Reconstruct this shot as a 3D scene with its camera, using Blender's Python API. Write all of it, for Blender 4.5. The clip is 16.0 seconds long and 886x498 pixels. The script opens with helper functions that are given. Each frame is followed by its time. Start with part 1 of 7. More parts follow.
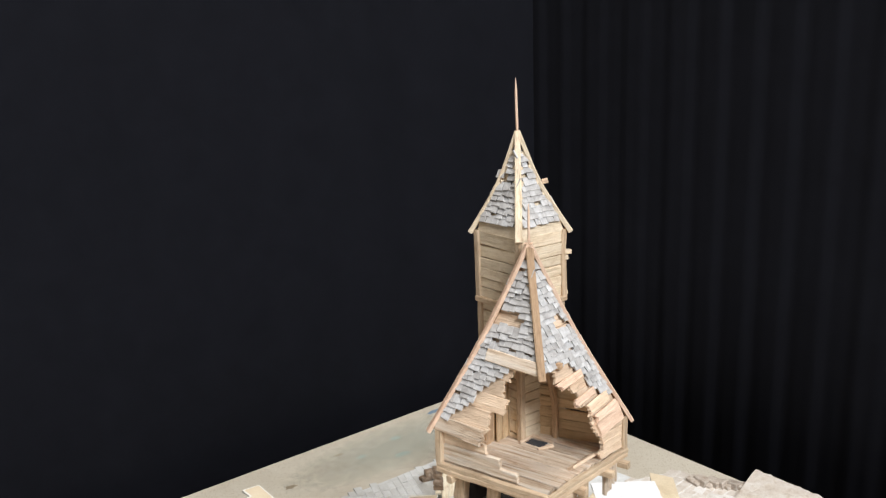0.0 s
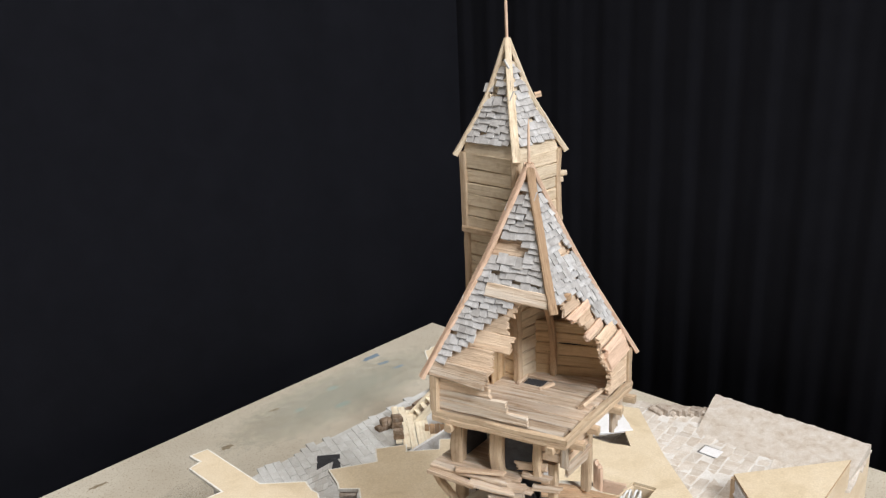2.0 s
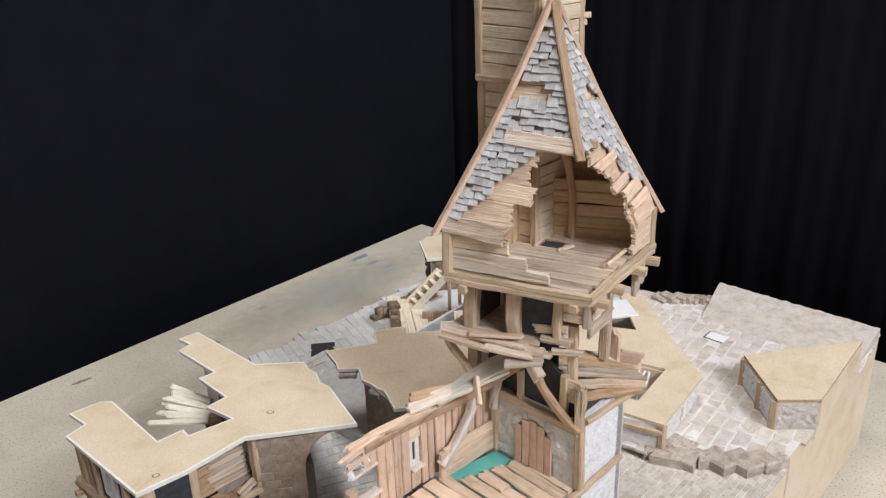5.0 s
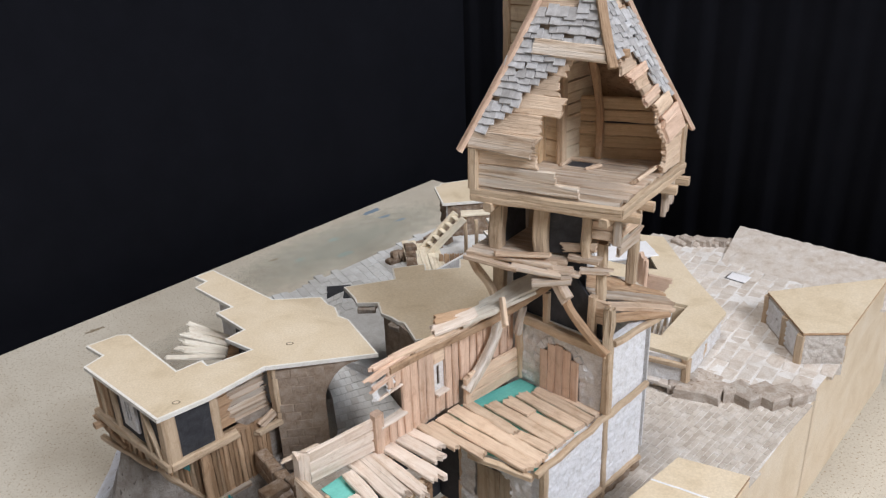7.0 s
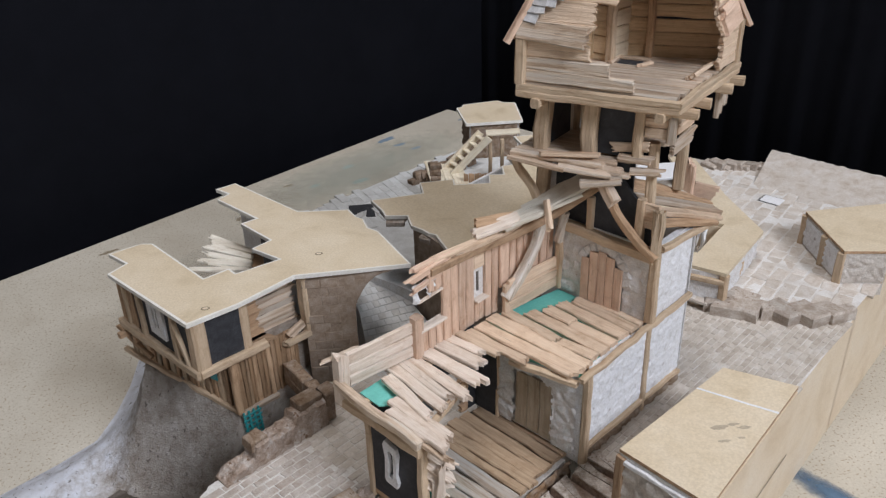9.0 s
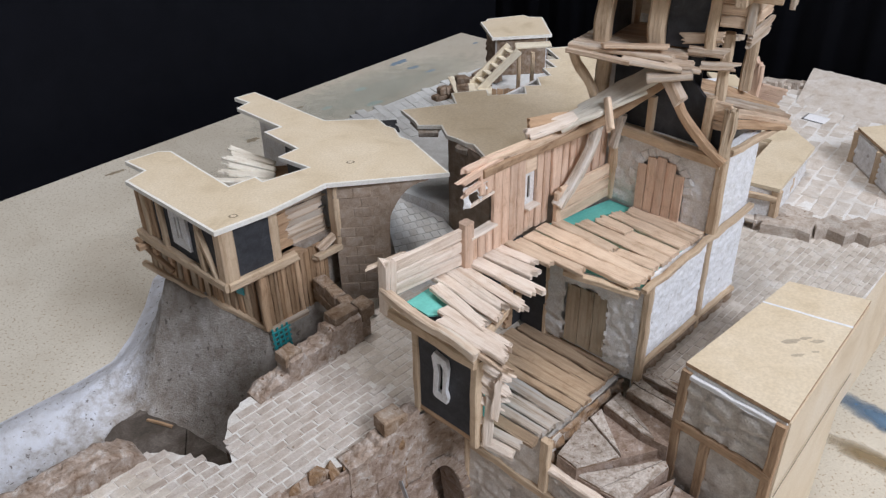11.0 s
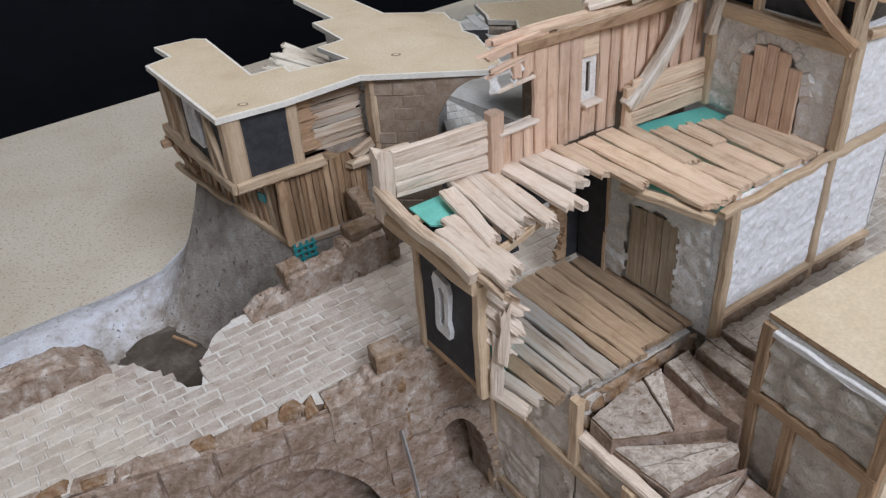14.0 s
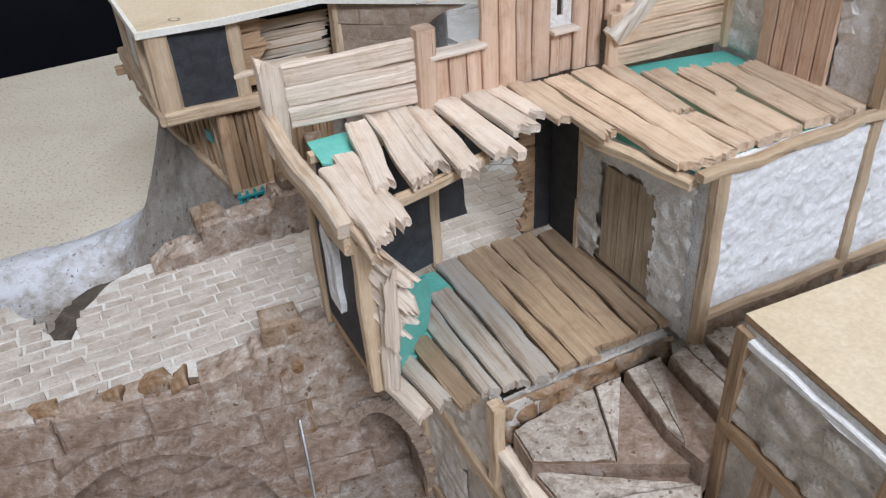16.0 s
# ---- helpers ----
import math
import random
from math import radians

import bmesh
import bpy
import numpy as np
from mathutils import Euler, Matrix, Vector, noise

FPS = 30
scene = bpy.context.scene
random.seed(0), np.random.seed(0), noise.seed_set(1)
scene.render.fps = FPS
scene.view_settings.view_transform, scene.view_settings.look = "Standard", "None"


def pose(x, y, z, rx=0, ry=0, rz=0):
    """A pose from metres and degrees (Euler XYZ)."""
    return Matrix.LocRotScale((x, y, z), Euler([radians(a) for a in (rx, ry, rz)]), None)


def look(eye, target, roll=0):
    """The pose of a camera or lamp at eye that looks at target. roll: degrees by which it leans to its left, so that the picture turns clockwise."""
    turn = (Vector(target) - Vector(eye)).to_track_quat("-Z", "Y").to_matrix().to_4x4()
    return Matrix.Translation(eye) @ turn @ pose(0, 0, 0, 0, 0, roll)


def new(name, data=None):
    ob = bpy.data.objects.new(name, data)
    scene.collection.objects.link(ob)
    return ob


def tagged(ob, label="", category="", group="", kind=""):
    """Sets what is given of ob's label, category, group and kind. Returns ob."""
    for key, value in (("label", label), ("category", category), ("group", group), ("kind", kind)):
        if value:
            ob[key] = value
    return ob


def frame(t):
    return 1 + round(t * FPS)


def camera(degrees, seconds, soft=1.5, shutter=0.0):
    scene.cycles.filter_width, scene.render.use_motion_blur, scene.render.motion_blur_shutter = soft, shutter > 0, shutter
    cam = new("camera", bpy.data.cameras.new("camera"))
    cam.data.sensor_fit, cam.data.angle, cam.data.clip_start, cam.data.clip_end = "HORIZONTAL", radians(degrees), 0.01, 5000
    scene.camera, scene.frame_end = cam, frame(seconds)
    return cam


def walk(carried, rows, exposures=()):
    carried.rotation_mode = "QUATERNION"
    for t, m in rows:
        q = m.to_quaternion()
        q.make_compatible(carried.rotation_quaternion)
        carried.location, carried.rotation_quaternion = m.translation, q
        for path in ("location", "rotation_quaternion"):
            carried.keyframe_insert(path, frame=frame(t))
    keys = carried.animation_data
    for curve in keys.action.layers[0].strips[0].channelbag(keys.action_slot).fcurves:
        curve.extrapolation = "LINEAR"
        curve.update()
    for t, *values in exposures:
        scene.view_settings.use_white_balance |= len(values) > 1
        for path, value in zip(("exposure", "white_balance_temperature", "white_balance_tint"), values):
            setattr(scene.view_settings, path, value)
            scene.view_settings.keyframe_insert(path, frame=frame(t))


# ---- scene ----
cam = camera(56.7, 16.0, 1.3)
CM = 0.01  # the place is a hand-made model on a table; its plan is written in centimetres
PATH = [
    (0, (2.47, 2.36, 86.36), (1.29, 50.95, 74.66), -2.05),
    (0.5, (0.81, 4.74, 86.40), (2.32, 53.16, 74.01), -2.23),
    (1, (-2.19, 7.07, 85.51), (0.65, 55.28, 72.57), -2.64),
    (1.5, (-4.74, 9.33, 84.15), (-0.63, 57.14, 70.12), -2.40),
    (2, (-6.44, 11.16, 82.70), (-1.32, 58.54, 67.59), -2.45),
    (2.5, (-7.40, 12.44, 81.33), (-1.45, 59.46, 65.41), -2.09),
    (3, (-7.77, 13.65, 79.81), (-1.51, 60.29, 62.93), -1.90),
    (3.5, (-8.15, 14.62, 78.50), (-1.98, 60.96, 60.76), -1.74),
    (4, (-8.33, 14.82, 77.44), (-2.28, 60.97, 59.18), -1.90),
    (4.2, (-8.48, 15.05, 76.93), (-2.22, 61.08, 58.41), -1.85),
    (6.3, (-10.88, 14.45, 71.46), (-5.02, 59.80, 51.25), -2.09),
    (6.5, (-10.98, 14.38, 71.01), (-5.22, 59.71, 50.71), -2.01),
    (7, (-11.36, 14.85, 69.70), (-5.65, 59.97, 48.94), -2.23),
    (7.5, (-12.09, 15.25, 68.56), (-6.39, 60.12, 47.25), -2.02),
    (8, (-12.80, 15.34, 67.59), (-7.14, 59.98, 45.80), -1.98),
    (8.5, (-13.88, 15.66, 66.27), (-8.51, 59.88, 43.55), -1.97),
    (9, (-14.85, 16.19, 65.09), (-9.41, 59.92, 41.46), -1.67),
    (9.5, (-16.20, 16.80, 64.01), (-10.74, 60.17, 39.72), -1.69),
    (10, (-17.95, 17.57, 62.51), (-12.29, 60.57, 37.62), -1.21),
    (10.2, (-18.84, 17.88, 61.96), (-13.16, 60.66, 36.71), -1.02),
    (12.3, (-18.97, 21.49, 56.18), (-14.80, 62.87, 28.42), -2.69),
    (12.5, (-17.85, 21.50, 55.32), (-14.73, 63.09, 27.74), -2.73),
    (13, (-14.11, 22.51, 53.64), (-13.27, 63.84, 25.52), -2.66),
    (13.5, (-11.57, 24.83, 51.89), (-13.14, 65.95, 23.49), -3.56),
    (14, (-9.58, 27.74, 49.71), (-13.55, 68.84, 21.52), -4.15),
    (14.5, (-7.33, 31.28, 47.23), (-13.31, 72.11, 19.00), -4.57),
    (15, (-5.55, 34.00, 45.26), (-13.69, 74.18, 16.64), -5.19),
    (15.5, (-3.23, 35.53, 43.28), (-12.57, 75.31, 14.47), -4.88),
    (16, (-1.63, 36.41, 42.11), (-11.12, 76.36, 13.59), -3.65),
]
EXPOSURES = [(0.0, 0.01, 6750, 10), (1.0, 0.0, 6800, 10), (2.0, -0.12, 6850, 11), (3.0, -0.48, 6750, 11), (4.0, -0.25, 6650, 12), (6.5, -0.38, 6450, 13), (7.5, -0.38, 6400, 13), (8.5, -0.66, 6350, 13), (10.0, -0.56, 6250, 13), (12.5, -0.4, 6200, 13), (14.5, -0.69, 6200, 12), (15.5, -0.6, 6150, 11), (16.0, -0.35, 6150, 11)]
walk(cam, [(t, look(Vector(eye) * CM, Vector(target) * CM, roll)) for t, eye, target, roll in PATH], EXPOSURES)

# ---- light: soft daylight from a window behind the camera, and a ceiling lamp ----
world = bpy.data.worlds.new("world")
scene.world = world
world.use_nodes = True
world.node_tree.nodes["Background"].inputs[0].default_value = (1.0, 0.95, 0.9, 1)
world.node_tree.nodes["Background"].inputs[1].default_value = 0.035


def area_lamp(name, eye, target, sx, sy, watts, colour):
    data = bpy.data.lights.new(name, "AREA")
    data.shape, data.size, data.size_y, data.energy, data.color = "RECTANGLE", sx * CM, sy * CM, watts, colour
    ob = new(name, data)
    ob.matrix_world = look(Vector(eye) * CM, Vector(target) * CM)
    return ob


area_lamp("window_daylight", (205, -255, 365), (0, 90, 15), 170, 150, 318.0, (0.9, 0.945, 1.0))
area_lamp("ceiling_light", (2, 98, 408), (-6, 96, 0), 150, 80, 84.0, (1.0, 0.965, 0.92))

# ---- materials ----
def nodes_of(name):
    m = bpy.data.materials.new(name)
    m.use_nodes = True
    nt = m.node_tree
    b = nt.nodes["Principled BSDF"]
    return m, nt, b


def ramp(nt, fac, stops):
    r = nt.nodes.new("ShaderNodeValToRGB")
    el = r.color_ramp.elements
    el[0].position, el[0].color = stops[0][0], (*stops[0][1], 1)
    el[1].position, el[1].color = stops[-1][0], (*stops[-1][1], 1)
    for p, c in stops[1:-1]:
        e = el.new(p)
        e.color = (*c, 1)
    nt.links.new(fac, r.inputs[0])
    return r.outputs[0]


def coords(nt, scale, own=False, shift=True):
    """Object coordinates scaled per metre; with own, each object takes another stretch of the pattern."""
    tc = nt.nodes.new("ShaderNodeTexCoord")
    mp = nt.nodes.new("ShaderNodeMapping")
    mp.inputs["Scale"].default_value = scale
    nt.links.new(tc.outputs["Object"], mp.inputs["Vector"])
    if own:
        oi = nt.nodes.new("ShaderNodeObjectInfo")
        mu = nt.nodes.new("ShaderNodeMath")
        mu.operation = "MULTIPLY"
        mu.inputs[1].default_value = 97.0
        nt.links.new(oi.outputs["Random"], mu.inputs[0])
        nt.links.new(mu.outputs[0], mp.inputs["Location"])
    return mp.outputs[0]


def noise_tex(nt, vec, scale=1.0, detail=4.0, rough=0.6, distort=0.0):
    n = nt.nodes.new("ShaderNodeTexNoise")
    n.inputs["Scale"].default_value, n.inputs["Detail"].default_value = scale, detail
    n.inputs["Roughness"].default_value, n.inputs["Distortion"].default_value = rough, distort
    nt.links.new(vec, n.inputs["Vector"])
    return n.outputs["Fac"]


def mixed(nt, fac, a, b, mode="MIX"):
    m = nt.nodes.new("ShaderNodeMix")
    m.data_type, m.blend_type = "RGBA", mode
    for sock, v in ((m.inputs[0], fac), (m.inputs[6], a), (m.inputs[7], b)):
        if isinstance(v, (int, float)):
            sock.default_value = v
        elif isinstance(v, tuple):
            sock.default_value = (*v, 1)
        else:
            nt.links.new(v, sock)
    return m.outputs[2]


def bump(nt, b, height, strength, mm):
    n = nt.nodes.new("ShaderNodeBump")
    n.inputs["Strength"].default_value, n.inputs["Distance"].default_value = strength, mm * 0.001
    nt.links.new(height, n.inputs["Height"])
    nt.links.new(n.outputs[0], b.inputs["Normal"])


def wood(name, light, dark, grey=None, rough=0.75, vary=0.35):
    """Thin sawn softwood strip: grain along the object's x axis, one piece a little darker or redder than the next."""
    m, nt, b = nodes_of(name)
    grain = noise_tex(nt, coords(nt, (45, 1500, 1500), own=True), 1.0, 5, 0.7, 0.3)
    streak = noise_tex(nt, coords(nt, (14, 260, 260), own=True), 1.0, 4, 0.6)
    blotch = noise_tex(nt, coords(nt, (75, 110, 110), own=True), 1.0, 5, 0.65, 0.6)
    split = noise_tex(nt, coords(nt, (16, 620, 620), own=True), 1.0, 2, 0.45, 0.2)
    col = ramp(nt, streak, [(0.3, dark), (0.45, tuple(0.35 * p + 0.65 * q for p, q in zip(dark, light))), (0.65, light)])
    col = mixed(nt, 1.0, col, ramp(nt, grain, [(0.3, (0.86, 0.83, 0.8)), (0.55, (1, 1, 1))]), "MULTIPLY")
    col = mixed(nt, 1.0, col, ramp(nt, blotch, [(0.3, (0.8, 0.74, 0.68)), (0.43, (0.94, 0.92, 0.9)), (0.56, (1, 1, 1))]), "MULTIPLY")
    cracks = ramp(nt, split, [(0.25, (0.75, 0.75, 0.75)), (0.295, (0, 0, 0))])
    col = mixed(nt, cracks, col, tuple(0.35 * c for c in dark))
    if grey:
        col = mixed(nt, ramp(nt, streak, [(0.45, (0, 0, 0)), (0.68, (0.8, 0.8, 0.8))]), col, grey)
    oi = nt.nodes.new("ShaderNodeObjectInfo")
    tone = ramp(nt, oi.outputs["Random"], [(0.0, (1 - vary, 1 - vary, 1 - vary)), (0.5, (1 - vary * 0.3, 1 - vary * 0.42, 1 - vary * 0.5)), (1.0, (1, 1, 1))])
    col = mixed(nt, 1.0, col, tone, "MULTIPLY")
    nt.links.new(col, b.inputs["Base Color"])
    b.inputs["Roughness"].default_value = rough
    relief = nt.nodes.new("ShaderNodeMath")
    relief.operation = "MULTIPLY_ADD"
    relief.inputs[1].default_value = 1.4
    nt.links.new(split, relief.inputs[0])
    nt.links.new(grain, relief.inputs[2])
    bump(nt, b, relief.outputs[0], 0.8, 1.1)
    return m


def mottled(name, stops, scale=40.0, fine=500.0, rough=0.85, mm=0.6, strength=0.6, own=False, speck=None, metal=0.0, spread=0.28):
    """Plaster, board, card or stone: stains at a coarse size, tooth at a fine one."""
    m, nt, b = nodes_of(name)
    big = noise_tex(nt, coords(nt, (scale,) * 3, own=own), 1.0, 6, 0.62, 0.5)
    tooth = noise_tex(nt, coords(nt, (fine,) * 3, own=own), 1.0, 3, 0.6)
    col = ramp(nt, big, stops)
    col = mixed(nt, ramp(nt, tooth, [(0.35, (0.35, 0.35, 0.35)), (0.65, (0, 0, 0))]), col, tuple(0.75 * c for c in stops[0][1]))
    if speck:
        dots = noise_tex(nt, coords(nt, (speck[0],) * 3, own=own), 1.0, 2, 0.5)
        col = mixed(nt, ramp(nt, dots, [(speck[1], (0, 0, 0)), (speck[1] + 0.05, (0.85, 0.85, 0.85))]), col, speck[2])
    if own:
        oi = nt.nodes.new("ShaderNodeObjectInfo")
        tone = ramp(nt, oi.outputs["Random"], [(0.0, (1 - spread, 1 - spread * 1.07, 1 - spread * 1.14)), (0.5, (1 - spread * 0.36, 1 - spread * 0.43, 1 - spread * 0.5)), (1.0, (1, 1, 1))])
        col = mixed(nt, 1.0, col, tone, "MULTIPLY")
    nt.links.new(col, b.inputs["Base Color"])
    b.inputs["Roughness"].default_value, b.inputs["Metallic"].default_value = rough, metal
    both = nt.nodes.new("ShaderNodeMath")
    both.operation = "ADD"
    nt.links.new(big, both.inputs[0])
    nt.links.new(tooth, both.inputs[1])
    bump(nt, b, both.outputs[0], strength, mm)
    return m


BALSA = wood("balsa", (0.93, 0.74, 0.565), (0.7, 0.5, 0.345), vary=0.24)
BLEACHED = wood("bleached_timber", (0.88, 0.81, 0.72), (0.4, 0.3, 0.22), grey=(0.8, 0.76, 0.71), vary=0.1)
AGED = wood("aged_floorboard", (0.57, 0.42, 0.285), (0.3, 0.2, 0.125), vary=0.3)
AGED_GREY = wood("greyed_floorboard", (0.68, 0.61, 0.54), (0.4, 0.32, 0.25), grey=(0.5, 0.5, 0.5), vary=0.2)
PINE = wood("pine_strip", (0.92, 0.69, 0.54), (0.74, 0.5, 0.36), vary=0.2)
DARKBOARD = wood("stained_and_shaded_board", (0.53, 0.35, 0.21), (0.25, 0.15, 0.08), vary=0.3)
STAINED = wood("stained_wood", (0.69, 0.48, 0.31), (0.4, 0.255, 0.15))
WEATHERED = wood("weathered_wood", (0.84, 0.69, 0.54), (0.5, 0.36, 0.25), grey=(0.76, 0.7, 0.63))
BEAM = wood("beam_wood", (0.76, 0.6, 0.43), (0.54, 0.39, 0.26), vary=0.2)
SHINGLE = mottled("painted_shingle", [(0.3, (0.4, 0.39, 0.39)), (0.55, (0.58, 0.58, 0.59)), (0.75, (0.73, 0.73, 0.74))], 120, 900, own=True, mm=0.4)
PLYTOP = mottled("plywood_face", [(0.3, (0.62, 0.5, 0.34)), (0.45, (0.73, 0.61, 0.44)), (0.7, (0.8, 0.69, 0.53))], 22, 500, rough=0.65, mm=0.15, speck=(70, 0.76, (0.5, 0.38, 0.24)))
PLY = mottled("plywood", [(0.3, (0.68, 0.54, 0.38)), (0.5, (0.77, 0.64, 0.48)), (0.7, (0.82, 0.71, 0.57))], 18, 500, rough=0.6, mm=0.2)
CARD_EDGE = mottled("sawn_ply_edge", [(0.3, (0.8, 0.76, 0.68)), (0.7, (0.92, 0.9, 0.86))], 90, 700)
PLASTER = mottled("white_plaster", [(0.22, (0.45, 0.39, 0.34)), (0.32, (0.7, 0.66, 0.63)), (0.45, (0.81, 0.79, 0.78)), (0.65, (0.88, 0.88, 0.9))], 110, 700, mm=1.0, strength=0.8, speck=(240, 0.71, (0.4, 0.32, 0.26)))
STONE = mottled("pale_stone", [(0.3, (0.36, 0.29, 0.23)), (0.5, (0.55, 0.48, 0.42)), (0.7, (0.72, 0.68, 0.63))], 110, 700, own=True, mm=1.2, speck=(300, 0.68, (0.2, 0.12, 0.07)))
BRICK = mottled("brown_stone", [(0.3, (0.2, 0.12, 0.065)), (0.5, (0.34, 0.25, 0.18)), (0.72, (0.5, 0.43, 0.37))], 130, 700, own=True, mm=1.2, speck=(260, 0.66, (0.15, 0.08, 0.04)))
GROUT = mottled("dark_filler", [(0.3, (0.25, 0.19, 0.14)), (0.55, (0.4, 0.34, 0.29)), (0.75, (0.55, 0.5, 0.46))], 90, 600, mm=1.5)
GREY_PAVE = mottled("grey_paving", [(0.3, (0.6, 0.6, 0.59)), (0.5, (0.71, 0.72, 0.72)), (0.7, (0.8, 0.82, 0.83))], 60, 600, own=True, mm=0.6, spread=0.12)
BLACK = mottled("black_card", [(0.3, (0.024, 0.025, 0.03)), (0.6, (0.05, 0.052, 0.06)), (0.75, (0.09, 0.092, 0.1))], 110, 900, rough=0.75, mm=0.8, speck=(130, 0.74, (0.12, 0.11, 0.1)))
GREEN = mottled("green_card", [(0.3, (0.13, 0.48, 0.42)), (0.7, (0.2, 0.62, 0.55))], 40, 500, rough=0.6, mm=0.2)
BOARD = mottled("hardboard", [(0.3, (0.55, 0.49, 0.4)), (0.5, (0.61, 0.56, 0.47)), (0.7, (0.66, 0.61, 0.52))], 9, 420, mm=0.4, rough=0.7, speck=(300, 0.6, (0.36, 0.28, 0.19)))
CLOTH = mottled("black_cloth", [(0.3, (0.0056, 0.0061, 0.0092)), (0.7, (0.0078, 0.0084, 0.0125))], 20, 800, rough=0.95, mm=0.4)
CLOTH.node_tree.nodes["Principled BSDF"].inputs["Specular IOR Level"].default_value = 0.12
WALLPAINT = mottled("room_paint", [(0.3, (0.4, 0.39, 0.37)), (0.7, (0.45, 0.44, 0.42))], 3, 200, mm=0.3)
WHITE = mottled("white_filler", [(0.3, (0.8, 0.8, 0.82)), (0.7, (0.9, 0.9, 0.92))], 80, 500, mm=0.8)

WHITE_STONE = mottled("whitewash", [(0.3, (0.6, 0.58, 0.57)), (0.45, (0.82, 0.82, 0.84)), (0.7, (0.9, 0.9, 0.94))], 90, 500, mm=1.0, speck=(75, 0.69, (0.42, 0.38, 0.37)))

RUST = mottled("rusty_stone", [(0.3, (0.12, 0.06, 0.03)), (0.45, (0.28, 0.17, 0.09)), (0.6, (0.4, 0.31, 0.24)), (0.75, (0.5, 0.44, 0.4))], 90, 600, mm=1.4, speck=(200, 0.64, (0.1, 0.045, 0.02)))
CRUMBLE = mottled("crumbling_stone", [(0.28, (0.15, 0.085, 0.05)), (0.4, (0.31, 0.23, 0.175)), (0.54, (0.43, 0.35, 0.295)), (0.7, (0.6, 0.55, 0.51))], 110, 600, mm=1.4, speck=(220, 0.66, (0.14, 0.07, 0.03)))
WORN = wood("worn_door_wood", (0.6, 0.5, 0.38), (0.4, 0.31, 0.22), vary=0.15)
TEALP = mottled("green_plastic", [(0.3, (0.02, 0.24, 0.26)), (0.7, (0.04, 0.33, 0.34))], 60, 500, rough=0.45, mm=0.1)
RAWPLASTER = mottled("bare_beige_plaster", [(0.25, (0.36, 0.3, 0.25)), (0.38, (0.56, 0.5, 0.45)), (0.55, (0.68, 0.63, 0.58)), (0.75, (0.74, 0.71, 0.68))], 90, 600, mm=1.2, strength=0.8, speck=(240, 0.7, (0.3, 0.23, 0.17)))
DECKMORTAR = mottled("deck_mortar", [(0.3, (0.5, 0.45, 0.4)), (0.5, (0.66, 0.63, 0.59)), (0.7, (0.76, 0.75, 0.73))], 60, 600, mm=1.0)
PALE = wood("pale_strip", (0.93, 0.8, 0.62), (0.74, 0.59, 0.41), vary=0.16)
TAN = wood("tan_board", (0.84, 0.63, 0.4), (0.6, 0.42, 0.25), vary=0.2)

WHITEWASH = mottled("whitewashed_stone", [(0.24, (0.5, 0.42, 0.35)), (0.36, (0.68, 0.61, 0.545)), (0.52, (0.78, 0.725, 0.67)), (0.7, (0.84, 0.81, 0.78))], 80, 600, mm=1.0, strength=0.7, speck=(240, 0.73, (0.45, 0.35, 0.27)))

# ---- building helpers: all lengths in centimetres ----
B_ANG = radians(38.5)
EA, EB, EZ = Vector((-math.sin(B_ANG), math.cos(B_ANG), 0)), Vector((math.cos(B_ANG), math.sin(B_ANG), 0)), Vector((0, 0, 1))
rng = random.Random(7)


def thing(name, base, label, category, group="", kind=""):
    """A top-level Empty at the thing's base."""
    ob = new(name)
    ob.empty_display_size = 0.01
    ob.location = Vector(base) * CM
    return tagged(ob, label, category, group, kind)


def world_of(ob):
    m = ob.matrix_basis.copy()
    while ob.parent:
        ob = ob.parent
        m = ob.matrix_basis @ m
    return m


def mesh_ob(name, verts, faces, material, parent=None, frame_m=None, label=""):
    """One mesh object; verts are in centimetres in the frame frame_m (whose translation is in centimetres too)."""
    me = bpy.data.meshes.new(name)
    me.from_pydata([(v[0] * CM, v[1] * CM, v[2] * CM) for v in verts], [], faces)
    if isinstance(material, (list, tuple)):
        for k in material:
            me.materials.append(k)
    else:
        me.materials.append(material)
    ob = new(name, me)
    m = frame_m.copy() if frame_m else Matrix.Identity(4)
    m.translation = m.translation * CM
    if parent:
        ob.parent = parent
        m = world_of(parent).inverted() @ m
    ob.matrix_basis = m
    if label:
        ob["label"] = label
    return ob


def part(name, bm, material, parent, label=""):
    """Links a bmesh, in centimetres of the plan, as one mesh under its thing."""
    bm.verts.index_update()
    vs = [v.co.copy() for v in bm.verts]
    fs = [[v.index for v in f.verts] for f in bm.faces]
    bm.free()
    return mesh_ob(name, vs, fs, material, parent, None, label)


def frame_of(p, q, up):
    """A frame at p with x towards q and z near up."""
    x = (Vector(q) - Vector(p)).normalized()
    up = Vector(up)
    y = up.cross(x).normalized()
    z = x.cross(y)
    m = Matrix((x, y, z)).transposed().to_4x4()
    m.translation = Vector(p)
    return m


def outline_solid(pts, lo, hi, jitter=0.0):
    """Extrudes a flat outline (list of x, y) from lo to hi."""
    n = len(pts)
    vs = [(x, y, lo) for x, y in pts] + [(x, y, hi + (rng.uniform(-jitter, jitter) if jitter else 0)) for x, y in pts]
    fs = [list(range(n - 1, -1, -1)), list(range(n, 2 * n))]
    fs += [[i, (i + 1) % n, n + (i + 1) % n, n + i] for i in range(n)]
    return vs, fs


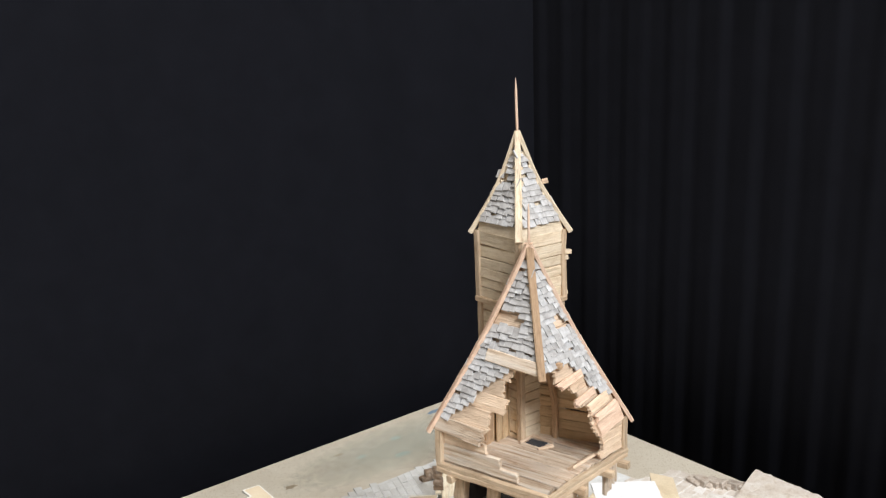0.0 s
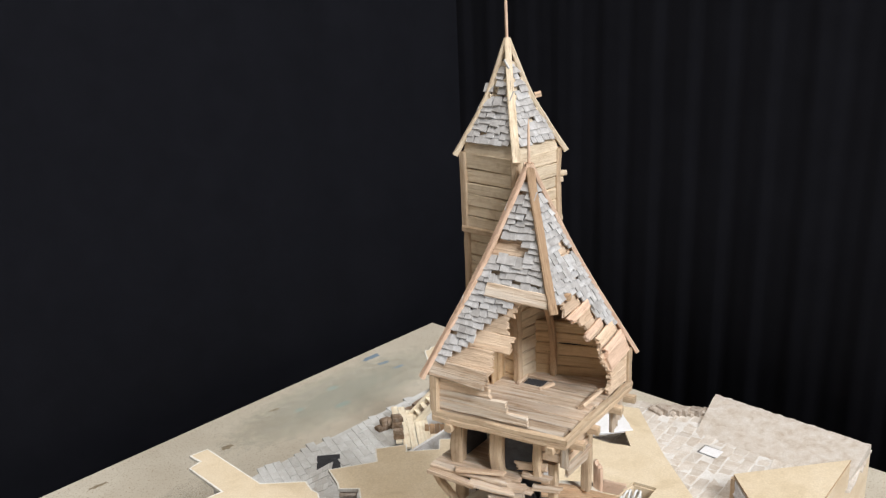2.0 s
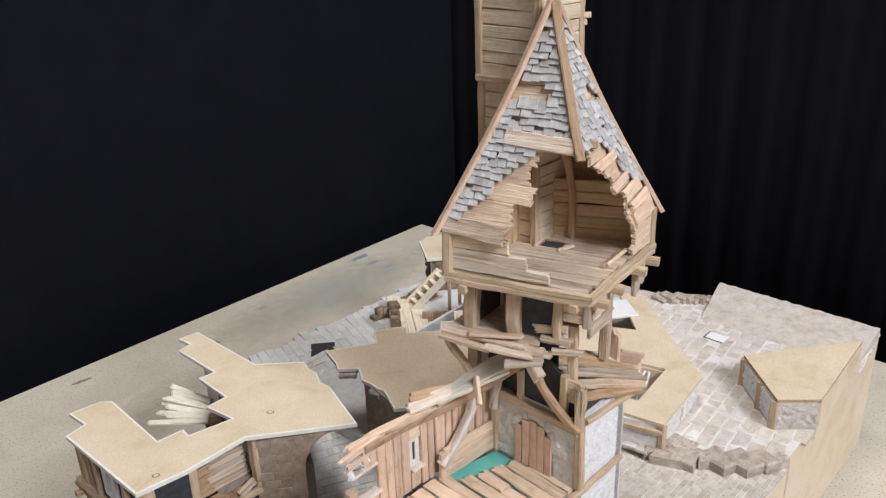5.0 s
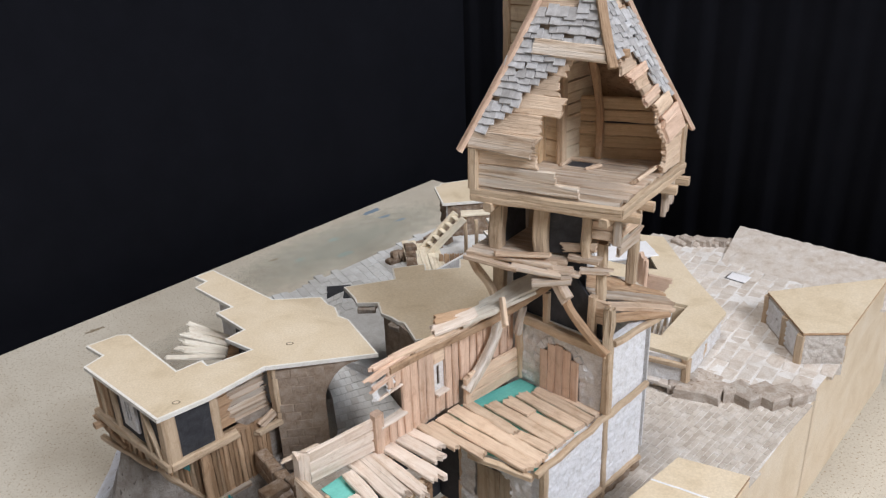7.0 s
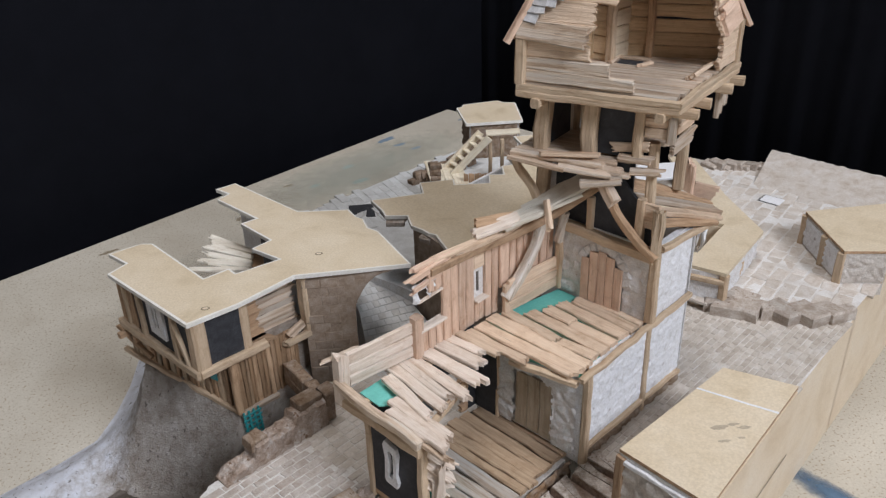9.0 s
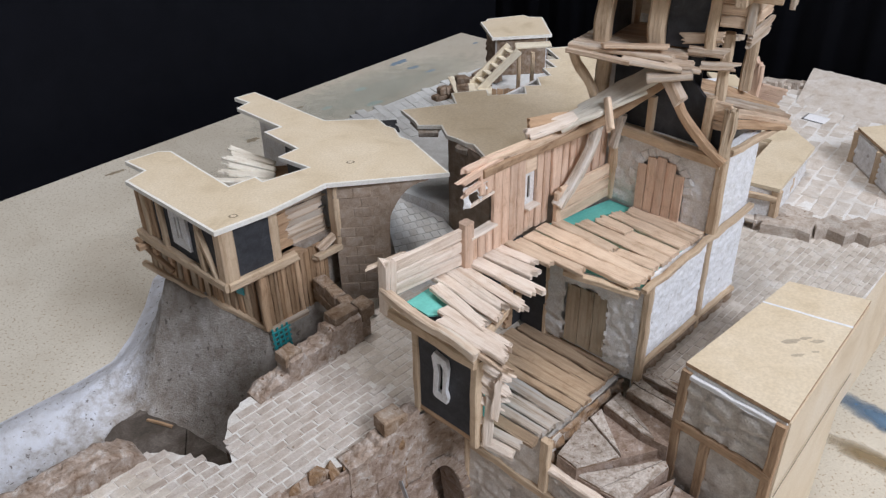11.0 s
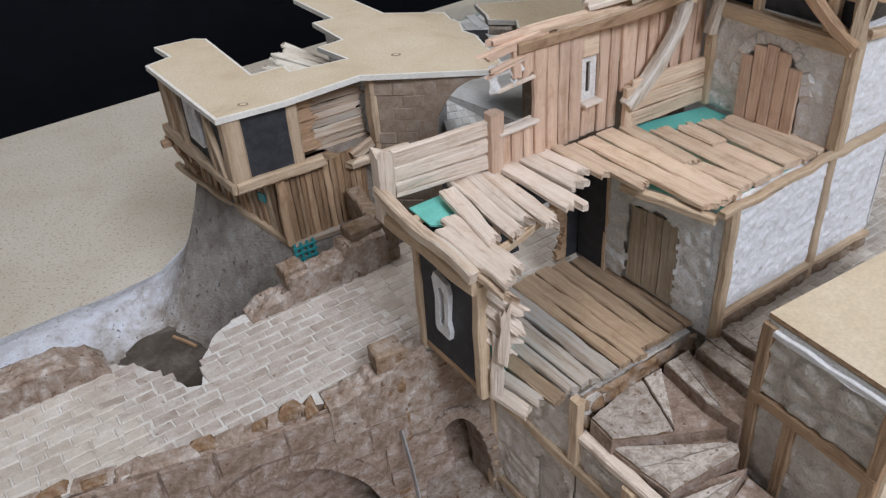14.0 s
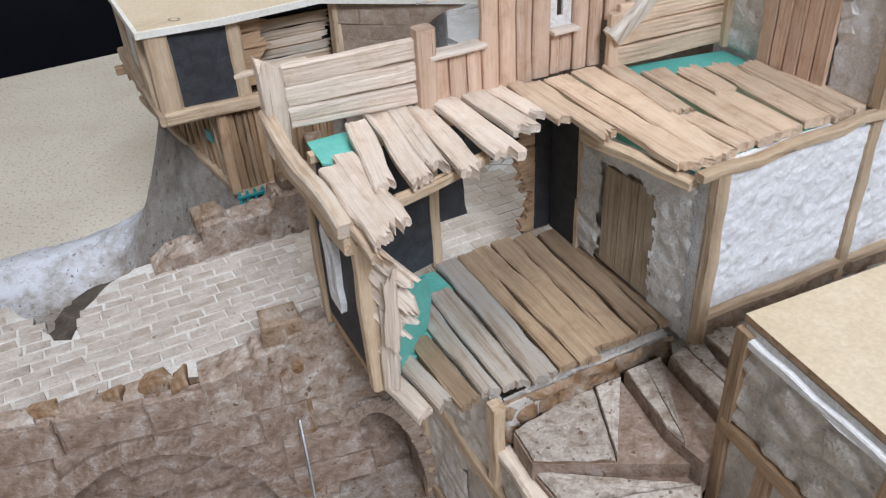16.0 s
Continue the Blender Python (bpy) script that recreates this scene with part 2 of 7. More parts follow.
def end_teeth(x, w, rag, sgn):
    """The broken end of a strip: points from -w/2 to w/2 at about x, split into a few uneven splinters on a slant."""
    if rag <= 0:
        return [(x + rng.uniform(-0.03, 0.03), -w / 2), (x + rng.uniform(-0.03, 0.03), w / 2)]
    k = rng.randint(3, 5) if w > 0.7 else 2
    slant = rng.uniform(-0.6, 0.6) * rag
    cuts = sorted([0.0, 1.0] + [rng.uniform(0.12, 0.88) for _ in range(2 * k - 1)])
    out = []
    for i, c in enumerate(cuts):
        d = rng.uniform(-0.3, 0.05) if i % 2 else rng.uniform(-0.05, 0.3)
        if rng.random() < 0.12:
            d += 0.35
        out.append((x + sgn * (rag * d + slant * (c - 0.5)), -w / 2 + w * c))
    return out


def plank(parent, p, q, w, t, up=(0, 0, 1), material=None, rag0=0.0, rag1=0.0, name="plank", wob=0.04, twist=0.0, label=""):
    """A hand-cut strip from p to q (on its middle line), w wide, t thick, its face towards up, with whittled edges and splintered ends."""
    m = frame_of(p, q, up)
    if twist:
        m = m @ pose(0, 0, 0, twist, 0, 0)
    ln = (Vector(q) - Vector(p)).length
    n = max(2, int(ln / 1.2))
    lower = [(ln * i / n, -w / 2 + rng.uniform(-wob, wob)) for i in range(1, n)]
    upper = [(ln * i / n, w / 2 + rng.uniform(-wob, wob)) for i in range(n - 1, 0, -1)]
    start, stop = end_teeth(0, w, rag0, -1), end_teeth(ln, w, rag1, 1)
    pts = lower + stop + upper + start[::-1]
    # worn edges: the faces lie a little inside the outline
    c = min(t, w) * 0.2
    k = 1 - 2 * c / w
    taper, bow = rng.uniform(-0.1, 0.1), rng.uniform(-0.045, 0.045) * min(1.5, ln / 8)
    pts = [(x, y * (1 + taper * (x / ln - 0.5)) + bow * math.sin(math.pi * min(1.0, max(0.0, x / ln)))) for x, y in pts]
    nn = len(pts)
    rise = [rng.uniform(-0.1, 0.1) * t for _ in pts]
    vs = [(x, y * k, -t / 2) for x, y in pts] + [(x, y, -t / 2 + c) for x, y in pts]
    vs += [(x, y, t / 2 - c + r) for (x, y), r in zip(pts, rise)] + [(min(max(x, c * 0.7), ln - c * 0.7) if not (rag0 or rag1) else x, y * k, t / 2 + r) for (x, y), r in zip(pts, rise)]
    fs = [list(range(nn - 1, -1, -1)), list(range(3 * nn, 4 * nn))]
    for lvl in range(3):
        fs += [[lvl * nn + i, lvl * nn + (i + 1) % nn, (lvl + 1) * nn + (i + 1) % nn, (lvl + 1) * nn + i] for i in range(nn)]
    return mesh_ob(name, vs, fs, material or BALSA, parent, m, label)


def beam(parent, p, q, w, t=None, material=None, up=(0, 0, 1), name="beam", wob=0.06, label="", rag0=0.0, rag1=0.0):
    """A squared timber with slightly uneven, chamfered sides from p to q."""
    t = t or w
    m = frame_of(p, q, up)
    ln = (Vector(q) - Vector(p)).length
    n = max(2, int(ln / 1.5))
    c = min(w, t) * 0.16
    ring = [(-w / 2 + c, -t / 2), (w / 2 - c, -t / 2), (w / 2, -t / 2 + c), (w / 2, t / 2 - c), (w / 2 - c, t / 2), (-w / 2 + c, t / 2), (-w / 2, t / 2 - c), (-w / 2, -t / 2 + c)]
    vs, fs = [], []
    for i in range(n + 1):
        a, b, s = rng.uniform(-wob, wob), rng.uniform(-wob, wob), 1 + rng.uniform(-0.05, 0.05)
        for y, z in ring:
            x = ln * i / n
            if i == 0:
                x -= rag0 * rng.random()
            elif i == n:
                x += rag1 * (rng.random() - 0.3)
            vs.append((x, y * s + a, z * s + b))
    for i in range(n):
        for k in range(8):
            fs.append([i * 8 + k, i * 8 + (k + 1) % 8, (i + 1) * 8 + (k + 1) % 8, (i + 1) * 8 + k])
    fs += [list(range(7, -1, -1)), list(range(n * 8, n * 8 + 8))]
    return mesh_ob(name, vs, fs, material or BEAM, parent, m, label)


def slab(parent, pts, lo, hi, material, name="slab", edge=None, label=""):
    """A flat sheet with a given outline in plan; edge: another material for its sawn rim."""
    pts = [(p[0], p[1]) for p in pts]
    if sum(a[0] * b[1] - b[0] * a[1] for a, b in zip(pts, pts[1:] + pts[:1])) < 0:
        pts = pts[::-1]
    vs, fs = outline_solid(pts, lo, hi)
    ob = mesh_ob(name, vs, fs, [material, edge] if edge else material, parent, None, label)
    if edge:
        for f in ob.data.polygons:
            f.material_index = 0 if abs(f.normal.z) > 0.5 else 1
    return ob


def wall(parent, p, q, lo, hi, thick, material, name="wall", label="", rag_top=0.0, rag_end=0.0, holes=(), bend=0.0):
    """An upright sheet in plan from p to q, its outline ragged if asked; holes are (x, z) outlines cut through it, joined by a slit."""
    p3, q3 = Vector((p[0], p[1], 0)), Vector((q[0], q[1], 0))
    x = (q3 - p3).normalized()
    m = Matrix((x, EZ, x.cross(EZ))).transposed().to_4x4()
    m.translation = p3
    ln = (q3 - p3).length
    pts = [(0, lo), (ln, lo)]
    if rag_end:
        n = max(3, int((hi - lo) / 0.5))
        pts += [(ln - rng.uniform(0, rag_end), lo + (hi - lo) * i / n) for i in range(1, n)]
    pts.append((ln - (rng.uniform(0, rag_end) if rag_end else 0), hi))
    if rag_top:
        n = max(3, int(ln / 0.6))
        pts += [(ln - ln * i / n, hi - rng.uniform(0, rag_top)) for i in range(1, n)]
    pts.append((0, hi))
    if not holes:
        vs, fs = outline_solid(pts, -thick / 2, thick / 2)
        return mesh_ob(name, vs, fs, material, parent, m, label)
    bm = bmesh.new()
    loops = []
    for loop in [pts, *holes]:
        vv = [bm.verts.new((a, b, -thick / 2)) for a, b in loop]
        loops += [bm.edges.new((vv[i], vv[(i + 1) % len(vv)])) for i in range(len(vv))]
    bmesh.ops.triangle_fill(bm, use_beauty=True, edges=loops)
    geo = bmesh.ops.extrude_face_region(bm, geom=bm.faces[:])
    bmesh.ops.translate(bm, vec=(0, 0, thick), verts=[g for g in geo["geom"] if isinstance(g, bmesh.types.BMVert)])
    bmesh.ops.recalc_face_normals(bm, faces=bm.faces[:])
    bm.verts.index_update()
    vs, fs = [v.co.copy() for v in bm.verts], [[v.index for v in f.verts] for f in bm.faces]
    bm.free()
    return mesh_ob(name, vs, fs, material, parent, m, label)


def plan(o, a, b, z=None):
    """A plan point a along the back-left axis and b along the back-right axis from o."""
    v = Vector((o[0], o[1], 0)) + EA * a + EB * b
    return (v.x, v.y) if z is None else Vector((v.x, v.y, z))

O = (3.0, 67.5)  # the main house's front post: plan points are given from it along EA and EB


def H(a, b, z=None):
    return plan(O, a, b, z)


# ---- pieces: small blocks, slabs and tiles that share a few meshes ----
def block_meshes(name, lx, ly, lz, material, count=4, rough=0.06, bev=0.1):
    """A few uneven blocks of about lx by ly by lz, base at z = 0, with broken edges."""
    out = []
    for k in range(count):
        r = random.Random(hash((len(name), k, int(lx * 100))) & 0xFFFF)
        j = lambda s: r.uniform(-s, s)
        vs = []
        cs = [(-1, -1), (1, -1), (1, 1), (-1, 1)]
        base = [(sx * lx / 2 + j(rough * lx), sy * ly / 2 + j(rough * ly)) for sx, sy in cs]
        for z, inset in ((0, 0), (lz - bev, 0), (lz, bev)):
            for x, y in base:
                vs.append((x - math.copysign(inset, x) + j(bev * 0.3), y - math.copysign(inset, y) + j(bev * 0.3), z + (j(bev * 0.35) if z else 0)))
        fs = [[3, 2, 1, 0], [8, 9, 10, 11]]
        for q in (0, 4):
            fs += [[q + i, q + (i + 1) % 4, q + 4 + (i + 1) % 4, q + 4 + i] for i in range(4)]
        me = bpy.data.meshes.new(name)
        me.from_pydata([(x * CM, y * CM, z * CM) for x, y, z in vs], [], fs)
        me.materials.append(material)
        out.append(me)
    return out


def piece(name, me, parent, m, size=(1, 1, 1)):
    """One more object on a shared mesh; m in centimetres of the plan."""
    ob = new(name, me)
    ob.parent = parent
    w = m.copy()
    w.translation = w.translation * CM
    ob.matrix_basis = world_of(parent).inverted() @ w @ Matrix.Diagonal((*size, 1))
    return ob


def lay(origin, xdir, normal):
    x, z = Vector(xdir).normalized(), Vector(normal).normalized()
    y = z.cross(x).normalized()
    x = y.cross(z)
    m = Matrix((x, y, z)).transposed().to_4x4()
    m.translation = Vector(origin)
    return m


def inside(p, poly):
    x, y = p
    hit = False
    for (x0, y0), (x1, y1) in zip(poly, poly[1:] + poly[:1]):
        if (y0 > y) != (y1 > y) and x < (x1 - x0) * (y - y0) / (y1 - y0) + x0:
            hit = not hit
    return hit


def courses(poly, along, w, d, gap, skew=0.5, wvar=0.3):
    """Running-bond places over a plan outline: centre, direction and size of each stone."""
    ax = Vector((math.cos(along), math.sin(along)))
    ay = Vector((-ax.y, ax.x))
    us = [Vector(p).dot(ax) for p in poly]
    vs = [Vector(p).dot(ay) for p in poly]
    out = []
    v, row = min(vs), 0
    while v < max(vs):
        dd = d * rng.uniform(0.88, 1.12)
        u = min(us) - rng.random() * w * (1 if row % 2 else skew)
        while u < max(us):
            ww = w * rng.uniform(1 - wvar, 1 + wvar)
            c = ax * (u + ww / 2) + ay * (v + dd / 2)
            if inside((c.x, c.y), poly):
                out.append((c, ax, ww - gap, dd - gap))
            u += ww
        v += dd
        row += 1
    return out


def pave_parts(parent, poly, z, along, w, d, meshes, mw, md, name="paving_stone", gap=0.12, tilt=0.03, most=300, fn=None, wvar=0.3):
    """Stones laid as parts, each an object; z may be a function of the plan."""
    n = 0
    for c, ax, sw, sd in courses(poly, along, w, d, gap, wvar=wvar):
        if fn and not fn(c):
            continue
        zz = z(c) if callable(z) else z
        nrm = Vector((rng.uniform(-tilt, tilt), rng.uniform(-tilt, tilt), 1))
        m = lay((c.x, c.y, zz + rng.uniform(-0.05, 0.05)), (ax.x + rng.uniform(-0.04, 0.04), ax.y + rng.uniform(-0.04, 0.04), 0), nrm)
        piece(name, rng.choice(meshes), parent, m, (sw / mw, sd / md, 1))
        n += 1
        if n >= most:
            break
    return n


def island_stone(name, stops, scale, fine, mm):
    """Like mottled, for many small stones in one mesh: each takes its own tone."""
    m = mottled(name, stops, scale, fine, mm=mm)
    nt = m.node_tree
    b = nt.nodes["Principled BSDF"]
    old = b.inputs["Base Color"].links[0].from_socket
    g = nt.nodes.new("ShaderNodeNewGeometry")
    tone = ramp(nt, g.outputs["Random Per Island"], [(0.0, (0.78, 0.75, 0.72)), (0.5, (0.9, 0.89, 0.88)), (1.0, (1, 1, 1))])
    nt.links.new(mixed(nt, 1.0, old, tone, "MULTIPLY"), b.inputs["Base Color"])
    return m


COBBLE = island_stone("cobble", [(0.3, (0.53, 0.465, 0.4)), (0.5, (0.64, 0.58, 0.515)), (0.7, (0.74, 0.7, 0.66))], 60, 600, 0.8)
GREY_COBBLE = island_stone("grey_cobble", [(0.3, (0.7, 0.7, 0.69)), (0.5, (0.79, 0.8, 0.8)), (0.7, (0.86, 0.88, 0.88))], 50, 600, 0.8)


def pave_stuff(name, poly, z, along, w, d, material, label, h=0.3, gap=0.1, bev=0.07, parent=None, wvar=0.3):
    """Many small stones in one mesh."""
    vs, fs = [], []
    for c, ax, sw, sd in courses(poly, along, w, d, gap, wvar=wvar):
        ay = Vector((-ax.y, ax.x))
        zz = (z(c) if callable(z) else z) + rng.uniform(-0.04, 0.04)
        q = len(vs)
        for zt, ins in ((0, 0), (h - bev, 0), (h, bev)):
            for sx, sy in ((-1, -1), (1, -1), (1, 1), (-1, 1)):
                p = c + ax * sx * (sw / 2 - ins) + ay * sy * (sd / 2 - ins) + Vector((rng.uniform(-0.04, 0.04), rng.uniform(-0.04, 0.04)))
                z3 = (z(p) if callable(z) else z) + zt + (rng.uniform(-0.02, 0.02) if zt else 0)
                vs.append((p.x, p.y, z3))
        fs.append([q + 8, q + 9, q + 10, q + 11])
        for e in (0, 4):
            fs += [[q + e + i, q + e + (i + 1) % 4, q + e + 4 + (i + 1) % 4, q + e + 4 + i] for i in range(4)]
    ob = mesh_ob(name, vs, fs, material, parent)
    return tagged(ob, label, "paving", kind="stuff")


def relief_wall(parent, p, q, lo, hi, material, cell=0.16, depth=0.28, stone=1.6, name="stone_facing", label="", keep=None, seed=0.0, lift=0.0, arch=None):
    """The rough face of a wall from p to q: rounded stones standing out of the filler. The face looks to the right of p to q."""
    p3, q3 = Vector((p[0], p[1], 0)), Vector((q[0], q[1], 0))
    x = (q3 - p3).normalized()
    out = x.cross(EZ)
    ln = (q3 - p3).length
    nx, nz = max(2, int(ln / cell)), max(2, int((hi - lo) / cell))
    idx, vs, fs = {}, [], []
    for i in range(nx + 1):
        for k in range(nz + 1):
            s, z = ln * i / nx, lo + (hi - lo) * k / nz
            if keep and not keep(s, z):
                continue
            if arch:  # round opening: the nearest points move onto its rim
                e = math.hypot((s - arch[0]) / arch[1], z / arch[2])
                if e < 1 - 2.0 * cell / arch[1]:
                    continue
                if e < 1:
                    s, z = arch[0] + (s - arch[0]) / e, z / e
            dist, _ = noise.voronoi(Vector((s / stone + seed, z / stone * 1.35, seed)))
            e = min(1.0, max(0.0, (dist[1] - dist[0]) * 3.2))
            d = depth * (e * e * (3 - 2 * e)) + 0.09 * noise.noise(Vector((s * 1.7, z * 1.7, seed))) + 0.05 * noise.noise(Vector((s * 5, z * 5, seed)))
            if i in (0, nx) or k in (0, nz):
                d *= 0.3
            idx[i, k] = len(vs)
            vs.append((s, z, lift + max(0.02, d)))
    for i in range(nx):
        for k in range(nz):
            c = [(i, k), (i + 1, k), (i + 1, k + 1), (i, k + 1)]
            if all(v in idx for v in c):
                fs.append([idx[v] for v in c])
    m = Matrix((x, EZ, out)).transposed().to_4x4()
    m.translation = p3
    ob = mesh_ob(name, vs, fs, material, parent, m, label)
    for f in ob.data.polygons:
        f.use_smooth = True
    return ob


def board_wall(parent, p, q, lo, hi, n, material, thick=0.3, upright=True, rag0=0.0, rag1=0.0, gap=0.07, name="plank", top=None, bottom=None, skip=None, out=None):
    """A wall of n strips side by side. top and bottom may be functions of the way along (0 to 1) for upright strips."""
    p3, q3 = Vector((p[0], p[1], 0)), Vector((q[0], q[1], 0))
    x = (q3 - p3).normalized()
    face = Vector(out) if out else x.cross(EZ)
    ln = (q3 - p3).length
    edges = [0.0]
    for i in range(n):
        edges.append(edges[-1] + rng.uniform(0.75, 1.25))
    edges = [e / edges[-1] for e in edges]
    for i in range(n):
        if skip and skip(i):
            continue
        e0, e1 = edges[i], edges[i + 1]
        off = face * rng.uniform(-0.05, 0.05)
        if upright:
            c = p3 + x * ln * (e0 + e1) / 2 + off
            z0 = bottom((e0 + e1) / 2) if bottom else lo
            z1 = top((e0 + e1) / 2) if top else hi
            plank(parent, c + EZ * z0, c + EZ * (z1 + rng.uniform(-0.08, 0.08)), (e1 - e0) * ln - gap, thick, face, material, rag0, rag1, name)
        else:
            z = lo + (hi - lo) * (e0 + e1) / 2
            a, b = p3 + EZ * z + off, q3 + EZ * z + off
            plank(parent, a, b + x * rng.uniform(-0.15, 0.15), (e1 - e0) * (hi - lo) - gap, thick, face, material, rag0, rag1, name)


# ---- room, table and curtains ----
def room():
    lo, hi = (-300, -420), (470, 320)
    room_floor = slab(None, [lo, (hi[0], lo[1]), hi, (lo[0], hi[1])], -78, -75, GROUT, "floor")
    tagged(room_floor, "plain grey workshop floor under the table", "floor", kind="structure")
    top = slab(None, [lo, (hi[0], lo[1]), hi, (lo[0], hi[1])], 420, 424, WALLPAINT, "ceiling")
    tagged(top, "plain off-white painted ceiling", "ceiling", kind="structure")
    for i, (p, q) in enumerate((((lo[0], lo[1]), (hi[0], lo[1])), ((hi[0], lo[1]), hi), (hi, (lo[0], hi[1])), ((lo[0], hi[1]), lo))):
        w = wall(None, p, q, -75, 420, 4, WALLPAINT, "wall_%s" % ("south", "east", "north", "west")[i])
        tagged(w, "plain off-white painted room wall", "wall", kind="structure")


room()
FAR = (11.2, 208.3)  # the table's far corner


def curtain(p, q, folds, depth, label):
    """Hanging black cloth with soft folds."""
    p, q = Vector((*p, 0)), Vector((*q, 0))
    x = (q - p).normalized()
    y = Vector((-x.y, x.x, 0))
    ln = (q - p).length
    n = 240
    vs, fs = [], []
    for k, z in enumerate((-75, 40, 160, 320)):
        for i in range(n + 1):
            s = i / n
            d = depth * (math.sin(s * folds * 6.28 + 1.7 * math.sin(s * 23)) + 0.5 * math.sin(s * folds * 15.1 + k * 0.3))
            v = p + x * ln * s + y * d
            vs.append((v.x, v.y, z))
    for k in range(3):
        for i in range(n):
            a = k * (n + 1) + i
            fs.append([a, a + 1, a + n + 2, a + n + 1])
    ob = mesh_ob("curtain", vs, fs, CLOTH)
    mod = ob.modifiers.new("thickness", "SOLIDIFY")
    mod.thickness = 0.003
    for f in ob.data.polygons:
        f.use_smooth = True
    return tagged(ob, label, "curtain")


curtain(plan(FAR, 6, -240), plan(FAR, 6, 21), 5, 0.4, "flat black cloth backdrop hung behind the table")
curtain(plan(FAR, 10, 19), plan(FAR, -250, 19), 26, 0.22, "black cloth curtain in soft folds behind the table")


def table_top():
    t = thing("table", (*plan(FAR, -100, -100), -75), "large workshop table with a worn, paint-stained hardboard top", "table")
    slab(t, [FAR, plan(FAR, -200, 5), plan(FAR, -205, -195), plan(FAR, -5.0, -195)], -2, 0, BOARD, "table_top", CARD_EDGE)
    for a, b in ((-6, -6), (-194, -6), (-194, -189), (-6, -189)):
        c = plan(FAR, a, b)
        beam(t, Vector((*c, -75)), Vector((*c, -2)), 6, material=BEAM, name="leg", up=(1, 0, 0))


table_top()


def blot(name, c, r, material, label, squash=0.5, turn=0.6):
    """A thin dried splash of paint with a ragged edge."""
    n = 22
    pts = []
    for i in range(n):
        f = 6.283 * i / n
        rr = r * (0.45 + 0.75 * abs(noise.noise(Vector((math.cos(f) * 1.3 + c[0], math.sin(f) * 1.3 + c[1], 0)))) + 0.15 * rng.random())
        x, y = rr * math.cos(f), rr * squash * math.sin(f)
        pts.append((c[0] + x * math.cos(turn) - y * math.sin(turn), c[1] + x * math.sin(turn) + y * math.cos(turn)))
    ob = slab(None, pts, 0.0, 0.025, material, name)
    tagged(ob, label, "stain", "paint splashes on the table")


BLUE = mottled("blue_paint", [(0.3, (0.12, 0.2, 0.31)), (0.7, (0.3, 0.37, 0.42))], 120, 700, mm=0.2)
TEAL = mottled("teal_paint", [(0.3, (0.28, 0.38, 0.36)), (0.7, (0.42, 0.47, 0.42))], 120, 700, mm=0.2)
BROWN = mottled("brown_stain", [(0.3, (0.22, 0.17, 0.11)), (0.7, (0.36, 0.3, 0.21))], 120, 700, mm=0.2)
for c, r, m, sq, lab in (((-5.4, 190.2), 3.6, BLUE, 0.35, "dried blue paint splash on the board"), ((-2.6, 186.8), 2.4, BLUE, 0.3, "dried blue paint splash on the board"), ((0.8, 184.0), 2.0, BLUE, 0.3, "dried blue paint splash on the board"),
                         ((-12.1, 168.3), 3.0, TEAL, 0.45, "faint green paint splash on the board"), ((-14.2, 176.1), 2.2, TEAL, 0.5, "faint green paint splash on the board"), ((-21.2, 167.4), 1.6, TEAL, 0.5, "faint green paint splash on the board"),
                         ((-34.4, 155.2), 1.8, BROWN, 0.5, "small brown stain on the board"), ((-26.3, 168.7), 1.4, BROWN, 0.4, "small brown stain on the board"), ((-46.5, 130.5), 1.4, BROWN, 0.7, "small brown stain on the board"), ((-56.0, 146.0), 2.2, BROWN, 0.3, "small brown stain on the board"), ((13.1, 200.1), 1.2, BLUE, 0.4, "dried blue paint splash on the board"),
                         ((19.6, 63.0), 1.7, TEALP, 0.5, "dried teal paint splash on the board")):
    blot("paint_splash", c, r, m, lab, sq)


def overspray(name, colour, cover):
    """A thin sprayed film of paint that fades out towards its rim."""
    m, nt, b = nodes_of(name)
    tc = nt.nodes.new("ShaderNodeTexCoord")
    off = nt.nodes.new("ShaderNodeVectorMath")
    off.operation = "SUBTRACT"
    off.inputs[1].default_value = (0.5, 0.5, 0.5)
    nt.links.new(tc.outputs["Generated"], off.inputs[0])
    flat = nt.nodes.new("ShaderNodeVectorMath")
    flat.operation = "MULTIPLY"
    flat.inputs[1].default_value = (1, 1, 0)
    nt.links.new(off.outputs[0], flat.inputs[0])
    ln = nt.nodes.new("ShaderNodeVectorMath")
    ln.operation = "LENGTH"
    nt.links.new(flat.outputs[0], ln.inputs[0])
    grain = noise_tex(nt, coords(nt, (45,) * 3), 1.0, 5, 0.7)
    add = nt.nodes.new("ShaderNodeMath")
    add.operation = "MULTIPLY_ADD"
    add.inputs[1].default_value = 0.35
    nt.links.new(grain, add.inputs[0])
    nt.links.new(ln.outputs["Value"], add.inputs[2])
    alpha = ramp(nt, add.outputs[0], [(0.28, (cover, cover, cover)), (0.62, (0, 0, 0))])
    nt.links.new(alpha, b.inputs["Alpha"])
    b.inputs["Base Color"].default_value, b.inputs["Roughness"].default_value = (*colour, 1), 0.7
    return m


def sprayed(p, q, width, material, label):
    """A sprayed streak on the table from p to q."""
    m = frame_of(Vector((*p, 0.02)), Vector((*q, 0.02)), (0, 0, 1))
    length = (Vector(p) - Vector(q)).length
    vs, fs = outline_solid([(0, -width / 2), (length, -width / 2), (length, width / 2), (0, width / 2)], 0.0, 0.012)
    tagged(mesh_ob("paint_overspray", vs, fs, material, None, m), label, "stain", "paint splashes on the table")


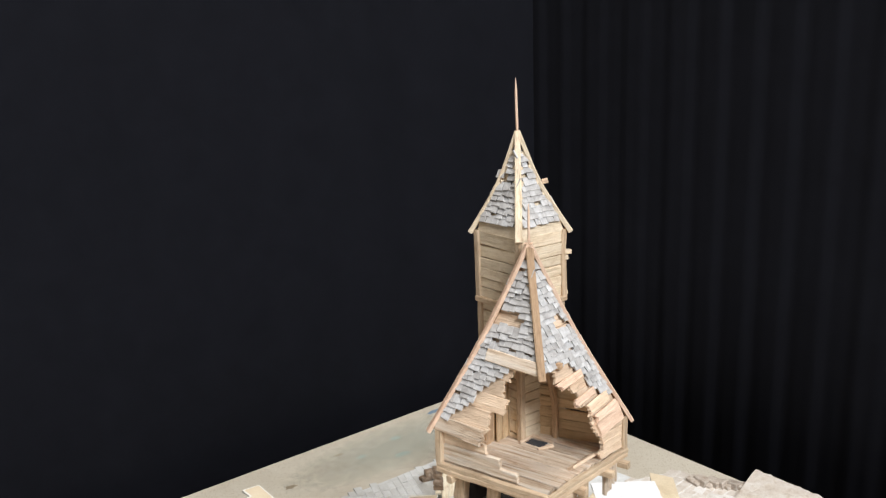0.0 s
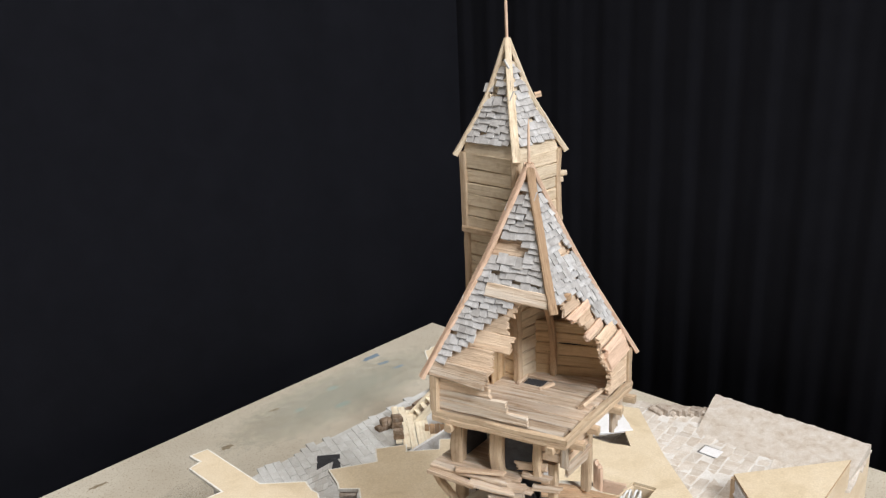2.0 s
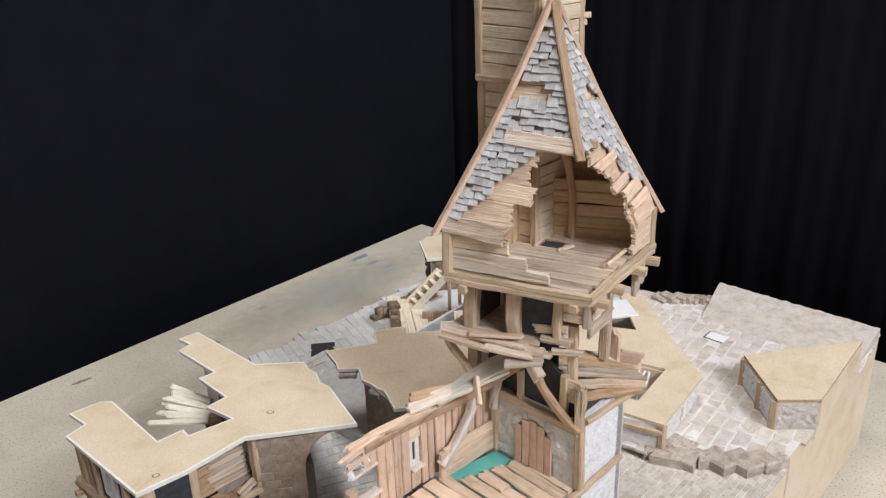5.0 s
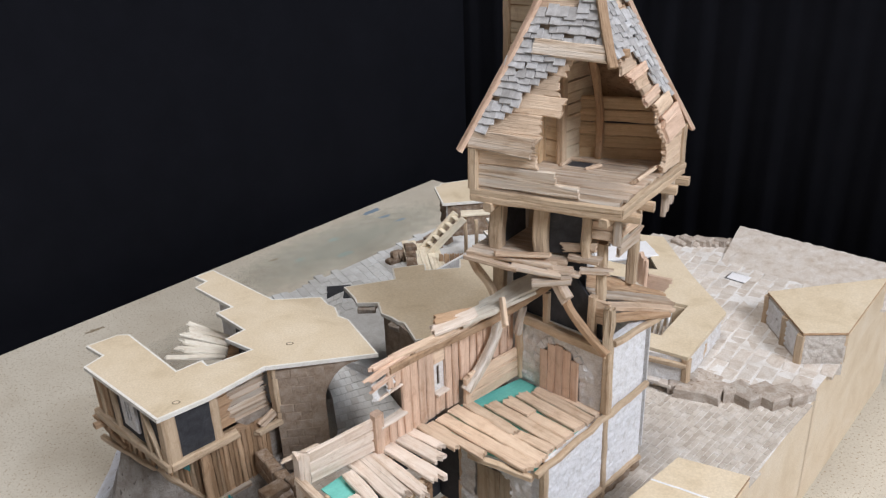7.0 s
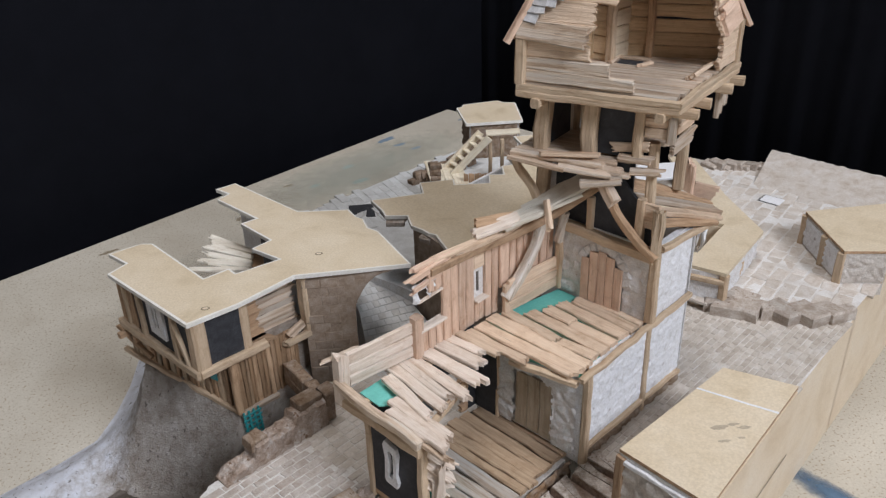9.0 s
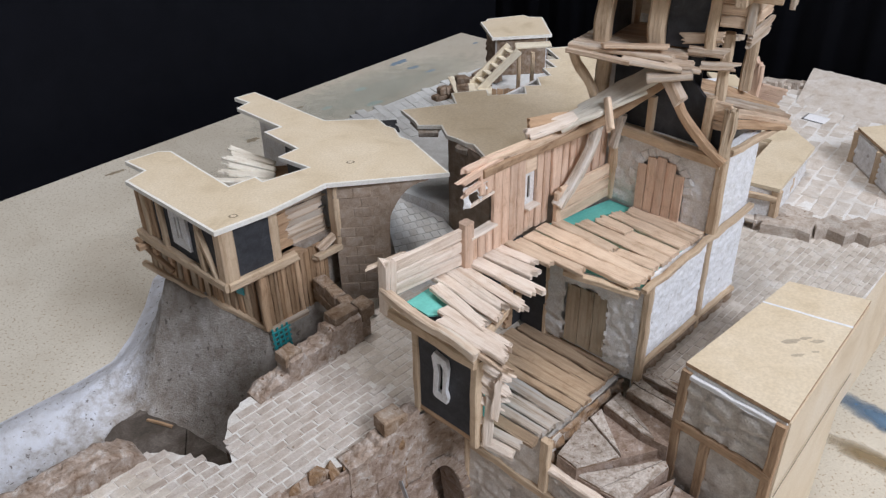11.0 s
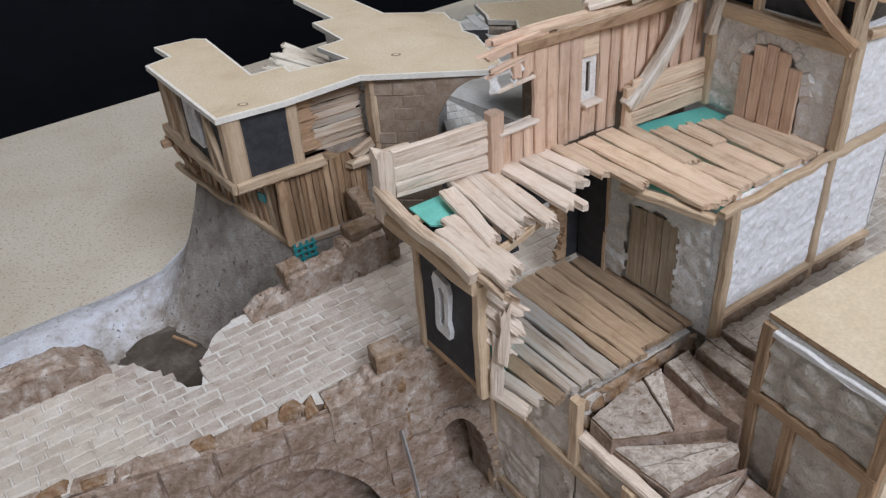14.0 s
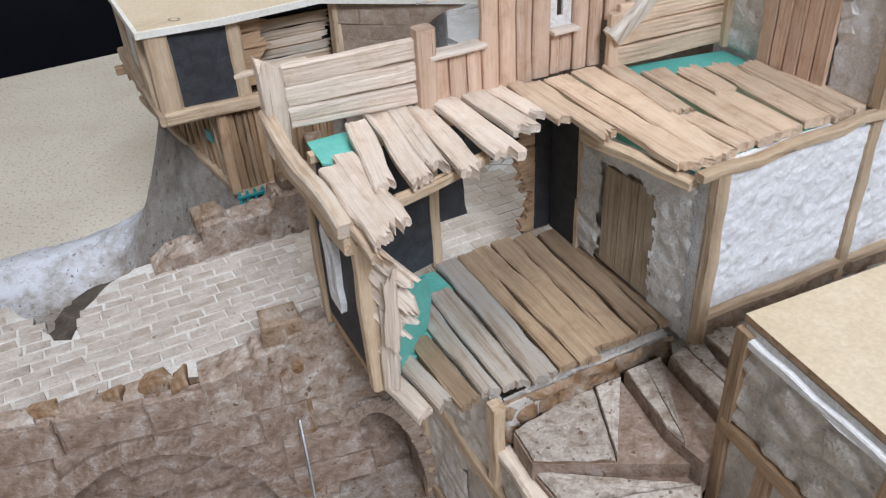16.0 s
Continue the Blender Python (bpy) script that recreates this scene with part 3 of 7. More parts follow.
sprayed((28.0, 83.0), (42.0, 60.0), 4.2, overspray("blue_overspray", (0.12, 0.2, 0.3), 0.85), "soft streak of sprayed dark blue paint on the board")
sprayed((25.0, 74.5), (34.0, 64.0), 3.4, overspray("brown_overspray", (0.3, 0.22, 0.12), 0.6), "soft brown glue stain on the board")
sprayed((-52.0, 118.0), (-30.0, 150.0), 16.0, overspray("grime", (0.4, 0.36, 0.29), 0.13), "faint grey grime rubbed into the board")
sprayed((16.2, 195.6), (-39.4, 151.4), 24.0, overspray("grey_green_film", (0.5, 0.52, 0.455), 0.3), "broad faint grey-green film on the board")

# ---- the model's base: upper plateau, lower street, back yard ----
def side_a(b):
    return -10.35 + 0.038 * b


UPPER = [(side_a(37.4), 37.4), (side_a(71.5), 71.5), (16.0, 71.0), (14.6, 67.4), (18.0, 65.2), (21.6, 62.9), (25.4, 64.5), (28.5, 56.0), (22.5, 34.0), (7.9, 27.8), (2.4, 29.3), (3.6, 32.4), (1.3, 32.9), (0.0, 31.1), (-3.2, 32.7), (-5.9, 34.5), (-7.7, 36.6)]
STREET = [(side_a(-2.4), -2.4), (side_a(38.0), 38.0), (-3.0, 34.5), (3.3, 33.4), (7.7, 28.0), (7.4, 14.6), (-0.2, 15.2), (-0.2, 1.2), (-5.0, 1.8), (-5.6, -2.4)]
YARD = [(56.0, 9.0), (56.0, 47.0), (40.0, 56.0), (30.0, 57.5), (24.2, 36.2), (9.2, 29.8), (8.2, 16.7), (17.0, 10.0), (33.0, 9.0), (46.0, 7.0)]


def ab_poly(pts):
    return [H(a, b) for a, b in pts]


MORTAR = mottled("pale_mortar", [(0.3, (0.6, 0.55, 0.5)), (0.5, (0.75, 0.72, 0.69)), (0.7, (0.83, 0.82, 0.81))], 50, 600, mm=1.0)
PAVER = mottled("paving_stone", [(0.3, (0.54, 0.455, 0.38)), (0.45, (0.68, 0.615, 0.55)), (0.7, (0.8, 0.765, 0.73))], 70, 700, own=True, mm=1.0, spread=0.16, speck=(260, 0.72, (0.42, 0.32, 0.25)))
upper = slab(None, ab_poly(UPPER), 0, 17.0, MORTAR, "ground", PLY)
tagged(upper, "raised plateau of pale stone with a plain plywood side", "ground", kind="structure")
street = slab(None, ab_poly(STREET), 0, 15.8, MORTAR, "ground", PLY)
tagged(street, "lower street bed with a plain plywood side", "ground", kind="structure")
yard = slab(None, ab_poly(YARD), 0, 16.4, GREY_PAVE, "ground", PLASTER)
tagged(yard, "grey plaster yard between the houses", "ground", kind="structure")
STONES = block_meshes("paving_stone", 2.0, 1.5, 0.36, PAVER, 6, 0.09, 0.06)
SLABS = block_meshes("paving_slab", 2.0, 1.2, 0.45, GREY_PAVE, 4, 0.04, 0.06)
paving = thing("stone_paving", (*H(-2, 55), 17.0), "pale worn stone paving laid in uneven courses on the plateau", "paving")
pave_parts(paving, ab_poly(UPPER), 16.68, B_ANG + 0.12, 2.3, 1.75, STONES, 2.0, 1.5, most=420, gap=0.1, wvar=0.45, fn=lambda c: (c - Vector((42.2, 110.7))).length > 1.6)
pit_edge = slab(None, [(40.2, 111.2), (42.2, 112.8), (44.2, 110.4), (42.2, 108.7)], 16.7, 17.0, BLACK, "tile_recess")
tagged(pit_edge, "flat black surround of a small white tile", "recess")
wt = slab(None, [(40.5, 111.1), (42.1, 112.5), (43.9, 110.4), (42.2, 109.0)], 16.9, 17.08, WHITE, "floor_tile")
tagged(wt, "small white card tile let into the stone paving", "tile")
pave_stuff("street_cobbles", ab_poly(STREET), 15.65, B_ANG, 1.15, 0.62, COBBLE, "small pale cobbles laid in courses along the street", h=0.22, gap=0.06, bev=0.05)
grey = thing("grey_paving", (*H(52, 22), 16.4), "pale grey paving slabs in long courses behind the houses", "paving")
GREY_HOLE = Vector((-13.2, 119.3))
pave_parts(grey, ab_poly([(45.5, 9.0), (56.0, 9.0), (56.0, 42.0), (49.0, 42.0), (46.5, 25.0)]), 16.05, B_ANG + 1.25, 2.6, 1.3, SLABS, 2.0, 1.2, gap=0.05, tilt=0.006, fn=lambda c: abs(c.x - GREY_HOLE.x) > 1.9 or abs(c.y - GREY_HOLE.y) > 2.0)
# no hole is cut: a black sheet stands in for its shade
hole = slab(None, [(-14.9, 117.4), (-11.4, 117.2), (-11.5, 121.2), (-14.9, 121.3)], 16.42, 16.5, BLACK, "pit_bottom")
tagged(hole, "black square sheet for the shade in a paving hole", "opening")
pebbles = block_meshes("rubble_stone", 2.2, 1.6, 1.1, BRICK, 4, 0.14, 0.25)
step_blocks = block_meshes("step_stone", 2.3, 2.0, 1.3, STONE, 5, 0.12, 0.16)
rough_edge = thing("broken_stone_edge", (*H(0, 32), 15.8), "broken brown stone step between street and plateau", "step")
for a, b, w, turn in ((3.0, 30.2, 1.15, 0.5), (1.6, 30.0, 1.2, 0.3), (0.2, 30.4, 1.2, 0.25), (2.6, 31.6, 1.1, 0.5), (1.0, 31.9, 1.1, 0.2), (-0.9, 31.6, 0.7, 0.1), (-3.2, 32.5, 1.25, -0.3), (-5.3, 33.9, 1.25, -0.35), (-6.9, 35.6, 1.0, -0.4), (-8.2, 36.8, 0.6, -0.5), (-2.0, 31.2, 0.5, 0.6)):
    along = EB * math.sin(turn) - EA * math.cos(turn)
    piece("stone", rng.choice(step_blocks), rough_edge, lay(H(a, b, 15.75), along + EZ * rng.uniform(-0.06, 0.06), (rng.uniform(-0.04, 0.04), rng.uniform(-0.04, 0.04), 1)), (w * 1.12, w * 1.25, 1.1))
far_rub = thing("rubble_row", (*H(18, 65), 17.0), "row of rough grey stones along the plateau's far edge", "rubble")
for i in range(9):
    s = i / 8
    piece("stone", rng.choice(step_blocks), far_rub, lay(H(21.4 - 6.4 * s, 63.1 + 4.3 * s, 16.8), (EA.x, EA.y, 0), (rng.uniform(-0.2, 0.2), rng.uniform(-0.2, 0.2), 1)), (0.95, 0.9, rng.uniform(0.6, 1.0)))


def raised_corner():
    """The plateau's far corner, which climbs to a broken edge."""
    top = lambda b: 16.95 + 1.5 * min(1.0, max(0.0, (b - 61.0) / 9.0))
    nb, na = 80, 150
    vs, fs = [], []
    for i in range(nb + 1):
        b = 60.5 + 11.2 * i / nb
        for k in range(na + 1):
            hi = 13.6 + 2.4 * i / nb
            a = side_a(b) + 0.05 + (hi - side_a(b)) * k / na
            dist, _ = noise.voronoi(Vector((a / 3.4 + 3, b / 2.2, 0)))
            e = min(1.0, max(0.0, (dist[1] - dist[0]) * 6))
            z = top(b) + 0.035 * e + 0.05 * noise.noise(Vector((a * 0.8, b * 0.8, 0))) + 0.02 * noise.noise(Vector((a * 2.5, b * 2.5, 4)))
            vs.append(H(a, b + (0.25 * noise.noise(Vector((a, 7, 1))) if i == nb else 0), z))
    n = len(vs)
    vs += [Vector((v.x, v.y, 16.6)) for v in vs]
    row = na + 1
    fs += [[i * row + k, i * row + k + 1, i * row + row + k + 1, i * row + row + k] for i in range(nb) for k in range(na)]
    for k in range(na):
        q = nb * row + k
        fs.append([q, q + 1, n + q + 1, n + q])
    for i in range(nb):
        for q in (i * row, i * row + na):
            fs.append([q, q + row, n + q + row, n + q])
    ob = mesh_ob("ground", vs, fs, PAVER)
    tagged(ob, "plateau corner of pale cast stone rising to a broken edge", "ground", kind="structure")


raised_corner()

# ---- plywood-topped houses ----
LIMED = wood("bleached_wood", (0.9, 0.86, 0.76), (0.72, 0.65, 0.55), vary=0.12)
SCUFF = mottled("grey_scuff", [(0.3, (0.4, 0.34, 0.26)), (0.6, (0.56, 0.47, 0.35))], 150, 700, mm=0.1)
WALLBRICK = mottled("brown_wall_brick", [(0.3, (0.28, 0.2, 0.14)), (0.5, (0.4, 0.31, 0.24)), (0.72, (0.5, 0.42, 0.35))], 110, 700, own=True, mm=0.8, spread=0.16)
def ply_roof(parent, pts, z, name="roof_sheet", label="flat unpainted plywood sheet", rim=True):
    if not rim:
        return slab(parent, pts, z - 0.3, z, PLYTOP, name, STAINED, label)
    pts = [Vector((p[0], p[1])) for p in pts]
    if sum(a.x * b.y - b.x * a.y for a, b in zip(pts, pts[1:] + pts[:1])) < 0:
        pts = pts[::-1]
    ob = slab(parent, pts, z - 0.42, z - 0.01, CARD_EDGE, name, None, label)
    inner = []
    for k, p in enumerate(pts):  # the face stops short of the chipped pale rim
        e, f = (p - pts[k - 1]).normalized(), (pts[(k + 1) % len(pts)] - p).normalized()
        n0, n1 = Vector((-e.y, e.x)), Vector((-f.y, f.x))
        inner.append(p + (n0 + n1) / max(0.5, 1 + n0.dot(n1)) * rng.uniform(0.14, 0.27))
    slab(parent, inner, z - 0.2, z + 0.005, PLYTOP, "face_veneer")
    return ob


def knot(parent, c, z):
    n = 12
    pts = [(c[0] + 0.42 * math.cos(6.283 * i / n), c[1] + 0.3 * math.sin(6.283 * i / n)) for i in range(n)]
    slab(parent, pts, z, z + 0.02, BROWN, "knot")
    pts = [(c[0] + 0.25 * math.cos(6.283 * i / n), c[1] + 0.18 * math.sin(6.283 * i / n)) for i in range(n)]
    slab(parent, pts, z + 0.02, z + 0.035, PLY, "knot")


def post(parent, a, b, lo, hi, w=1.0, material=None, name="post", lean=(0, 0)):
    return beam(parent, H(a, b, lo), H(a + lean[0], b + lean[1], hi), w, w, material or BEAM, up=EA, name=name)


def left_house():
    t = thing("half_timbered_house", (*H(34, -13), 14.0), "half-timbered model house with black panels under a plywood sheet", "house")
    pts = [(-28.3, 110.7), (-20.5, 101.1), (-14.9, 100.6), (-14.2, 98.6), (-13.4, 97.8), (-13.0, 95.6), (-12.0, 94.6), (-9.3, 86.8), (-20.7, 86.5), (-25.6, 82.2), (-30.0, 79.4), (-39.0, 90.2), (-37.6, 92.1), (-39.8, 94.5), (-36.9, 96.3), (-35.6, 96.1), (-29.4, 87.6), (-27.1, 89.2), (-26.4, 88.0), (-22.3, 90.2), (-25.2, 93.0), (-23.4, 94.6), (-26.8, 99.2), (-25.2, 100.2), (-30.0, 106.2), (-28.9, 107.6), (-30.5, 109.3)]
    ply_roof(t, pts, 25.6)
    knot(t, (-18.3, 90.6), 25.6)
    knot(t, (-28.6, 81.9), 25.6)
    # upper storey, right-hand wall
    post(t, 30.6, -17.3, 19.4, 25.2, 1.5)
    wall(t, H(30.3, -16.6), H(30.3, -12.8), 19.9, 25.2, 0.4, BLACK, "black_panel")
    post(t, 30.4, -12.5, 19.4, 25.2, 0.95)
    beam(t, H(30.1, -17.9, 19.7), H(30.1, -10.6, 19.6), 0.8, 0.9, name="sill", rag1=0.6)
    board_wall(t, H(31.0, -12.0), H(31.0, -10.6), 20.2, 25.0, 4, STAINED, 0.25, False, 0, 1.0, name="board")
    board_wall(t, H(32.3, -11.8), H(32.0, -5.8), 18.8, 24.0, 7, WEATHERED, 0.25, False, 1.2, 0.9, name="board")
    wall(t, H(34.0, -12.0), H(34.0, -5.0), 15.0, 25.2, 0.4, BLACK, "black_panel")
    post(t, 30.3, -5.2, 18.3, 25.2, 1.3)
    beam(t, H(30.0, -8.2, 18.3), H(30.0, -3.6, 18.3), 0.7, 0.7, name="sill", rag0=0.5)
    plank(t, H(30.2, -7.8, 18.9), H(30.2, -6.0, 19.6), 0.9, 0.5, EA * -1, WEATHERED, 0.5, 0.2, "board")
    # upper storey, left-hand wall
    beam(t, H(30.0, -17.9, 19.7), H(44.0, -18.2, 19.7), 0.8, 0.9, name="sill", rag1=0.8)
    wall(t, H(31.0, -17.6), H(41.0, -17.7), 20.1, 25.2, 0.4, BLACK, "black_panel")
    for a in (33.4, 39.6, 42.6):
        post(t, a, -17.9, 20.0, 25.2, 0.7)
    beam(t, H(31.6, -17.95, 20.0), H(33.4, -17.95, 24.4), 0.55, 0.5, name="brace")
    wall(t, H(35.2, -17.95), H(38.0, -17.95), 21.2, 25.1, 0.35, PLASTER, "window_surround", "rough white plaster window surround", holes=([(1.0, 22.2), (1.25, 22.2), (1.25, 24.4), (1.0, 24.4)], [(1.6, 22.0), (1.9, 22.0), (1.9, 24.2), (1.6, 24.2)]))
    board_wall(t, H(41.0, -17.9), H(44.2, -17.9), 20.2, 24.6, 4, STAINED, 0.3, True, 0, 0.8, name="board")
    for a, z, ln in ((43.6, 18.6, 1.6), (41.5, 18.9, 1.0), (39.0, 18.8, 0.8)):
        beam(t, H(a, -16.5, z), H(a, -17.6 - ln, z), 0.7, 0.6, STAINED, name="joist_end")
    # lower storey
    def leaning(p0, p1, q0, q1, n, face, mats, w_gap=0.05):
        """Upright boards from a foot line p0 to p1 up to a head line q0 to q1."""
        cuts = [0.0]
        for _ in range(n):
            cuts.append(cuts[-1] + rng.uniform(0.7, 1.3))
        for c0, c1 in zip(cuts, cuts[1:]):
            f = (c0 + c1) / 2 / cuts[-1]
            foot, head = p0.lerp(p1, f), q0.lerp(q1, f)
            w = (c1 - c0) / cuts[-1] * (q1 - q0).length - w_gap
            plank(t, foot + face * rng.uniform(-0.06, 0.06), head + face * rng.uniform(-0.06, 0.06), w, 0.28, face, rng.choice(mats), 0.15, 0.1, "board", wob=0.05)

    A0, A1, B0, B1 = H(46.0, -17.2, 14.5), H(30.7, -14.0, 12.9), H(45.4, -17.2, 19.4), H(30.7, -14.2, 19.4)
    leaning(A0, A1, B0, B1, 17, -EB, (STAINED, BEAM, WORN, STAINED))
    leaning(A1, H(30.7, -6.6, 12.6), B1, H(30.7, -6.6, 19.2), 14, -EA, (DARKBOARD, DARKBOARD, STAINED))
    beam(t, H(46.6, -17.5, 14.7), H(30.5, -14.2, 12.7), 0.55, 0.6, BEAM, name="sill", rag0=0.6, wob=0.08)
    beam(t, H(30.4, -14.3, 12.7), H(30.4, -10.0, 12.6), 0.6, 0.6, WEATHERED, name="sill", rag1=0.6)
    plank(t, H(46.4, -17.9, 17.9), H(40.5, -17.6, 16.6), 0.6, 0.4, -EB, STAINED, 0.7, 0.4, "board")
    beam(t, H(30.4, -14.4, 13.0), H(30.5, -14.4, 19.3), 0.7, 0.5, STAINED, up=EA, name="corner_post")
    for a in (33.0, 36.0, 39.0, 42.0):
        beam(t, H(a, -14.0, 19.0), H(a, -17.9, 19.0), 0.6, 0.55, STAINED, name="joist_end")
    for a, z in ((33.9, 16.9), (38.0, 18.0)):
        wall(t, H(a, -17.5 + (46.0 - a) * 0.2), H(a - 0.9, -17.3 + (46.0 - a) * 0.2), z - 1.0, z - 0.2, 0.1, TEALP, "green_card_patch")
    wall(t, H(31.8, -13.2), H(31.8, -4.0), 12.0, 19.4, 0.5, GROUT, "back_wall")
    wall(t, H(31.8, -13.4), H(43.0, -15.9), 12.0, 19.4, 0.5, GROUT, "back_wall")
    wall(t, H(31.4, -16.3), H(43.0, -16.3), 19.0, 25.0, 0.5, GROUT, "back_wall")
    slab(t, [H(30.4, -17.4), H(44.4, -17.6), H(44.0, -14.0), H(30.4, -9.0)], 19.2, 19.4, STAINED, "jetty_floor")
    # brick end wall with a broken round edge
    p, q = (-20.2, 87.6), (-11.2, 87.2)
    ring = [(0.0, 12.0), (5.1, 12.0), (5.1, 20.0)] + [(5.1 + 4.3 * (1 - math.cos(f * 0.157)) + rng.uniform(-0.08, 0.08), 20.0 + 5.0 * math.sin(f * 0.157) + rng.uniform(-0.06, 0.06)) for f in range(1, 10)] + [(9.2, 25.15), (0.0, 25.15)]
    vs, fs = outline_solid(ring, -0.3, 0.3)
    xw = (Vector((*q, 0)) - Vector((*p, 0))).normalized()
    mw = Matrix((xw, EZ, xw.cross(EZ))).transposed().to_4x4()
    mw.translation = Vector((*p, 0))
    mesh_ob("end_wall", vs, fs, WALLBRICK, t, mw, "brown brick wall cut by a round arch")
    tiles = block_meshes("wall_brick", 1.75, 1.0, 0.2, WALLBRICK, 4, 0.03, 0.06)
    x = (Vector((*q, 0)) - Vector((*p, 0))).normalized()
    nrm = x.cross(EZ)
    z, row = 13.6, 0
    while z < 25.0:
        s = 0.9 + (0.7 if row % 2 else 0)
        while s < 9:
            if s < 4.3 + max(0.0, 3.4 * (1 - math.sqrt(max(0.0, 1 - max(0.0, (z - 20.0) / 5.4) ** 2)))):
                c = Vector((*p, 0)) + x * s + nrm * 0.16 + EZ * z
                piece("brick", rng.choice(tiles), t, lay(c, x, nrm + Vector((0, 0, rng.uniform(-0.02, 0.02)))), (rng.uniform(0.94, 1.02), 1.0, rng.uniform(0.7, 1.2)))
            s += 1.8
        z += 1.05
        row += 1
    wall(t, (-20.6, 100.6), (-28.0, 110.0), 0.0, 25.2, 0.4, PLASTER, "back_wall")
    wall(t, (-20.4, 100.2), (-15.2, 99.8), 12.0, 25.2, 0.4, PLASTER, "back_wall")
    # splintered bench of strips sticking out of the notch
    for i in range(8):
        p = Vector((-26.4, 102.6 - i * 0.62, 20.4 + rng.uniform(-0.3, 0.3)))
        q = Vector((-32.4 + rng.uniform(-0.7, 1.6), 104.6 - i * 1.0 + rng.uniform(-0.4, 0.4), 21.5 + rng.uniform(-0.4, 0.3)))
        plank(t, p, q, 0.85, 0.3, (0, 0, 1), LIMED, 0.3, 1.0, "broken_board")
    wall(t, (-24.6, 98.4), (-22.2, 91.0), 14.0, 25.2, 0.4, BLACK, "black_panel")
    # dark sheet added under the strips; the notch's shade is in its colour
    slab(t, [(-28.4, 103.6), (-24.8, 103.6), (-22.6, 95.0), (-25.4, 94.6)], 19.2, 19.5, DARKBOARD, "inner_floor")
    slab(t, [(-36, 96), (-25, 101), (-21.5, 90), (-30, 87)], 17.0, 17.3, GROUT, "inner_floor")


left_house()


def back_house():
    t = thing("back_house", (*H(28, 16), 16.4), "unfinished model house under a jagged plywood sheet", "house")
    pts = [(-12.3, 102.8), (-6.2, 103.6), (-6.2, 106.7), (-2.0, 107.0), (-2.1, 105.3), (2.0, 105.1), (2.4, 107.5), (4.2, 107.3), (4.5, 109.9), (6.2, 110.2), (5.9, 112.8), (7.5, 112.9), (7.0, 115.7), (8.7, 115.6), (8.2, 119.9), (16.0, 120.2), (17.0, 104.0), (12.0, 98.0), (5.0, 88.6), (-5.3, 88.9), (-6.1, 92.7), (-6.8, 93.2), (-7.3, 94.1), (-8.4, 95.4), (-8.6, 97.9), (-11.0, 98.3), (-11.2, 99.6)]
    ply_roof(t, pts, 25.5)
    ring = [(-1.0, 101.0), (-7.9, 96.2), (-6.6, 93.4), (-4.8, 89.6), (4.6, 89.2)]
    for p, q in zip(ring, ring[1:]):
        wall(t, p, q, 13.0, 25.1, 0.4, GROUT, "wall")
        relief_wall(t, p, q, 13.0, 25.0, WALLBRICK, 0.25, 0.15, 1.5, "stone_facing", seed=p[0], lift=0.2)
    slab(t, [(-11.4, 102.3), (-10.6, 99.6), (-9.0, 98.9), (-6.6, 103.2)], 24.0, 25.1, GROUT, "wall")
    wall(t, (-6.5, 106.3), (8.0, 119.4), 13.0, 22.0, 0.4, PLASTER, "wall")
    for p, q in (((-10.9, 98.4), (-8.9, 98.1)), ((-7.4, 94.2), (-6.4, 93.0))):
        plank(t, Vector((*p, 24.6)), Vector((*q, 24.6)), 0.9, 0.7, (0, 0, 1), GROUT, 0.2, 0.2, "beam_end")


back_house()


LANDING = [(-2.6, 131.0, -2.5, 119.8, 1.0), (-1.5, 130.6, -1.4, 118.2, 1.05), (-0.4, 129.4, -0.3, 117.4, 1.0), (0.7, 128.4, 0.8, 117.2, 1.05), (1.8, 127.6, 1.9, 117.1, 1.0), (2.95, 121.2, 3.0, 117.0, 1.05), (4.1, 120.8, 4.1, 118.2, 0.95)]
CREAM = wood("cream_strip", (0.97, 0.9, 0.74), (0.86, 0.74, 0.55), vary=0.1)


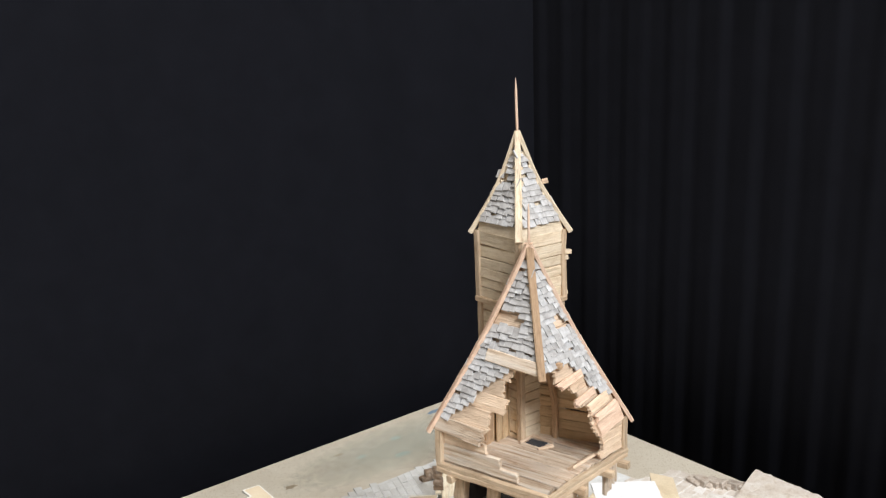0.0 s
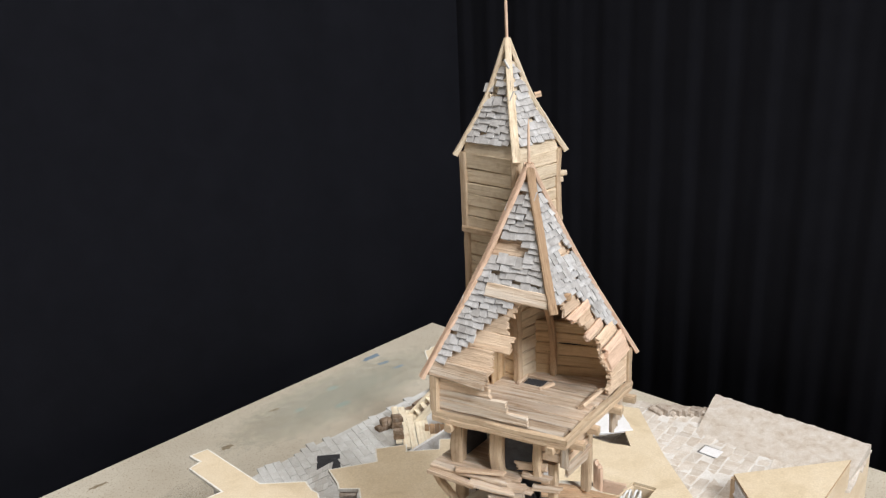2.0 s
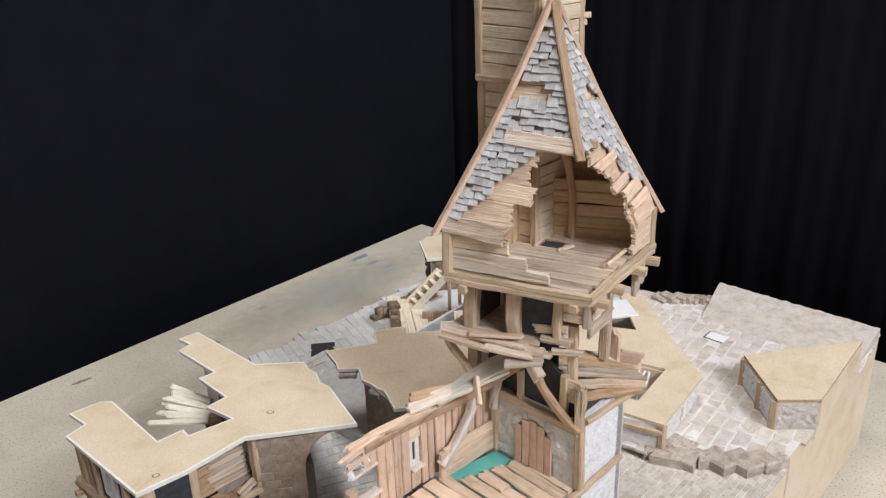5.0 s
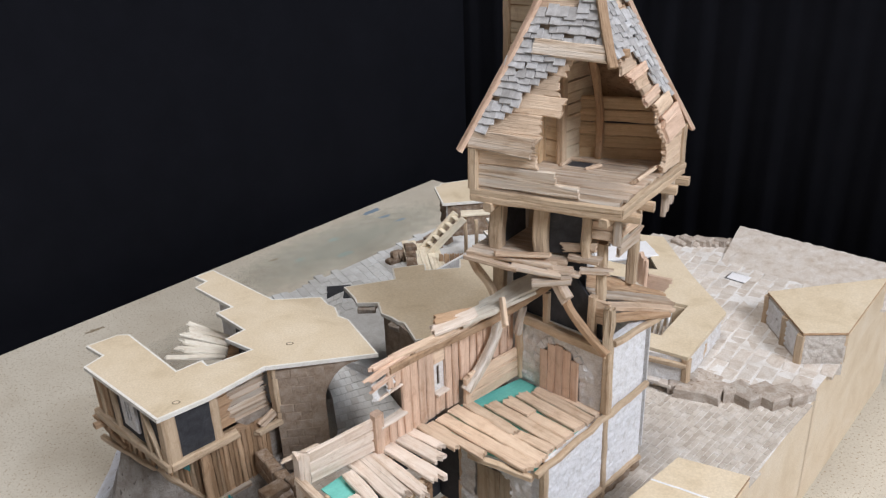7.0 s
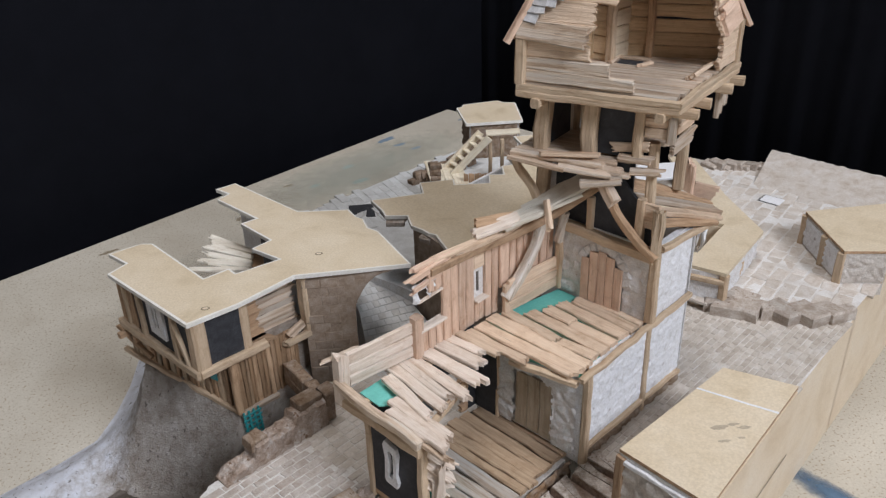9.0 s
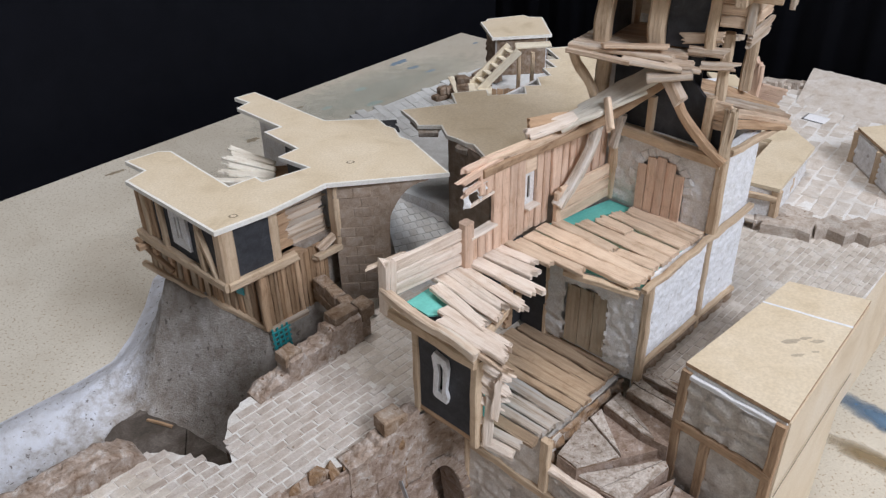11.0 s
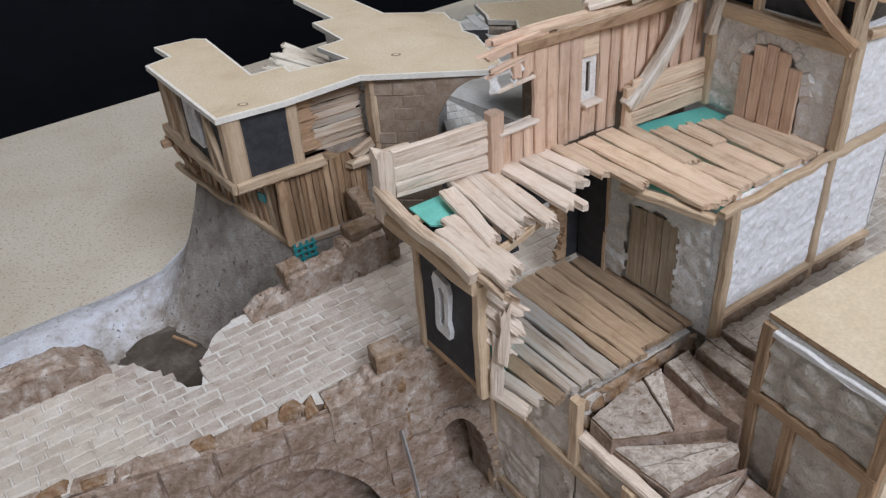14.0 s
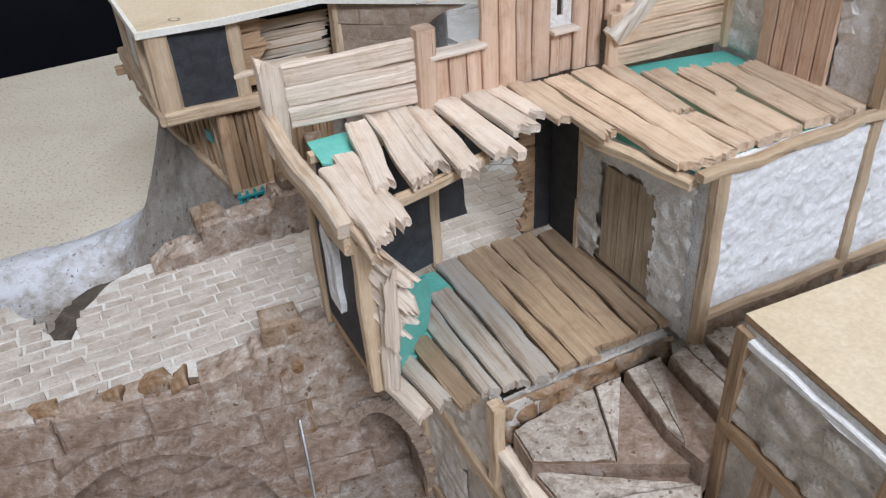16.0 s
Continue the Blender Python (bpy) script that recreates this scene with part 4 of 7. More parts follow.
def far_cottage():
    t = thing("far_cottage", (*H(53, 50), 16.4), "small stone cottage under a square plywood sheet", "house")
    ply_roof(t, [(12.9, 134.6), (4.0, 134.7), (3.7, 142.6), (4.6, 142.9), (5.0, 144.0), (11.0, 145.0), (11.6, 143.9), (13.6, 143.3)], 22.4, label="square cream plywood sheet")
    c = [(4.9, 135.6), (12.2, 135.4), (12.8, 142.4), (5.0, 142.6)]
    for p, q in zip(c, c[1:] + c[:1]):
        wall(t, p, q, 15.0, 22.0, 0.4, PLASTER, "wall")
        relief_wall(t, p, q, 16.0, 22.0, BRICK, 0.3, 0.3, 1.3, seed=q[0], lift=0.2)
    s = thing("model_staircase", (*H(50, 34), 16.4), "small open wooden staircase with pale stringers", "staircase")
    p0, p1 = Vector((-0.3, 126.9, 17.6)), Vector((5.5, 126.7, 23.4))
    side = Vector((0.3, -0.95, 0)).normalized()
    for k in (-1.0, 1.0):
        plank(s, p0 + side * k * 1.3, p1 + side * k * 1.3, 1.2, 0.3, side, CREAM, name="stringer")
    for i in range(6):
        c = p0.lerp(p1, (i + 0.5) / 6)
        plank(s, c - side * 1.3, c + side * 1.3, 0.75, 0.25, (0, 0, 1), CREAM, name="step")
    lp = p1 + Vector((1.4, 0.2, 0.2))
    plank(s, lp + Vector((-1.2, 0, 0)), lp + Vector((3.6, -0.6, 0.2)), 1.9, 0.3, (0, 0, 1), CREAM, name="landing")
    for k in (-1.2, 2.4):
        beam(s, lp + side * k + EZ * -0.2, Vector(((lp + side * k).x, (lp + side * k).y, 16.4)), 0.5, material=BEAM, name="post", up=(1, 0, 0))
    board_wall(s, (1.6, 122.4), (6.6, 121.6), 16.5, 19.4, 7, STAINED, 0.25, True, 0.2, 0.4, name="board")
    floor_d = thing("plank_landing", (-0.6, 120.0, 16.4), "short boarded landing of cream wooden strips round a dark hole", "boards")
    for x0, y0, x1, y1, w in LANDING:
        plank(floor_d, Vector((x0, y0, 18.2)), Vector((x1, y1, 18.2)), w, 0.3, (0, 0, 1), CREAM, 0.1, 0.1)
    for x, y in ((-2.2, 123.0), (-0.4, 115.4), (3.2, 115.0)):
        beam(floor_d, Vector((x, y, 16.4)), Vector((x, y, 18.1)), 0.5, name="post", up=(1, 0, 0))
    w = thing("rubble_wall", (-2, 126.5, 16.4), "low ruined wall of loose brown stones", "wall")
    tiles = block_meshes("loose_stone", 1.6, 1.1, 0.9, BRICK, 4, 0.14, 0.2)
    for i in range(40):
        s0 = rng.random()
        p = Vector((-4.6, 127.4, 0)).lerp(Vector((5.0, 133.0, 0)), s0) + Vector((rng.uniform(-0.5, 0.5), rng.uniform(-0.5, 0.5), 0))
        lvl = rng.randint(0, 2 if s0 > 0.45 else 1)
        piece("stone", rng.choice(tiles), w, lay(p + EZ * (16.4 + 0.85 * lvl), (math.cos(0.6 + rng.uniform(-0.4, 0.4)), math.sin(0.6), 0), (rng.uniform(-0.15, 0.15), rng.uniform(-0.15, 0.15), 1)))
    pr = thing("brick_pier", (-2.4, 121.0, 18.4), "short pier of brown blocks on the landing", "pier")
    for i in range(4):
        piece("stone", rng.choice(tiles), pr, lay((-2.5, 121.0 + 0.2 * i, 18.4 + 0.86 * i), (1, rng.uniform(-0.2, 0.2), 0), (0, 0, 1)), (0.85, 1.1, 1))


far_cottage()


def right_house():
    t = thing("right_house", (*H(12, 42), 17.0), "plastered model house under an angled plywood sheet with an open hatch", "house")
    outer = [H(6.9, 28.4), H(2.25, 29.2), H(3.7, 41.2), H(11.6, 47.6), H(20.8, 56.4), H(24.2, 55.0), H(16.0, 46.4), H(18.6, 45.2), H(26.0, 44.0), H(22.0, 33.0), H(12.0, 26.5)]
    hatch = [H(8.0, 39.9), H(6.9, 31.5), H(11.5, 30.6), H(11.0, 39.2)]
    bm = bmesh.new()
    edges = []
    for loop in (outer, hatch):
        vv = [bm.verts.new((x, y, 20.15)) for x, y in loop]
        edges += [bm.edges.new((vv[i], vv[(i + 1) % len(vv)])) for i in range(len(vv))]
    bmesh.ops.triangle_fill(bm, use_beauty=True, edges=edges)
    geo = bmesh.ops.extrude_face_region(bm, geom=bm.faces[:])
    bmesh.ops.translate(bm, vec=(0, 0, 0.4), verts=[g for g in geo["geom"] if isinstance(g, bmesh.types.BMVert)])
    bmesh.ops.recalc_face_normals(bm, faces=bm.faces[:])
    part("roof_sheet", bm, PLYTOP, t, "unpainted plywood sheet with a square hatch")
    for i in range(4):
        p, q = hatch[i], hatch[(i + 1) % 4]
        wall(t, p, q, 15.8, 20.1, 0.3, PLY, "hatch_lining")
    run = [(8.0, 28.0), (2.8, 29.6), (4.4, 41.0), (12.1, 46.8), (20.6, 55.6)]
    for (a0, b0), (a1, b1) in zip(run, run[1:]):
        wall(t, H(a0, b0), H(a1, b1), 14.0, 20.1, 0.5, PLASTER, "wall")
    relief_wall(t, H(8.0, 28.0), H(2.8, 29.6), 14.2, 18.4, PLASTER, depth=0.07, seed=3.0, lift=0.25)
    relief_wall(t, H(2.8, 29.6), H(4.4, 41.0), 17.0, 20.0, PLASTER, depth=0.2, seed=4.0, lift=0.25)
    post(t, 2.6, 29.6, 14.0, 20.1, 0.9)
    beam(t, H(7.8, 27.8, 19.3), H(2.4, 29.3, 19.3), 0.8, 0.6, name="wall_plate")
    post(t, 3.6, 35.6, 15.7, 20.1, 0.7)
    plank(t, H(26.0, 44.0, 20.5), H(20.0, 51.8, 20.5), 5.0, 0.4, (0, 0, 1), WHITE, 0.2, 0.2, "white_board")
    wires = thing("wire_bundle", (*H(9.5, 35.0), 15.6), "loose loops of thin white cable inside a hatch", "cable")
    WIRE = mottled("white_cable", [(0.3, (0.75, 0.75, 0.75)), (0.7, (0.85, 0.85, 0.85))], 50, 400, rough=0.4, mm=0.1)
    for k in range(6):
        cu = bpy.data.curves.new("cable", "CURVE")
        cu.dimensions, cu.bevel_depth, cu.resolution_u = "3D", 0.15 * CM, 6
        sp = cu.splines.new("NURBS")
        sp.points.add(4)
        a0, b0 = 8.6 + rng.random() * 2.4, 33.2 + rng.random() * 4
        base = H(9.5, 35.0, 15.6)
        for i, (da, db, z) in enumerate(((0, 0, 15.8), (rng.uniform(-1, 1), 0.6, 19.5), (rng.uniform(-1, 1), 1.6, 21.2), (0.5, 2.6, 19.2), (0.4, 3.0, 15.8))):
            v = (H(a0 + da * 0.8, b0 + db, z) - base) * CM
            sp.points[i].co = (*v, 1)
        sp.use_endpoint_u = True
        cu.materials.append(WIRE)
        ob = new("cable", cu)
        ob.parent = wires


right_house()


def corner_house():
    t = thing("corner_house", (*H(-4, 49), 17.0), "low stone hut under a plywood sheet at the plateau's edge", "house")
    c = [H(1.8, 48.4), H(-5.45, 41.25), H(-9.2, 44.5), H(-8.15, 61.5)]
    ply_roof(t, c, 21.1, rim=False)
    for i, (p, q) in enumerate(zip(c, c[1:] + c[:1])):
        cen = sum((Vector(v) for v in c), Vector((0, 0))) / 4
        p2, q2 = Vector(p).lerp(cen, 0.035), Vector(q).lerp(cen, 0.035)
        wall(t, p2, q2, 15.5 if i < 2 else 17.1, 20.7, 0.4, RAWPLASTER if i < 2 else PLY, "wall")
        if i < 2:
            relief_wall(t, p2, q2, 17.2, 20.5, WHITE_STONE if i == 0 else RAWPLASTER, 0.14, 0.16, 1.5, seed=i + 8.0, lift=0.2)
    for a, b, w in ((1.6, 48.1, 0.7), (-2.3, 44.4, 0.9), (-5.2, 41.6, 0.95), (-8.9, 44.6, 0.55)):
        post(t, a, b, 17.0, 20.7, w)


corner_house()


def near_house():
    t = thing("near_house", (*H(-9, 4), 0.0), "plastered model house with timber posts under a stained plywood sheet", "house")
    c = [H(-5.2, -3.2), H(-13.0, -3.9), H(-12.0, 13.0), H(-6.2, 11.3)]
    ply_roof(t, c, 22.3, label="stained plywood sheet with a white joint line", rim=False)
    for a, b, r in ((-9.6, 4.0, 0.8), (-10.2, 5.0, 0.5), (-11.0, 5.2, 0.6), (-11.4, 4.0, 0.35), (-10.6, 2.8, 0.5)):  # grey scuffs
        v = H(a, b)
        pts = [(v[0] + r * (0.6 + 0.5 * rng.random()) * math.cos(6.283 * i / 11), v[1] + 0.4 * r * (0.5 + 0.6 * rng.random()) * math.sin(6.283 * i / 11)) for i in range(11)]
        slab(t, pts, 22.29, 22.312, SCUFF, "scuff")
    cen = sum((Vector(v) for v in c), Vector((0, 0))) / 4
    ins = [Vector(v).lerp(cen, 0.03) for v in c]
    mats = (PLASTER, PLY, PLY, PLASTER)
    for i in range(4):
        wall(t, ins[i], ins[(i + 1) % 4], 0, 21.9, 0.4, mats[i], "wall")
    p, q = ins[0], ins[1]
    relief_wall(t, p, q, 17.2, 21.2, RAWPLASTER, 0.16, 0.28, 2.4, "stone_facing", seed=2.0, lift=0.2)
    relief_wall(t, p, q, 6.0, 16.4, RAWPLASTER, 0.2, 0.14, 2.8, "stone_facing", seed=6.0, lift=0.2)
    n = (Vector((*q, 0)) - Vector((*p, 0))).normalized().cross(EZ)
    P3, Q3 = Vector((*p, 0)) + n * 0.3, Vector((*q, 0)) + n * 0.3
    plank(t, P3 + EZ * 21.4, Q3 + EZ * 21.4, 0.42, 0.3, n, WHITE, 0.1, 0.1, "filler_line", wob=0.09, label="white filler smeared along the joint")
    beam(t, P3 + EZ * 16.8, Q3 + EZ * 16.8, 0.45, 0.8, STAINED, name="rail")
    for s in (0.02, 0.34, 0.97):
        c3 = P3.lerp(Q3, s)
        z1 = 21.7 if s != 0.34 else 16.5
        beam(t, c3 + EZ * 6.0, c3 + EZ * z1, 0.75, 0.4, STAINED, up=n, name="post")
    a, b = Vector(c[0]).lerp(Vector(c[3]), 0.72), Vector(c[1]).lerp(Vector(c[2]), 0.74)
    plank(t, Vector((*a, 22.31)), Vector((*b, 22.31)), 0.22, 0.05, (0, 0, 1), WHITE, name="joint_line", wob=0.03)
    plank(t, Vector((*Vector(c[1]).lerp(Vector(c[2]), 0.02), 15.0)) - EA * 0.22, Vector((*Vector(c[2]), 15.0)) - EA * 0.22, 0.12, 0.05, EA * -1, BROWN, name="joint_line")


near_house()

# ---- the ruined main house ----
def bent(parent, pts, w, t, material, name="curved_timber", up=(0, 0, 1), taper=0.0, label=""):
    """A bent timber along a smooth run of points."""
    ps = [Vector(p) for p in pts]
    path = []
    for i in range(len(ps) - 1):
        p0, p1, p2, p3 = ps[max(i - 1, 0)], ps[i], ps[i + 1], ps[min(i + 2, len(ps) - 1)]
        for k in range(4):
            s = k / 4
            path.append(0.5 * (2 * p1 + (p2 - p0) * s + (2 * p0 - 5 * p1 + 4 * p2 - p3) * s * s + (3 * p1 - p0 - 3 * p2 + p3) * s ** 3))
    path.append(ps[-1])
    m = frame_of(ps[0], ps[-1], up)
    inv = m.inverted()
    vs, fs = [], []
    n = len(path)
    for i, p in enumerate(path):
        d = (path[min(i + 1, n - 1)] - path[max(i - 1, 0)]).normalized()
        z = (Vector(up) - d * Vector(up).dot(d)).normalized()
        y = z.cross(d)
        f = 1 - taper * i / (n - 1) + rng.uniform(-0.05, 0.05)
        for sy, sz in ((-0.5, -0.35), (-0.35, -0.5), (0.35, -0.5), (0.5, -0.35), (0.5, 0.35), (0.35, 0.5), (-0.35, 0.5), (-0.5, 0.35)):
            vs.append(inv @ (p + y * w * sy * f + z * t * sz * f))
    for i in range(n - 1):
        for k in range(8):
            fs.append([i * 8 + k, i * 8 + (k + 1) % 8, i * 8 + 8 + (k + 1) % 8, i * 8 + 8 + k])
    fs += [list(range(7, -1, -1)), list(range(n * 8 - 8, n * 8))]
    return mesh_ob(name, vs, fs, material, parent, m, label)


def green_sheet(parent, pts, z, name="green_sheet"):
    return slab(parent, pts, z, z + 0.12, GREEN, name, label="bare green card sheet")


def main_house():
    t = thing("ruined_house", (*H(5, 3), 14.0), "ruined half-timbered model house with broken plank floors", "house")
    # white right-hand wall, two bays, with stone footing
    wall(t, H(0.29, 0.0), H(0.29, 15.4), 12.0, 25.0, 0.5, WHITE_STONE, "side_wall")
    relief_wall(t, H(0, 0.4), H(0, 8.7), 17.4, 24.6, WHITE_STONE, 0.12, 0.09, 1.0, "plaster_panel", "rough white plaster panel", seed=1.0)
    relief_wall(t, H(0, 9.3), H(0, 15.4), 17.0, 24.6, WHITE_STONE, 0.12, 0.09, 1.0, "plaster_panel", "rough white plaster panel", seed=5.0)
    relief_wall(t, H(0, 9.2), H(0, 15.2), 26.0, 32.4, WHITE_STONE, 0.12, 0.09, 1.0, "plaster_panel", "rough white plaster panel", seed=7.0)
    wall(t, H(0.29, 9.0), H(0.29, 15.2), 25.0, 32.6, 0.5, WHITE_STONE, "side_wall")
    relief_wall(t, H(-0.1, -0.2), H(-0.1, 15.4), 13.6, 17.0, BRICK, 0.2, 0.3, 1.6, "footing", "low brown stone footing", seed=9.0)
    beam(t, H(-0.15, 0.0, 17.2), H(-0.15, 15.4, 16.8), 0.45, 0.45, BEAM, name="sill")
    beam(t, H(-0.3, -1.6, 25.1), H(-0.25, 15.6, 25.3), 0.55, 0.45, BEAM, name="floor_edge", wob=0.1)
    beam(t, H(0.0, 0.0, 14.2), H(0.0, 0.0, 25.0), 0.65, 0.65, BEAM, up=EA, name="post")
    beam(t, H(0.0, 9.0, 14.6), H(0.0, 9.0, 25.0), 0.55, 0.6, BEAM, up=EA, name="post")
    beam(t, H(0.0, 9.0, 25.4), H(0.0, 9.0, 32.2), 0.8, 0.8, BEAM, up=EA, name="post")
    # back wall with the arched door
    cx, half, spring, crown = 4.9, 2.15, 28.0, 30.6

    def arch(s, z):
        a = 9.8 - s
        d = abs(a - cx)
        if z < spring:
            return d < half
        return (d / half) ** 2 + ((z - spring) / (crown - spring)) ** 2 < 1

    wall(t, H(11.2, 9.3), H(0.3, 9.3), 25.0, 32.4, 0.4, PLASTER, "back_wall")
    relief_wall(t, H(9.8, 9.0), H(0.4, 9.0), 25.3, 31.6, PLASTER, 0.13, 0.13, 2.7, "stone_facing", "whitewashed rough stone facing", keep=lambda s, z: not arch(s, z), seed=2.5, lift=0.1)
    for i in range(12):  # ring of wedge stones round the arch
        f = math.pi * (i + 0.5) / 12
        c = H(cx + (half + 0.42) * math.cos(f), 8.98, spring + (crown - spring + 0.42) * math.sin(f))
        tang = EA * -math.sin(f) + EZ * math.cos(f)
        piece("arch_stone", rng.choice(ARCHSTONES), t, lay(c, tang, EB * -1), (1, 1, rng.uniform(0.7, 1.1)))
    d = thing_part("door", t)
    for i in range(5):
        a0 = cx - half + (i + 0.5) * 2 * half / 5
        zt = spring + (crown - spring) * math.sqrt(max(0.0, 1 - ((a0 - cx) / half) ** 2)) - 0.08
        plank(d, H(a0, 8.66, 25.3), H(a0, 8.66, zt + 0.1), 2 * half / 5 - 0.05, 0.22, EB * -1, PINE, name="board", wob=0.02)
    beam(t, H(9.6, 8.8, 31.9), H(0.0, 8.8, 31.8), 0.9, 0.95, BEAM, name="tie_beam", wob=0.09)
    post(t, 9.6, 8.9, 25.3, 31.6, 0.8)
    # gable over the door: dark panels between timbers
    ring = [(0.0, 32.2), (9.0, 32.2), (9.0, 34.4), (8.0, 35.2), (5.0, 37.9), (4.2, 37.9), (0.0, 33.6)]
    vs, fs = outline_solid(ring, -0.15, 0.15)
    mg = Matrix((-EA, EZ, (-EA).cross(EZ))).transposed().to_4x4()
    mg.translation = H(9.3, 9.4, 0)
    mesh_ob("black_panel", vs, fs, BLACK, t, mg, "black card gable panel")
    post(t, 6.6, 8.9, 32.3, 35.4, 0.6)
    post(t, 1.7, 8.9, 32.3, 36.6, 0.7)
    plank(t, H(0.0, 8.7, 31.9), H(0.0, 8.8, 36.0), 0.95, 0.8, EB * -1, BEAM, 0, 0.5, "board", twist=12, wob=0.12)
    for z in (34.5, 35.3, 36.0):
        plank(t, H(1.4, 9.0, z), H(0.2, 9.1, z), 0.75, 0.3, EB * -1, BALSA, 0, 0.2, "board")
    bent(t, [H(4.4, 8.2, 36.6), H(3.6, 8.2, 35.0), H(1.6, 8.2, 33.2), H(-0.3, 8.3, 31.9)], 0.7, 0.65, STAINED, "brace", EB * -1)
    beam(t, H(5.0, 8.0, 37.6), H(3.9, 8.0, 36.0), 1.2, 0.9, WEATHERED, name="ridge_end", rag1=0.5)
    # ragged roof boards towards the right
    for a0, b0, z0, a1, b1, z1, w, m in ((5.2, 10.0, 36.6, 0.8, 19.2, 32.9, 0.9, STAINED), (6.2, 11.4, 36.1, 2.6, 18.8, 33.4, 1.9, LIMED), (3.4, 10.0, 36.0, -0.1, 18.9, 32.6, 1.1, WEATHERED),
                                         (2.0, 9.8, 35.2, -0.6, 18.4, 32.3, 1.1, BALSA), (0.8, 9.8, 34.4, -0.7, 17.4, 32.2, 1.0, STAINED), (4.2, 12.6, 35.0, 1.0, 19.0, 32.6, 0.9, BALSA)):
        plank(t, H(a0, b0, z0), H(a1, b1, z1), w, 0.45, (0.1, -0.1, 1), m, 0.4, 0.5, "roof_board", wob=0.09)
    bent(t, [H(4.8, 8.6, 37.8), H(5.4, 11.5, 36.4), H(3.4, 15.4, 34.8), H(0.9, 19.3, 32.6)], 0.7, 0.7, STAINED, "rafter")
    beam(t, H(-0.3, 9.4, 32.4), H(-0.5, 18.6, 31.9), 0.55, 0.55, BEAM, name="wall_plate", wob=0.09)
    plank(t, H(2.7, 18.6, 32.8), H(2.5, 18.3, 36.6), 1.0, 0.5, EB * -1, PINE, 0, 0.9, "splintered_stake")
    plank(t, H(2.4, 18.9, 34.0), H(0.9, 20.4, 33.4), 1.6, 0.3, -EB, PINE, 0.1, 0.5, "roof_board")
    # left wall: upright boards, broken window, slit
    board_wall(t, H(11.5, -4.9), H(11.5, -1.0), 25.3, 32.9, 4, PINE, 0.4, True, 0, 0.25, out=-EA)
    board_wall(t, H(11.5, 0.3), H(11.3, 2.0), 25.3, 32.4, 2, PINE, 0.4, True, 0, 0.1, out=-EA)
    board_wall(t, H(11.5, -1.0), H(11.5, 0.3), 25.3, 27.5, 2, PINE, 0.4, True, out=-EA)
    plank(t, H(11.5, -1.0, 31.6), H(11.5, 0.3, 31.6), 2.0, 0.4, -EA, BALSA, name="lintel_board")
    plank(t, H(11.2, -1.1, 27.6), H(11.2, 0.4, 27.6), 0.8, 0.2, (0, 0, 1), PLASTERWOOD, name="window_ledge")
    wall(t, H(11.6, -1.0), H(11.6, 0.3), 27.5, 30.7, 0.15, PLASTER, "slit_window", holes=([(0.45, 28.2), (0.8, 28.2), (0.8, 30.2), (0.45, 30.2)],))
    board_wall(t, H(11.5, -7.6), H(11.5, -4.9), 25.3, 27.6, 3, PINE, 0.4, True, 0, 0.1, out=-EA)
    plank(t, H(11.4, -7.7, 27.8), H(11.4, -4.8, 27.8), 0.9, 0.25, (0, 0, 1), PLASTERWOOD, 0.2, 0, "window_ledge")
    board_wall(t, H(11.5, -6.4), H(11.5, -4.9), 30.8, 32.6, 2, PINE, 0.35, True, 0.5, 0.1, out=-EA)
    relief_wall(t, H(11.7, -8.0), H(11.7, -5.4), 30.2, 32.0, PLASTER, 0.2, 0.4, 0.7, "broken_plaster", "jagged white plaster remnant", keep=lambda s, z: z > 31.0 or (s % 1.3) < 0.8, seed=11)
    plank(t, H(11.5, -8.4, 32.6), H(11.5, -3.8, 33.0), 0.6, 0.35, -EA, PINE, 0.9, 0.2, "splintered_board")
    plank(t, H(11.5, -8.0, 31.6), H(11.5, -4.6, 32.1), 0.4, 0.3, -EA, PINE, 0.9, 0.2, "splintered_board")
    plank(t, H(11.4, -4.8, 30.6), H(11.4, -7.6, 30.4), 0.25, 0.25, (0, 0, 1), PLASTERWOOD, 0.2, 0, "splinter")
    post(t, 11.5, -7.9, 25.0, 29.2, 0.95, PINE)
    board_wall(t, H(11.2, 2.0), H(10.4, 8.8), 27.6, 32.6, 7, PINE, 0.35, True, 0, 0.3, out=-EA)
    board_wall(t, H(10.2, 2.2), H(9.8, 8.8), 25.4, 28.6, 3, BALSA, 0.4, False, out=-EA)
    plank(t, H(10.3, 2.1, 25.2), H(10.3, 2.1, 28.2), 0.8, 0.5, -EA, BALSA, name="post")
    bent(t, [H(9.4, 5.6, 33.2), H(9.7, 5.2, 31.0), H(10.0, 3.6, 28.6), H(10.2, 1.8, 27.0)], 0.8, 0.75, BLEACHED, "curved_brace", EB * -1, -0.2, "bleached grey curved timber brace")
    bent(t, [H(8.9, 8.4, 33.4), H(9.2, 8.3, 31.6), H(9.4, 8.2, 30.4)], 0.7, 0.6, BLEACHED, "brace", EB * -1)
